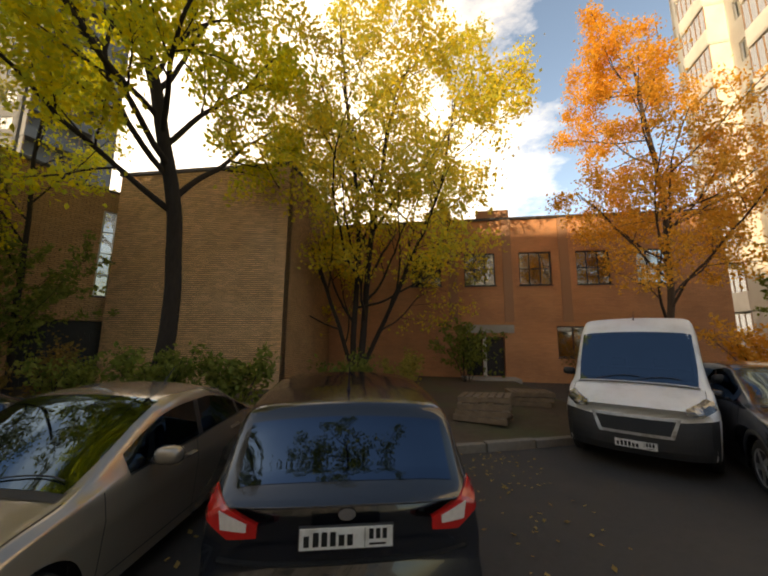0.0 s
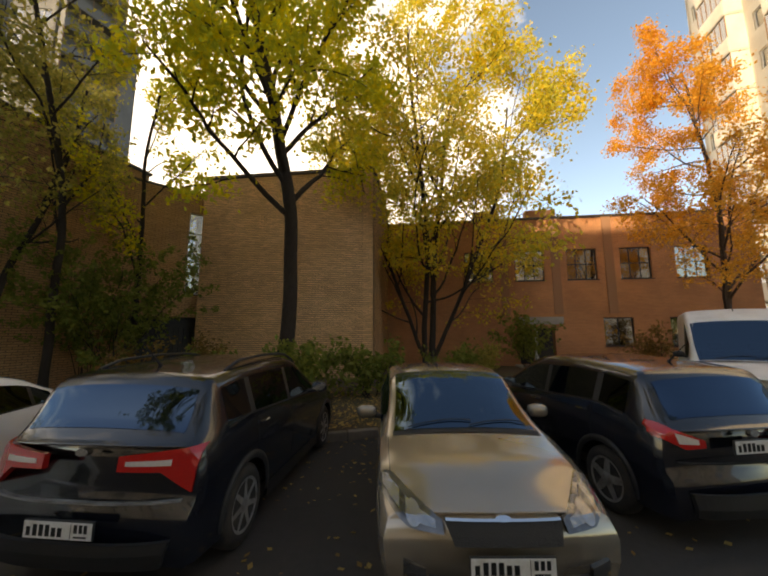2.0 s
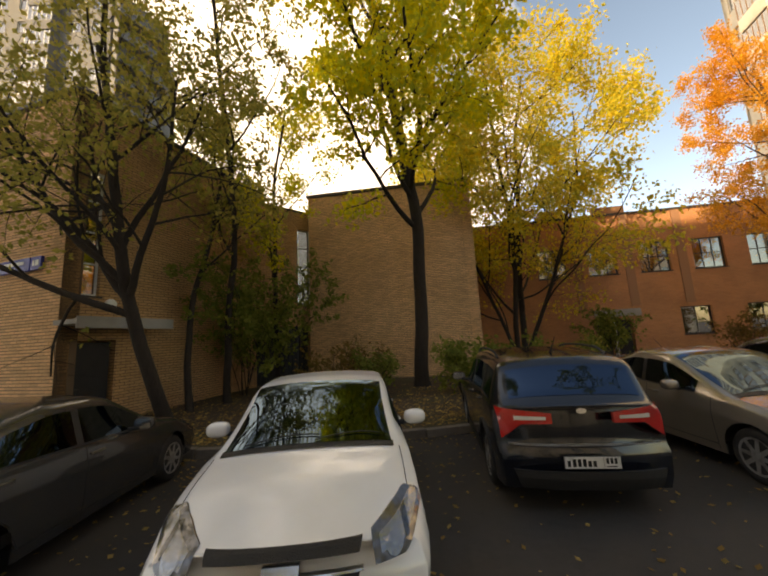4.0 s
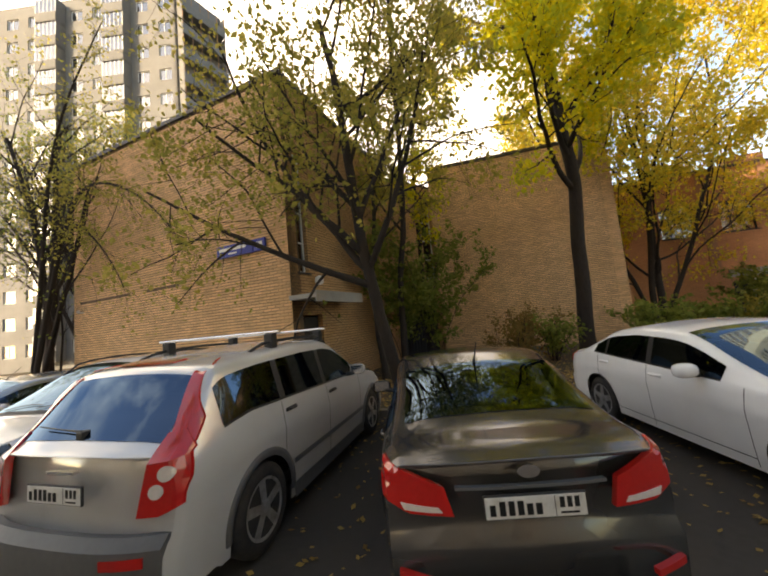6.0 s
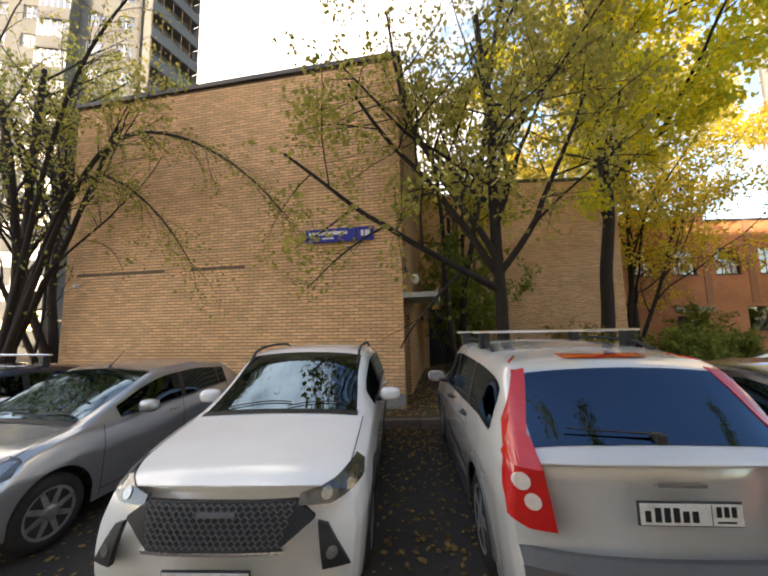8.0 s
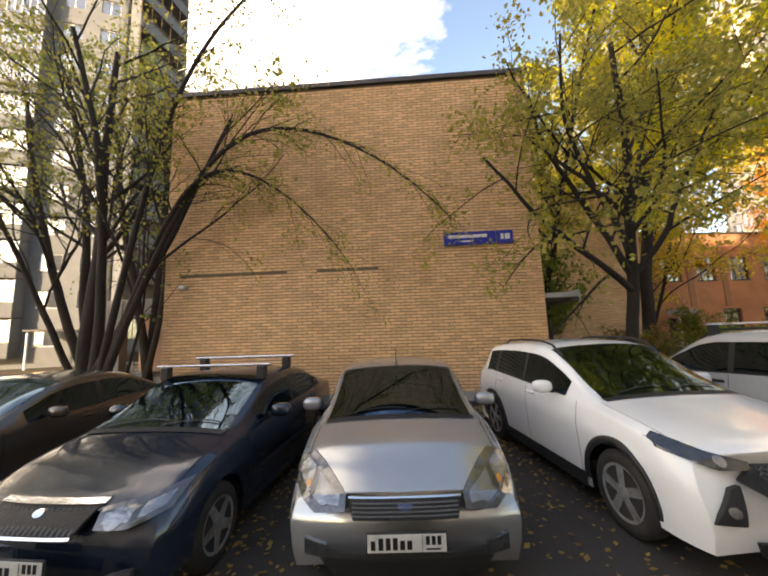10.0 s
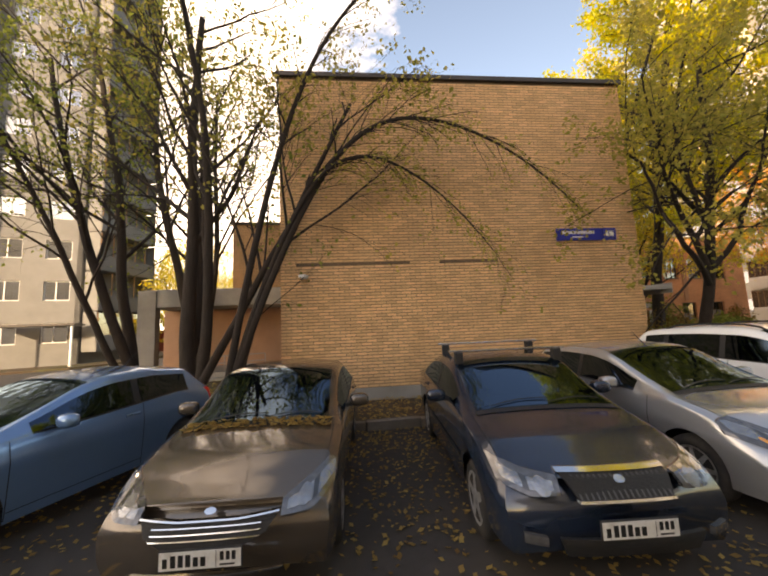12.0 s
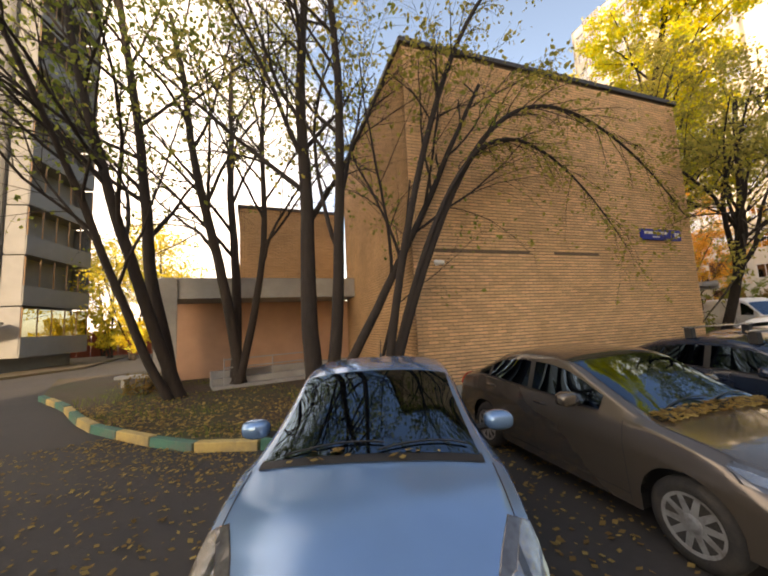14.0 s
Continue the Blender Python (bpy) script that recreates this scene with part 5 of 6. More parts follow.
# silver estate SUV with roof bars
c = hatch(4.8, 1.9, 1.74, R=0.36, hood=1.1, nose=0.86, tail_slope=0.62, tail=1.13, wsb=1.15, panes=((1.57, 2.5), (2.56, 3.38), (3.45, 4.22)), roof_w=0.73, tail_lean=0.06, tail_k=0.16, fo=0.9)
build_car("silver_estate", "silver estate SUV with tall red tail lamps and roof bars", c, near_end(-13.938, -1.326, -7.2, c, True), P_SILVER2, M_GLASS_D,
          front=[head([(0.42, 0.85), (0.85, 0.93)], [(0.42, 0.7), (0.85, 0.76)], 0.6, 0.8)],
          rear=[("tail_lamp", M_REDLENS, [(0.72, 1.22), (0.82, 1.23), (0.915, 1.23)], [(0.66, 0.76), (0.8, 0.76), (0.9, 0.8)], 0.018, True, [round_patch("reversing_lens", M_PALELENS, 0.82, 1.0, 0.048, 0.024), round_patch("fog_lens", M_PALELENS, 0.77, 0.9, 0.044, 0.024)]),
                ("tail_lamp_column", M_REDLENS, [(0.6, 1.66), (0.69, 1.63)], [(0.74, 1.2), (0.87, 1.2)], 0.012, True),
                ("plate", 0.9), ("name_strip", M_CHROME, [(-0.13, 1.03), (0.13, 1.03)], [(-0.13, 1.012), (0.13, 1.012)], 0.008, False),
                ("high_brake_lamp", M_REDLENS, [(-0.3, 1.675), (0.3, 1.675)], [(-0.3, 1.655), (0.3, 1.655)], 0.016, False),
                ("bumper", M_GREYPLASTIC, [(-0.86, 0.66), (0.86, 0.66)], [(-0.84, 0.36), (0.84, 0.36)], 0.02, False), ("reflector", M_REDLENS, [(0.5, 0.56), (0.76, 0.57)], [(0.5, 0.5), (0.76, 0.51)], 0.03, True)],
          doors=(1.45, 2.5, 3.45), rear_wiper=1, spokes=5, style="double", rack=("rail bars silver", 2.2, 3.25), cladding=M_GREYPLASTIC, moulding=(0.56, M_GREYPLASTIC), handle_mat=M_PLASTIC)
# white SUV with a broad mesh grille
c = hatch(4.62, 1.85, 1.67, R=0.36, hood=1.06, nose=0.9, tail_slope=0.6, tail=1.1, wsb=1.2, roof_w=0.71, fo=0.9)
hexes = []
for r in range(8):
    z = 0.63 + r * 0.027
    hw = 0.41 + 0.07 * (r / 7)
    xs = np.linspace(-hw, hw, 41)
    zz = [z + 0.009 * (1 if (i + r) % 2 else -1) for i in range(41)]
    hexes.append(("grille_bar", M_GREYPLASTIC, [(x, q + 0.004) for x, q in zip(xs, zz)], [(x, q - 0.004) for x, q in zip(xs, zz)], 0.014))
build_car("white_suv", "glossy white SUV with a wide dark mesh grille", c, near_end(-16.580, -0.874, -5.8, c, False), P_WHITE,
          front=[("headlamp", M_DARK_HEAD, [(0.5, 0.86), (0.7, 0.91), (0.9, 1.02)], [(0.5, 0.81), (0.7, 0.8), (0.9, 0.88)], 0.008, True, [round_patch("reflector", M_REFLECT, 0.66, 0.855, 0.035, 0.014)]),
                 ("grille", M_MESH, [(-0.48, 0.84), (0.48, 0.84)], [(-0.4, 0.605), (0.4, 0.605)], 0.008, False, hexes),
                 ("grille_tip", M_MESH, [(0.48, 0.84), (0.6, 0.75)], [(0.4, 0.605), (0.6, 0.74)], 0.008, True),
                 ("chrome_lip", M_CHROME, [(-0.44, 0.605), (0.44, 0.605)], [(-0.42, 0.588), (0.42, 0.588)], 0.02, False), ("plate", 0.47),
                 ("emblem", M_GREYPLASTIC, [(-0.12, 0.79), (0.12, 0.79)], [(-0.12, 0.765), (0.12, 0.765)], 0.022, False),
                 ("fog_lamp", M_PLASTIC, [(0.62, 0.72), (0.68, 0.7)], [(0.66, 0.48), (0.82, 0.47)], 0.008, True, [round_patch("fog_lens", M_REFLECT, 0.71, 0.56, 0.035, 0.014)]),
                 ("lower_lip", M_PLASTIC, [(-0.6, 0.38), (0.6, 0.38)], [(-0.55, 0.27), (0.55, 0.27)], 0.008, False), ("skid_strip", M_CHROME, [(-0.5, 0.3), (0.5, 0.3)], [(-0.5, 0.27), (0.5, 0.27)], 0.02, False)],
          rear=[("tail_lamp", M_REDLENS, [(0.4, 0.98), (0.86, 1.0)], [(0.4, 0.88), (0.86, 0.86)], 0.012, True)],
          doors=(1.42, 2.5, 3.5), spokes=5, style="double", cladding=M_PLASTIC, rack=("rail", 2.2, 3.2))
# silver hatchback
c = hatch(4.3, 1.8, 1.49, R=0.32, nose=0.72, hood=0.96, tail_slope=0.75, tail=1.05, wsb=1.1, panes=((1.5, 2.42), (2.48, 3.2), (3.23, 3.42)))
build_car("silver_hatchback", "silver five-door hatchback with clear headlamps, nose out", c, near_end(-19.499, -0.341, -11.8, c, False), P_SILVER,
          front=[("headlamp", M_PALE_HEAD, [(0.42, 0.72), (0.62, 0.84), (0.86, 0.95)], [(0.42, 0.64), (0.64, 0.62), (0.87, 0.74)], 0.008, True, [round_patch("reflector", M_REFLECT, 0.58, 0.71, 0.05, 0.014), round_patch("indicator", M_ORANGELENS, 0.72, 0.74, 0.018, 0.012)]),
                 ("grille", M_MESH, [(-0.4, 0.7), (0.4, 0.7)], [(-0.36, 0.6), (0.36, 0.6)], 0.008, False, [(b[0], M_GREYPLASTIC, *b[2:]) for b in bars_between(-0.37, 0.37, 0.62, 0.68, 4, 0.007)]),
                 ("plate", 0.5), emblem(0.665, 0.055, 0.02, M_NAVYBADGE), ("grille_edge", M_CHROME, [(-0.4, 0.712), (0.4, 0.712)], [(-0.4, 0.703), (0.4, 0.703)], 0.012, False), ("lower_grille", M_MESH, [(-0.62, 0.42), (0.62, 0.42)], [(-0.5, 0.25), (0.5, 0.25)], 0.006, False),
                 ("fog_lamp", M_DARK_HEAD, [(0.54, 0.46), (0.7, 0.48)], [(0.54, 0.38), (0.7, 0.38)], 0.008, True)],
          rear=[("tail_lamp", M_REDLENS, [(0.62, 1.0), (0.82, 1.02)], [(0.62, 0.84), (0.82, 0.84)], 0.012, True)],
          doors=(1.3, 2.42, 3.4), spokes=8, antenna=2.1)
# dark blue liftback with roof bars
c = sedan(4.57, 1.77, 1.47, R=0.32, nose=0.74, hood=0.95, deck=1.08)
build_car("navy_liftback", "dark blue liftback with roof bars, dusty bonnet", c, near_end(-21.966, 0.013, -17.3, c, False), P_NAVY,
          front=[("headlamp", M_PALE_HEAD, [(0.43, 0.755), (0.62, 0.775), (0.82, 0.82)], [(0.45, 0.66), (0.64, 0.645), (0.82, 0.7)], 0.008, True, [round_patch("reflector", M_REFLECT, 0.55, 0.7, 0.05, 0.014)]),
                 ("grille", M_MESH, [(-0.4, 0.77), (0.4, 0.77)], [(-0.33, 0.63), (0.33, 0.63)], 0.008, False, vbars(np.linspace(-0.32, 0.32, 17), 0.64, 0.755, 0.012, M_GREYPLASTIC)),
                 ("grille_surround", M_CHROME, [(-0.41, 0.785), (0.41, 0.785)], [(-0.41, 0.765), (0.41, 0.765)], 0.018, False), ("grille_base", M_CHROME, [(-0.34, 0.635), (0.34, 0.635)], [(-0.34, 0.62), (0.34, 0.62)], 0.018, False),
                 emblem(0.735, 0.04, 0.02), ("plate", 0.49), ("fog_lamp", M_PALE_HEAD, [(0.58, 0.42), (0.72, 0.43)], [(0.58, 0.36), (0.72, 0.365)], 0.01, True),
                 ("lower_grille", M_MESH, [(-0.5, 0.42), (0.5, 0.42)], [(-0.46, 0.3), (0.46, 0.3)], 0.006, False)],
          rear=[("tail_lamp", M_REDLENS, [(0.55, 1.0), (0.8, 1.02)], [(0.55, 0.8), (0.8, 0.8)], 0.012, True)],
          doors=(1.3, 2.45, 3.4), spokes=5, rack=("bars silver", 2.0, 2.75), moulding=(0.55, M_PLASTIC))
# brown-grey saloon with leaves on the cowl
c = sedan(4.44, 1.75, 1.46, R=0.31, nose=0.7, hood=0.93)
brown_pose = near_end(-24.707, 0.918, -16.3, c, False)
brown_car = c
build_car("brown_saloon", "brown-grey saloon with fallen leaves along its windscreen", c, brown_pose, P_BROWN,
          front=[("headlamp", M_PALE_HEAD, [(0.48, 0.7), (0.66, 0.77), (0.85, 0.87)], [(0.48, 0.62), (0.68, 0.62), (0.85, 0.72)], 0.008, True, [round_patch("reflector", M_REFLECT, 0.62, 0.69, 0.045, 0.014)]),
                 ("grille", M_MESH, [(-0.46, 0.64), (-0.2, 0.625), (0.2, 0.625), (0.46, 0.64)], [(-0.4, 0.56), (-0.25, 0.5), (0.25, 0.5), (0.4, 0.56)], 0.008, False, bars_between(-0.36, 0.36, 0.545, 0.605, 3, 0.006)),
                 ("grille_surround", M_CHROME, [(-0.47, 0.652), (-0.2, 0.637), (0.2, 0.637), (0.47, 0.652)], [(-0.47, 0.643), (-0.2, 0.628), (0.2, 0.628), (0.47, 0.643)], 0.016, False), ("plate", 0.455), emblem(0.675, 0.04, 0.016),
                 ("lower_lip", M_CHROME, [(-0.5, 0.33), (0.5, 0.33)], [(-0.5, 0.315), (0.5, 0.315)], 0.01, False)],
          rear=[("tail_lamp", M_REDLENS, [(0.6, 0.98), (0.82, 1.0)], [(0.6, 0.78), (0.82, 0.8)], 0.012, True)],
          doors=(1.3, 2.42, 3.4), spokes=10, style="")
# light blue three-door hatchback
c = hatch(4.0, 1.71, 1.48, R=0.31, hood=0.96, nose=0.74, tail_slope=0.55, tail=1.05, wsb=1.0, roof_w=0.71, panes=((1.4, 2.45), (2.52, 3.3)), rake=0.95)
build_car("blue_hatchback", "light blue three-door hatchback with leaves by its wipers", c, near_end(-27.967, 2.009, -33.7, c, False), P_BLUE,
          front=[("headlamp", M_PALE_HEAD, [(0.5, 0.74), (0.66, 0.86), (0.82, 0.97)], [(0.5, 0.62), (0.66, 0.62), (0.83, 0.76)], 0.008, True, [round_patch("reflector", M_REFLECT, 0.64, 0.74, 0.05, 0.014)]),
                 ("grille", M_MESH, [(-0.36, 0.64), (0.36, 0.64)], [(-0.32, 0.57), (0.32, 0.57)], 0.006, False), emblem(0.66, 0.05, 0.04), ("plate", 0.47)],
          rear=[("tail_lamp", M_REDLENS, [(0.6, 1.0), (0.8, 1.02)], [(0.6, 0.8), (0.8, 0.8)], 0.012, True)],
          doors=(1.22, 2.55), spokes=7, antenna=2.9)
blue_car, blue_pose = c, near_end(-27.967, 2.009, -33.7, c, False)
# white van
top = [(0, 0.95), (0.12, 1.03), (0.75, 1.22), (0.85, 1.26), (1.75, 2.15), (1.95, 2.3), (2.3, 2.46), (2.9, 2.5), (5.3, 2.5), (5.41, 2.46)]
belt = [(0, 0.88), (0.6, 1.1), (0.9, 1.2), (1.6, 1.28), (5.4, 1.3)]
c = Car(5.41, 2.05, 2.5, top, belt, (0.95, 4.4), 0.34, (0.85, 1.78), (0, 0), (1.3, 2.3), roof_w=0.8, sill=0.28, nose_k=0.35, nose_lean=0.14)
c.panes, c.belt_mat = ((1.35, 2.2),), M_PLASTIC
build_car("white_van", "tall white panel van with a black bumper", c, near_end(4.280, 5.162, -36.9, c, False), P_VAN,
          front=[("headlamp", M_DARK_HEAD, [(0.62, 0.98), (0.78, 1.06), (0.97, 1.2)], [(0.62, 0.9), (0.8, 0.88), (0.98, 0.98)], 0.01, True, [round_patch("reflector", M_REFLECT, 0.76, 0.96, 0.05, 0.016)]),
                 ("bumper", M_PLASTIC, [(-0.97, 0.84), (-0.6, 0.8), (0.6, 0.8), (0.97, 0.84)], [(-0.93, 0.3), (-0.6, 0.29), (0.6, 0.29), (0.93, 0.3)], 0.018, False),
                 ("grille_surround", M_SILVER, [(-0.56, 0.84), (0.56, 0.84)], [(-0.46, 0.56), (0.46, 0.56)], 0.03, False, [("grille", M_MESH, [(-0.5, 0.8), (0.5, 0.8)], [(-0.42, 0.6), (0.42, 0.6)], 0.038)]),
                 ("plate", 0.44)],
          doors=(1.2, 2.35), spokes=8, mirror_mat=M_PLASTIC, antenna=2.2)
# dark car behind the van
c = hatch(4.5, 1.85, 1.65, R=0.35, hood=1.06, nose=0.88, tail_slope=0.5, tail=1.08)
build_car("dark_suv", "dark SUV half hidden beside the van", c, near_end(5.9, 3.4, -26, c, False), P_BLACK, M_GLASS_D,
          front=[head([(0.45, 0.86), (0.86, 0.95)], [(0.45, 0.76), (0.86, 0.82)], 0.62, 0.83), ("grille", M_MESH, [(-0.4, 0.84), (0.4, 0.84)], [(-0.36, 0.6), (0.36, 0.6)], 0.006, False), ("plate", 0.5)],
          doors=(1.35, 2.4, 3.35), spokes=5, cladding=M_PLASTIC)


# ---------------------------------------------------------------- trees
def quick(name, verts, faces, material, parent=None, smooth=False, label="", kind=""):
    me = bpy.data.meshes.new(name)
    me.from_pydata(verts, [], faces)
    me.materials.append(material)
    if smooth:
        me.polygons.foreach_set("use_smooth", [True] * len(me.polygons))
    ob = new(name, me)
    if parent:
        ob.parent = parent
    if label or kind:
        tagged(ob, label, kind=kind)
    return ob


def tubes(polys, lo=3):
    """Verts and faces of tapering tubes, one for each (points, radii)."""
    V, F = [], []
    for pts, radii in polys:
        seg = 9 if radii[0] > 0.06 else 6 if radii[0] > 0.02 else lo
        base = len(V)
        n = len(pts)
        for i in range(n):
            d = (pts[min(i + 1, n - 1)] - pts[max(i - 1, 0)]).normalized()
            u = d.orthogonal().normalized() if i == 0 else (u - d * u.dot(d)).normalized()
            v = d.cross(u)
            for k in range(seg):
                a = 2 * math.pi * k / seg
                V.append(pts[i] + (u * math.cos(a) + v * math.sin(a)) * radii[i])
        for i in range(n - 1):
            for k in range(seg):
                F.append((base + i * seg + k, base + i * seg + (k + 1) % seg, base + (i + 1) * seg + (k + 1) % seg, base + (i + 1) * seg + k))
    return V, F


def leaves(points, size, seed, spread=0.12, flat=0.5):
    """One small folded leaf at each point."""
    r = np.random.RandomState(seed)
    n = len(points)
    P = np.array(points) + r.normal(0, spread, (n, 3))
    a = r.normal(0, 1, (n, 3))
    a[:, 2] -= flat
    a /= np.linalg.norm(a, axis=1)[:, None]
    b = np.cross(a, r.normal(0, 1, (n, 3)))
    b /= np.linalg.norm(b, axis=1)[:, None] + 1e-9
    s = (size * r.uniform(0.6, 1.25, n))[:, None]
    up = np.cross(a, b) * s * 0.12
    V = np.stack([P - a * s * 0.5, P + b * s * 0.36 + up, P + a * s * 0.55, P - b * s * 0.36 + up], 1).reshape(-1, 3)
    F = [(4 * i, 4 * i + 1, 4 * i + 2, 4 * i + 3) for i in range(n)]
    return V.tolist(), F


def grow(r, p, d, length, rad, depth, out, tips, spec):
    """One branch and what springs from it."""
    n = max(4, int(length / spec.get("seg", 0.35)))
    pts, radii = [p.copy()], [rad]
    d = d.normalized()
    for i in range(n):
        w = Vector((r.gauss(0, 1), r.gauss(0, 1), r.gauss(0, 1))) * spec["wob"] * (0.35 if depth == 0 else 1)
        d = (d + w + Vector((0, 0, spec["lift"] if depth < 2 else spec["droop"])) * (0.35 if depth < 2 else 1)).normalized()
        p = p + d * (length / n)
        pts.append(p.copy())
        radii.append(rad * (1 - 0.72 * (i + 1) / n) if depth else rad * (1 - 0.62 * (i + 1) / n))
    out[min(depth, 1)].append((pts, radii))
    if depth >= spec["depth"]:
        for q in pts[1:]:
            tips.append(q)
        return
    kids = spec["kids"][depth]
    start = spec["start"][depth]
    for k in range(kids):
        f = start + (1 - start) * (k + r.random() * 0.8) / kids
        i = min(int(f * n), n - 1)
        q = pts[i].lerp(pts[i + 1], f * n - i)
        ax = (pts[i + 1] - pts[i]).normalized()
        side = ax.orthogonal().normalized()
        side.rotate(Matrix.Rotation(r.uniform(0, 6.283), 3, ax))
        ang = radians(r.uniform(*spec["angle"]))
        nd = ax * math.cos(ang) + side * math.sin(ang)
        L = length * r.uniform(*spec["ratio"]) * (1.1 - 0.5 * f)
        grow(r, q, nd, L, max(radii[i] * 0.47, 0.0035), depth + 1, out, tips, spec)
    tips.append(pts[-1])


def tree(name, label, x, y, stems, leaf, n_leaves, size, seed, bark=None, z0=0.08, leaf_low=0.0, spread=0.14, group="trees in the yard", limbs=(), **kw):
    """A tree: stems are (lean x, lean y, length, radius); the crown is many single leaves on real twigs."""
    spec = dict(wob=0.09, lift=0.06, droop=-0.03, depth=3, kids=(7, 6, 5), start=(0.35, 0.25, 0.2), angle=(28, 62), ratio=(0.42, 0.62))
    spec.update(kw)
    r = random.Random(seed)
    ob = thing(name, label, "tree", pose(x, y, z0), group)
    out, tips = ([], []), []
    for k, (lx, ly, length, rad) in enumerate(stems):
        a = 2.1 * k
        off = Vector((0.12 * math.cos(a), 0.12 * math.sin(a), -0.1)) if len(stems) > 1 else Vector((0, 0, -0.1))
        grow(r, off, Vector((lx, ly, 1)), length, rad, 0, out, tips, spec)
    main = out[0][0][0]
    for z, lx, ly, lz, length, rad in limbs:
        q = min(main, key=lambda v: abs(v.z - z))
        grow(r, q.copy(), Vector((lx, ly, lz)), length, rad, 1, out, tips, spec)
    for pts, radii in out[0]:
        radii[0] *= 1.45
        radii[1] *= 1.08
        V, F = tubes([(pts, radii)])
        quick("trunk", V, F, bark or M_BARK, ob, True)
    V, F = tubes(out[1])
    quick("branchwork", V, F, bark or M_BARK, ob, True, kind="stuff")
    tips = [t for t in tips if t.z > leaf_low]
    if n_leaves and tips:
        pick = [tips[r.randrange(len(tips))] for _ in range(n_leaves)]
        V, F = leaves([tuple(p) for p in pick], size, seed, spread)
        quick("crown", V, F, leaf, ob, kind="stuff")
    return ob


# tall maple in front of the second block
tree("maple_tree", "tall maple with a straight dark trunk and yellow-green leaves", -6.35, 9.3, [(-0.03, -0.02, 18, 0.26)], L_YELLOW, 36000, 0.18, 3, leaf_low=4.6, kids=(24, 7, 4), start=(0.3, 0.25, 0.2), spread=0.22, ratio=(0.3, 0.42), lift=0.03)
# golden many-stemmed tree before the wing
tree("golden_tree", "many-stemmed tree with golden and green leaves", -1.2, 14.2, [(0.12, 0.0, 17.5, 0.16), (-0.16, -0.05, 16.5, 0.14), (0.38, 0.0, 15, 0.11), (-0.42, 0.0, 14, 0.1)], L_GOLD, 50000, 0.175, 11, leaf_low=1.8, kids=(14, 7, 4), start=(0.12, 0.25, 0.2), spread=0.24, ratio=(0.34, 0.48))
# leaning trees by the hall's side door
tree("leaning_tree", "leaning dark tree with wide bare limbs and olive leaves", -12.3, 4.9, [(-0.16, -0.42, 8.8, 0.16)], L_OLIVE, 11500, 0.11, 21, leaf_low=2.0, kids=(7, 7, 6), start=(0.45, 0.2, 0.2), angle=(38, 78), ratio=(0.45, 0.62), lift=0.08, droop=-0.05, spread=0.12,
     limbs=((2.6, -1.0, -0.45, 0.35, 5.2, 0.085), (2.9, -0.7, -0.1, 0.8, 5.0, 0.09), (3.0, 0.75, -0.3, 0.7, 4.6, 0.08), (3.4, -0.9, -0.6, 0.9, 5.4, 0.08), (3.8, 0.5, 0.3, 1.0, 4.4, 0.07), (4.2, -0.8, 0.3, 0.7, 4.6, 0.07)))
tree("slim_tree", "slim tall tree with thin dark trunk and sparse olive leaves", -12.45, 7.7, [(-0.1, -0.02, 12.0, 0.12)], L_OLIVE, 5500, 0.13, 24, leaf_low=3.0, kids=(10, 6, 4), start=(0.35, 0.25, 0.2), spread=0.15, ratio=(0.3, 0.44))
tree("slim_tree", "slim bent tree with thin trunk close by the hall", -12.95, 6.6, [(-0.04, -0.04, 10.5, 0.1)], L_OLIVE, 4500, 0.13, 27, leaf_low=3.0, kids=(9, 6, 4), start=(0.35, 0.25, 0.2), spread=0.15, ratio=(0.3, 0.44), wob=0.13)
tree("slim_tree", "slim tree with yellow-green leaves beside the hall", -11.7, 9.9, [(-0.03, -0.05, 11.0, 0.1)], L_YELLOW, 4500, 0.14, 26, leaf_low=3.0, kids=(9, 6, 4), spread=0.16, ratio=(0.3, 0.44))
# orange birch
tree("orange_birch", "birch in full orange autumn leaf, sunlit top", 9.2, 10.9, [(0.02, 0.0, 13.5, 0.12)], L_ORANGE, 38000, 0.105, 31, bark=M_BARK2, leaf_low=2.2, kids=(26, 7, 4), start=(0.18, 0.25, 0.2), angle=(34, 62), ratio=(0.28, 0.4), lift=0.05, droop=-0.16, spread=0.16)
# cluster at the corner island
CL = dict(kids=(10, 8, 6), start=(0.34, 0.22, 0.2), angle=(22, 50), ratio=(0.42, 0.62), wob=0.07, lift=0.05, droop=-0.05)
tree("corner_tree", "dark many-stemmed tree, nearly bare, on the corner island", -28.4, 11.6, [(-0.34, -0.05, 11.5, 0.17), (-0.12, 0.1, 12.5, 0.19), (-0.55, -0.15, 9.5, 0.12)], L_GREEN, 5500, 0.13, 41, leaf_low=3.2, spread=0.12, **CL)
tree("corner_tree", "dark many-stemmed tree with few remaining green leaves", -26.8, 12.2, [(-0.18, 0.0, 12.0, 0.18), (0.1, 0.1, 12.0, 0.17), (0.26, -0.1, 11.0, 0.13)], L_GREEN, 5500, 0.13, 43, leaf_low=3.2, spread=0.12, **CL)
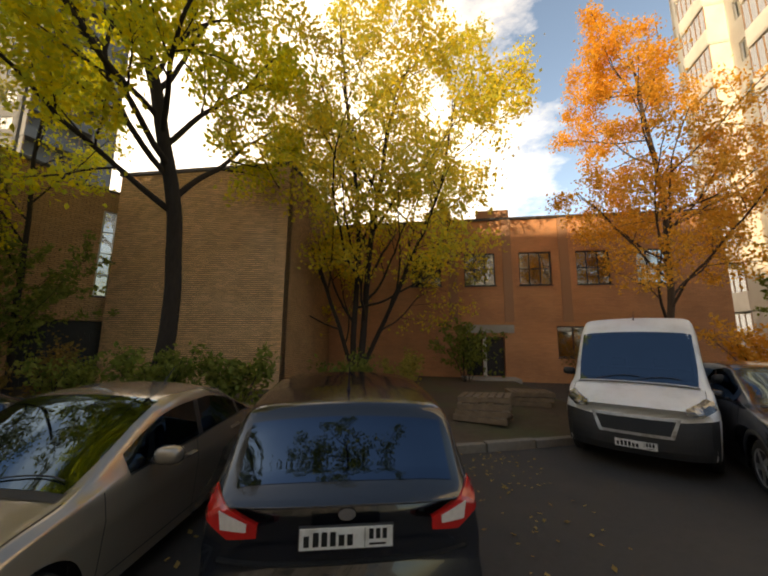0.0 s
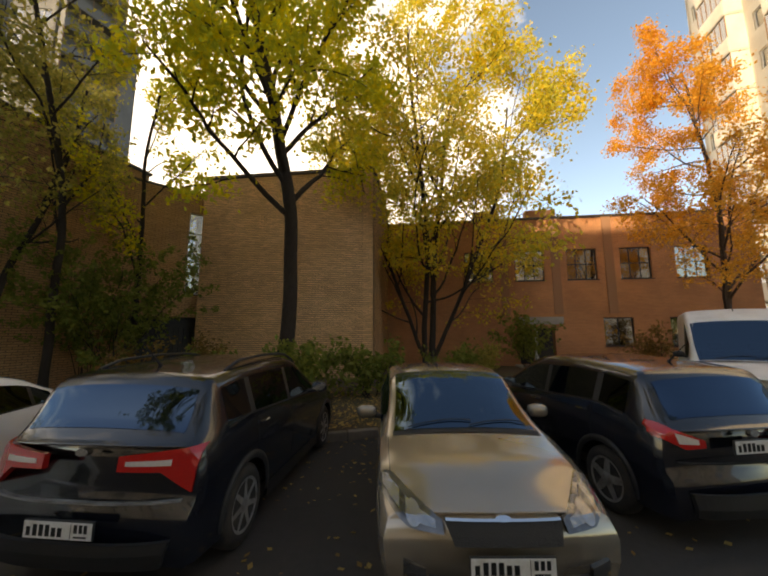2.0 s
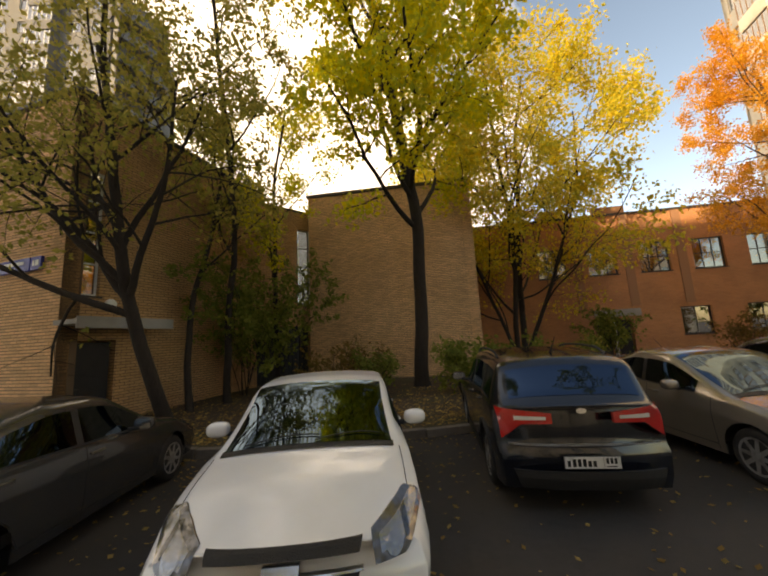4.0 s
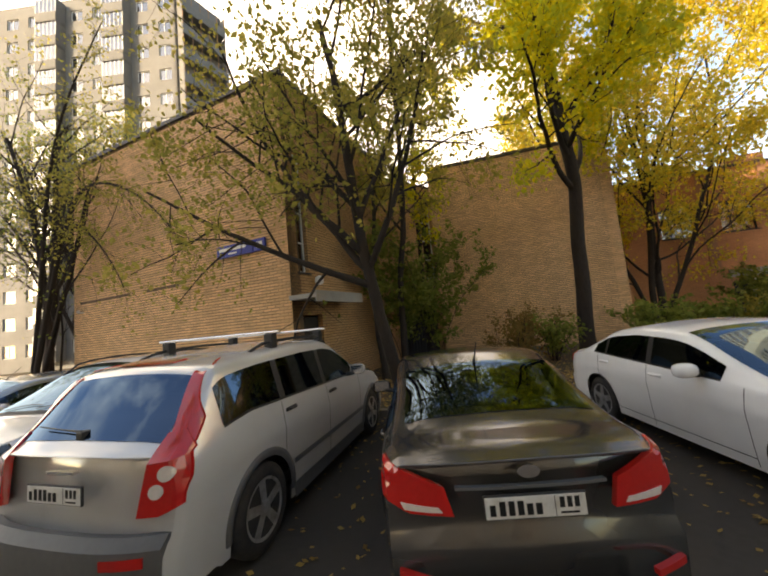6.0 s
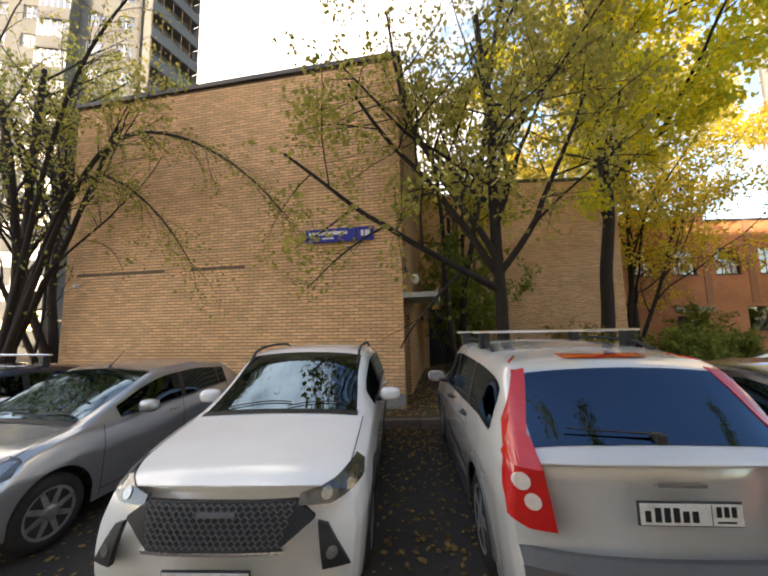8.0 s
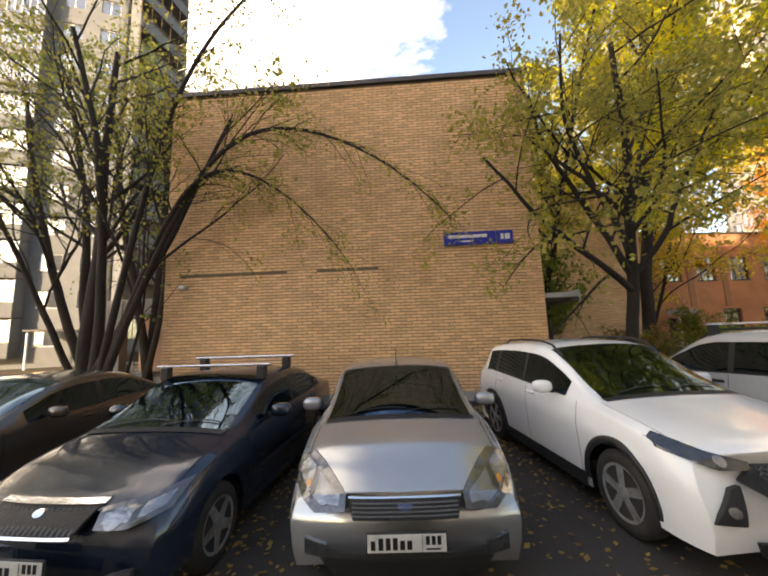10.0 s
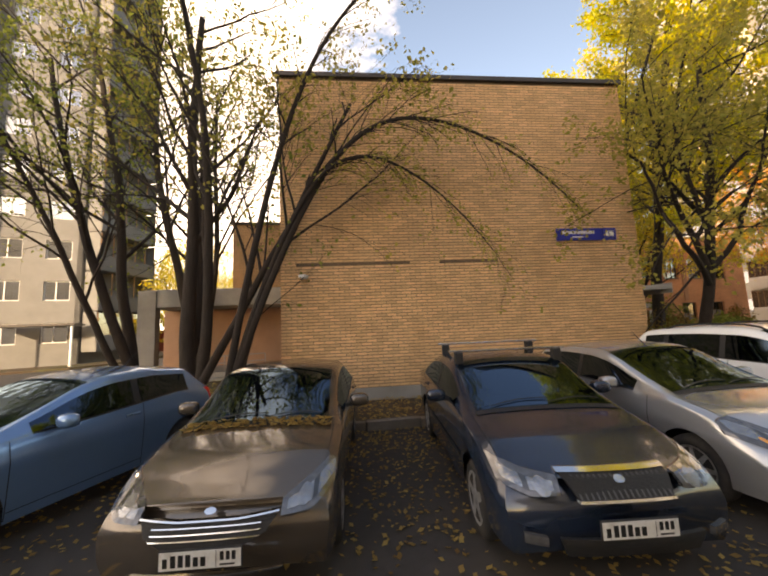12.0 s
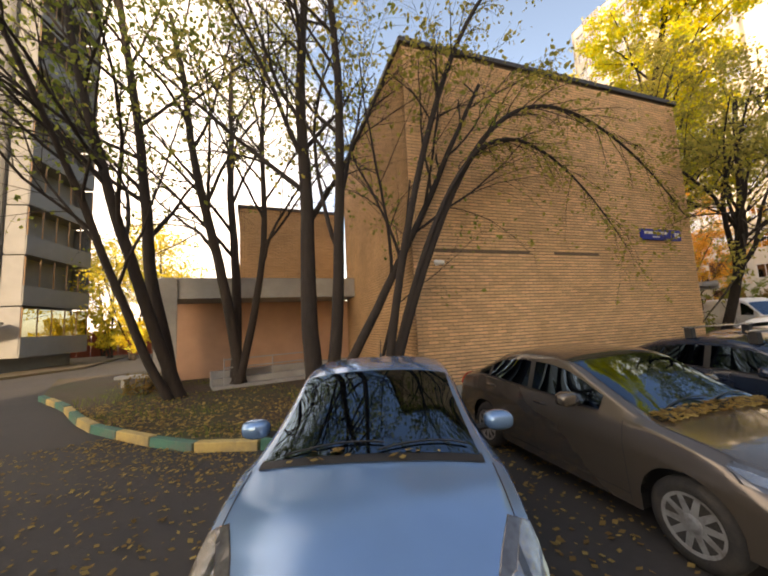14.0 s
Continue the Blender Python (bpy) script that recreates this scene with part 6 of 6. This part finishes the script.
tree("corner_tree", "dark forked tree beside the brick hall, arching twigs", -26.0, 7.3, [(0.12, -0.06, 10.0, 0.14), (-0.05, 0.05, 10.5, 0.19), (0.42, -0.22, 8.5, 0.11)], L_OLIVE, 4600, 0.12, 47, leaf_low=3.0, spread=0.12, **{**CL, "droop": -0.12})
def arching_tree(x, y):
    """A dark tree whose long limbs rise beside the hall and bow down along its front."""
    r = random.Random(53)
    ob = thing("arching_tree", "slender dark tree bowing over the brick hall front", "tree", pose(x, y, 0.08), "trees in the yard")
    spec = dict(wob=0.1, lift=0.0, droop=-0.12, depth=3, kids=(0, 5, 4), start=(0, 0.15, 0.2), angle=(15, 45), ratio=(0.35, 0.6))
    out, tips = ([], []), []
    along = Vector((_d.x, _d.y, 0))
    for bow, rise, reach, end, rad in ((2.7, 10.6, 7.2, 4.2, 0.06), (2.0, 9.2, 5.0, 3.3, 0.05), (1.0, 9.0, 4.2, 11.5, 0.06)):
        pts = []
        n = 26
        for k in range(n + 1):
            t = k / n
            u = 2 * t * (1 - t) * bow + t * t * (reach + 0.9)
            z = 2 * t * (1 - t) * rise + t * t * end
            pts.append(along * u + Vector((0.05 * math.sin(9 * t), -0.5 * t + 0.06 * math.sin(7 * t), z + 0.07 * math.sin(11 * t + bow))))
        radii = [rad * (1.5 - 1.28 * k / n) for k in range(n + 1)]
        out[0].append((pts, radii))
        for k in range(10, n + 1):
            for _ in range(2):
                d = (pts[k] - pts[k - 1]).normalized() + Vector((r.gauss(0, 0.5), r.gauss(0, 0.35), r.uniform(-0.6, 0.35)))
                grow(r, pts[k], d, r.uniform(0.5, 1.5), max(radii[k] * 0.35, 0.005), 2, out, tips, spec)
    for poly in out[0]:
        V, F = tubes([poly])
        quick("trunk", V, F, M_BARK, ob, True)
    V, F = tubes(out[1])
    quick("branchwork", V, F, M_BARK, ob, True, kind="stuff")
    V, F = leaves([tuple(tips[r.randrange(len(tips))]) for _ in range(2600)], 0.085, 53, 0.1)
    quick("crown", V, F, L_OLIVE, ob, kind="stuff")


arching_tree(-25.2, 6.3)
tree("sapling", "thin leaning sapling by the hall corner", -25.0, 7.0, [(0.1, -0.1, 5.0, 0.045)], L_GREEN, 300, 0.1, 49, kids=(5, 4, 3))
# farther trees behind the fence and beside the tower
for k, (x, y, s) in enumerate(((-33, 37, 1), (-31.2, 33, 2), (-29.5, 29, 3), (-34, 41, 4), (-30, 39, 5))):
    tree("bare_tree", "slim grey tree with thin yellow leaves beyond the lane", x, y, [(0.05, 0, 8.5, 0.09), (-0.15, 0.1, 7.5, 0.07)], L_GOLD, 2600, 0.2, 60 + s, kids=(8, 5, 4), spread=0.25)
# trees across the road, behind the walker
for k, (x, y, h) in enumerate(((4, -11, 15), (-3, -12.5, 16), (-9.5, -10.5, 15), (-17, -11, 16), (-24, -10, 14), (-32, -14, 12))):
    tree("roadside_tree", "roadside tree with thinning olive leaves", x, y, [(0.05, 0, h, 0.18)], L_OLIVE, 5000, 0.22, 80 + k, kids=(12, 6, 4), spread=0.25, ratio=(0.34, 0.48), leaf_low=3)


def shrub(name, label, x, y, h, w, leaf, n, size, seed, stems=9):
    r = random.Random(seed)
    ob = thing(name, label, "shrub", pose(x, y, 0.1), "shrubs along the wall")
    polys, tips = [], []
    for k in range(stems):
        a = r.uniform(0, 6.283)
        lean = r.uniform(0.1, 0.9) * w / h
        out = ([], [])
        grow(r, Vector((0.1 * math.cos(a), 0.1 * math.sin(a), -0.05)), Vector((lean * math.cos(a), lean * math.sin(a), 1)), h * r.uniform(0.7, 1.05), 0.018, 1, out, tips,
             dict(wob=0.12, lift=0.02, droop=-0.02, depth=2, kids=(0, 6), start=(0, 0.2), angle=(25, 60), ratio=(0.3, 0.5)))
        polys += out[0] + out[1]
    V, F = tubes(polys)
    quick("stemwork", V, F, M_BARK, ob, True, kind="stuff")
    V, F = leaves([tuple(tips[r.randrange(len(tips))]) for _ in range(n)], size, seed, 0.09)
    quick("foliage", V, F, leaf, ob, kind="stuff")


for k, (x, y, h, w, lf, n, sz) in enumerate(((-5.2, 7.6, 1.9, 1.2, L_GREEN, 1500, 0.14), (-3.4, 7.9, 1.6, 1.1, L_GREEN, 1300, 0.15), (-7.9, 7.9, 1.5, 1.0, L_GREEN, 900, 0.13), (-9.3, 6.9, 1.5, 1.0, L_BROWN, 900, 0.11), (-8.6, 8.2, 1.7, 1.0, L_BROWN, 800, 0.11), (-11.6, 8.9, 5.4, 1.1, L_GREEN, 4200, 0.15),
                                          (-12.6, 9.0, 4.6, 0.9, L_GREEN, 2600, 0.14), (-0.8, 9.6, 1.4, 1.2, L_GREEN, 1100, 0.13), (1.0, 12.5, 1.5, 1.2, L_OLIVE, 1100, 0.13), (3.6, 14.8, 2.6, 0.9, L_GREEN, 1600, 0.16), (10.5, 9.0, 2.6, 1.4, L_ORANGE, 2400, 0.12), (12.5, 8.0, 3.0, 1.5, L_BROWN, 2400, 0.12), (14.5, 9.5, 4.5, 1.8, L_GREEN, 3400, 0.16),
                                          (8.2, 13.0, 2.0, 1.3, L_BROWN, 1200, 0.12), (-31.0, 32.5, 3.4, 1.8, L_GOLD, 2600, 0.18), (-33.0, 36.5, 4.2, 2.0, L_GOLD, 3000, 0.2), (-29.0, 35.5, 4.4, 2.0, L_GOLD, 3000, 0.2), (-29.2, 13.2, 0.7, 0.8, L_BROWN, 500, 0.08))):
    shrub("shrub", {id(L_GREEN): "leafy green shrub against the brick wall", id(L_BROWN): "dry brown shrub on the soil strip", id(L_ORANGE): "reddish autumn shrub behind the van", id(L_OLIVE): "olive shrub on the soil", id(L_GOLD): "golden autumn bush beyond the lane"}[id(lf)], x, y, h, w, lf, n, sz, 200 + k)

# ---------------------------------------------------------------- small things
# street sign: blue board with bars in place of what stands on it
_ang = math.degrees(math.atan2(B1[1] - A1[1], B1[0] - A1[0]))
wm1 = frame_of(A1, B1)
sign = thing("street_sign", "long blue enamel street sign on the brick wall", "sign", wm1 @ pose(7.2, -0.075, 3.93))
part("board", box(0, 1.27, -0.02, 0.05, 0, 0.33, 0.012), M_BLUE, sign)
part("number_board", box(1.3, 1.68, -0.02, 0.05, 0, 0.33, 0.012), M_BLUE, sign)
for x0, x1, z0, z1 in ((0.1, 1.05, 0.17, 0.25), (0.42, 0.72, 0.07, 0.105), (1.38, 1.45, 0.1, 0.24), (1.48, 1.6, 0.1, 0.24)):
    part("lettering_bar", box(x0, x1, -0.026, -0.021, z0, z1), M_WHITE, sign)
cctv = thing("wall_camera", "small white security camera on the brick wall", "camera", wm1 @ pose(0.57, -0.05, 3.13))
part("bracket", box(-0.03, 0.03, -0.08, 0.05, -0.02, 0.03), M_WHITE, cctv)
bm = lathe([(-0.12, 0.035), (-0.1, 0.05), (0.1, 0.05), (0.12, 0.03)], 12)
part("housing", bm, M_WHITE, cctv).matrix_basis = pose(0, -0.1, 0.03, 0, 8, -25)

# stacked pallets and boards on the soil by the van
pal = random.Random(9)
for k in range(4):
    p = thing("wooden_pallet", "weathered grey wooden pallet lying on the soil", "pallet", pose(2.65 + 0.05 * k, 7.9 + 0.1 * k, 0.15 + 0.13 * k, pal.uniform(-3, 3), pal.uniform(-3, 3), -20 + pal.uniform(-8, 8)), "stacked pallets")
    for i in range(7):
        part("board", box(-0.6 + i * 0.175, -0.48 + i * 0.175, -0.4, 0.4, 0.1, 0.122), MATS.get("old_wood") or mat("old_wood", (0.2, 0.14, 0.09), 0.9, var=0.4, scale=8, bump=0.4), p)
    for yy in (-0.4, -0.05, 0.3):
        part("bearer", box(-0.6, 0.6, yy, yy + 0.1, 0.0, 0.1), MATS["old_wood"], p)
for k in range(3):
    p = thing("wooden_pallet", "weathered wooden pallet by the entrance", "pallet", pose(4.4 + 0.04 * k, 10.0, 0.15 + 0.13 * k, 0, 0, -14 + 5 * k), "stacked pallets")
    for i in range(7):
        part("board", box(-0.6 + i * 0.175, -0.48 + i * 0.175, -0.4, 0.4, 0.1, 0.122), MATS["old_wood"], p)
    for yy in (-0.4, -0.05, 0.3):
        part("bearer", box(-0.6, 0.6, yy, yy + 0.1, 0.0, 0.1), MATS["old_wood"], p)
# stone block bench on the island
bench = thing("concrete_bench", "low pale concrete bench on the island", "bench", pose(-29.4, 15.0, 0.14, 0, 0, -20))
part("seat", box(-0.7, 0.7, -0.2, 0.2, 0.3, 0.4, 0.02), M_CONC, bench)
for s in (-0.5, 0.42):
    part("foot", box(s, s + 0.1, -0.16, 0.16, 0.0, 0.3), M_CONC, bench)
# white post and entrance canopy of the tower
post = thing("entrance_canopy", "dark entrance canopy on a white post", "canopy", pose(-38.2, 26.1, 0, 0, 0, 6))
part("roof_slab", box(-2.4, 2.0, -0.9, 0.9, 2.75, 2.9, 0.02), M_ROOFTIN, post)
bm = bmesh.new()
tube(bm, [(1.8, -0.7, 0), (1.8, -0.7, 2.76)], [0.07, 0.07], 10)
part("post", bm, M_WHITE, post)
bm = bmesh.new()
tube(bm, [(-2.2, -0.7, 0), (-2.2, -0.7, 2.76)], [0.07, 0.07], 10)
part("post", bm, M_WHITE, post)
# verge by the tower
bm = bmesh.new()
V = [(-62, 19.0), (-35.9, 24.6), (-33.0, 28.0), (-31.6, 41.5), (-62, 41.5)]
lo = [bm.verts.new((x, y, -0.05)) for x, y in V]
hi = [bm.verts.new((x, y, 0.12)) for x, y in V]
bm.faces.new(hi)
for i in range(len(V)):
    j = (i + 1) % len(V)
    bm.faces.new((lo[i], lo[j], hi[j], hi[i]))
tagged(part("verge", bm, M_SOIL), "worn grass verge along the lane", "verge", kind="structure")

# fallen leaves
lr = np.random.RandomState(77)


def litter(name, label, pts, size, mtl):
    n = len(pts)
    P = np.array(pts, float)
    th = lr.uniform(0, 6.283, n)
    s = size * lr.uniform(0.5, 1.3, n)
    tilt = lr.uniform(-0.35, 0.35, (n, 2))
    a = np.stack([np.cos(th), np.sin(th), tilt[:, 0]], 1) * s[:, None]
    b = np.stack([-np.sin(th), np.cos(th), tilt[:, 1]], 1) * s[:, None] * 0.7
    V = np.stack([P - a * 0.5, P + b * 0.5, P + a * 0.55, P - b * 0.5], 1).reshape(-1, 3)
    ob = quick(name, V.tolist(), [(4 * i, 4 * i + 1, 4 * i + 2, 4 * i + 3) for i in range(n)], mtl)
    tagged(ob, label, "leaves", kind="stuff")


pts = []
for _ in range(130000):
    x, y = lr.uniform(-31, 3), lr.uniform(-4, 9.0)
    if y > kerb_y(x) - 0.1:
        continue
    d = noise.noise((x * 0.5, y * 0.5, 7)) * 0.5 + 0.5
    edge = math.exp(-(kerb_y(x) - y) / 1.4)
    west = 1.8 if x < -14 else 0.5 if x < -6 else 0.25
    if lr.rand() < (0.045 + 0.55 * edge + 0.6 * max(0, d - 0.47)) * west:
        pts.append((x, y, 0.02))
litter("fallen_leaves", "scattered dry brown and yellow leaves on the asphalt", pts, 0.06, L_LITTER)
pts = []
for _ in range(16000):
    x = lr.uniform(-31, 1.5)
    y0 = kerb_y(x) + 0.15
    y = y0 + abs(lr.normal(0, 2.2))
    if y < 12 and x > -31 + (y - 8) * 0.1:
        pts.append((x, y, 0.16 + 0.012 * min(6, (y - y0) * 0.9)))
litter("fallen_leaves_on_soil", "thick fallen leaves on the bare soil strip", pts, 0.08, L_LITTER)
# tufts of grass on the island and strip
pts, F, V = [], [], []
for _ in range(5200):
    x, y = lr.uniform(-31.0, -25.5), lr.uniform(6.5, 15)
    if noise.noise((x * 0.5, y * 0.5, 1)) < -0.05 or y < kerb_y(x) + 0.3:
        continue
    h, a = lr.uniform(0.05, 0.14), lr.uniform(0, 6.283)
    i = len(V)
    V += [(x - 0.008 * math.cos(a), y - 0.008 * math.sin(a), 0.1), (x + 0.008 * math.cos(a), y + 0.008 * math.sin(a), 0.1), (x + lr.normal(0, 0.03), y + lr.normal(0, 0.03), 0.14 + h)]
    F.append((i, i + 1, i + 2))
tagged(quick("grass", V, F, L_GREEN), "thin green grass on the corner island", "grass", kind="stuff")


def on_car(name, label, car, m, y0, y1, n, size, x_max=0.72):
    pts = []
    for _ in range(n):
        x, y = lr.uniform(-x_max, x_max), lr.uniform(y0, y1)
        z = car.top_z(y, x)
        p = m @ Vector((x, car.bend(x, y, z), z + 0.02))
        pts.append(tuple(p))
    litter(name, label, pts, size, L_LITTER)


on_car("leaves_on_bonnet", "dry leaves heaped along a windscreen foot", brown_car, brown_pose, 1.02, 1.16, 380, 0.06)
on_car("leaves_by_wipers", "few yellow leaves caught by the wipers", blue_car, blue_pose, 0.95, 1.05, 14, 0.07)

# ---------------------------------------------------------------- brickwork
# each brick proud of the mortar; the nearest stretch as single pieces
BL, BH, JT, JV = 0.25, 0.063, 0.014, 0.008


def brick_cells(L, z0, z1):
    row, z = 0, z0
    while z + BH <= z1 + 0.001:
        x = 0.0 if row % 2 == 0 else -(BL + JV) / 2
        while x < L - 0.01:
            a, b = max(x, 0.0), min(x + BL, L)
            if b - a > 0.04:
                yield row, a, b, z
            x += BL + JV
        z += BH + JT
        row += 1


def brickwork(parent, wm, L, z0, z1, near=None, gaps=(), seed=1):
    r = np.random.RandomState(seed)
    V, F, single = [], [], []
    for row, a, b, z in brick_cells(L, z0, z1):
        if any(g0 < (a + b) / 2 < g1 and abs(z - gz) < 0.039 for g0, g1, gz in gaps):
            continue
        full = b - a > BL - 0.005
        if near and full and near[0] < a and b < near[1] and near[2] < z < near[3] and len(single) < 300:
            single.append(((a + b) / 2, z))
            continue
        i = len(V)
        p = -0.011 - r.uniform(0, 0.004)
        e = 0.004
        V += [(a, 0.006, z), (b, 0.006, z), (b, 0.006, z + BH), (a, 0.006, z + BH), (a + e, p, z + e), (b - e, p, z + e), (b - e, p, z + BH - e), (a + e, p, z + BH - e)]
        F += [(i + 4, i + 5, i + 6, i + 7), (i, i + 1, i + 5, i + 4), (i + 1, i + 2, i + 6, i + 5), (i + 2, i + 3, i + 7, i + 6), (i + 3, i, i + 4, i + 7)]
    ob = quick("brickwork", V, F, M_BRICK, parent, kind="stuff")
    ob.matrix_basis = wm
    if single:
        e = 0.004
        V = [(-BL / 2, 0.006, 0), (BL / 2, 0.006, 0), (BL / 2, 0.006, BH), (-BL / 2, 0.006, BH), (-BL / 2 + e, -0.013, e), (BL / 2 - e, -0.013, e), (BL / 2 - e, -0.013, BH - e), (-BL / 2 + e, -0.013, BH - e)]
        F = [(4, 5, 6, 7), (0, 1, 5, 4), (1, 2, 6, 5), (2, 3, 7, 6), (3, 0, 4, 7)]
        first = quick("brick", V, F, M_BRICK)
        me = first.data
        bpy.data.objects.remove(first)
        for u, z in single:
            share("brick", me, wm @ pose(u, r.uniform(-0.002, 0.002), z), parent)


brickwork(front_wall, wm1, LEN1, 0.43, H1 - 0.01, near=(3.4, 8.0, 1.35, 3.1), gaps=((0.5, 3.3, 3.4), (4.0, 5.6, 3.4)))
brickwork(bpy.data.objects["front_wall.001"], frame_of(A2, B2), (Vector(B2) - Vector(A2)).length, 0.05, H2 - 0.01, seed=4)
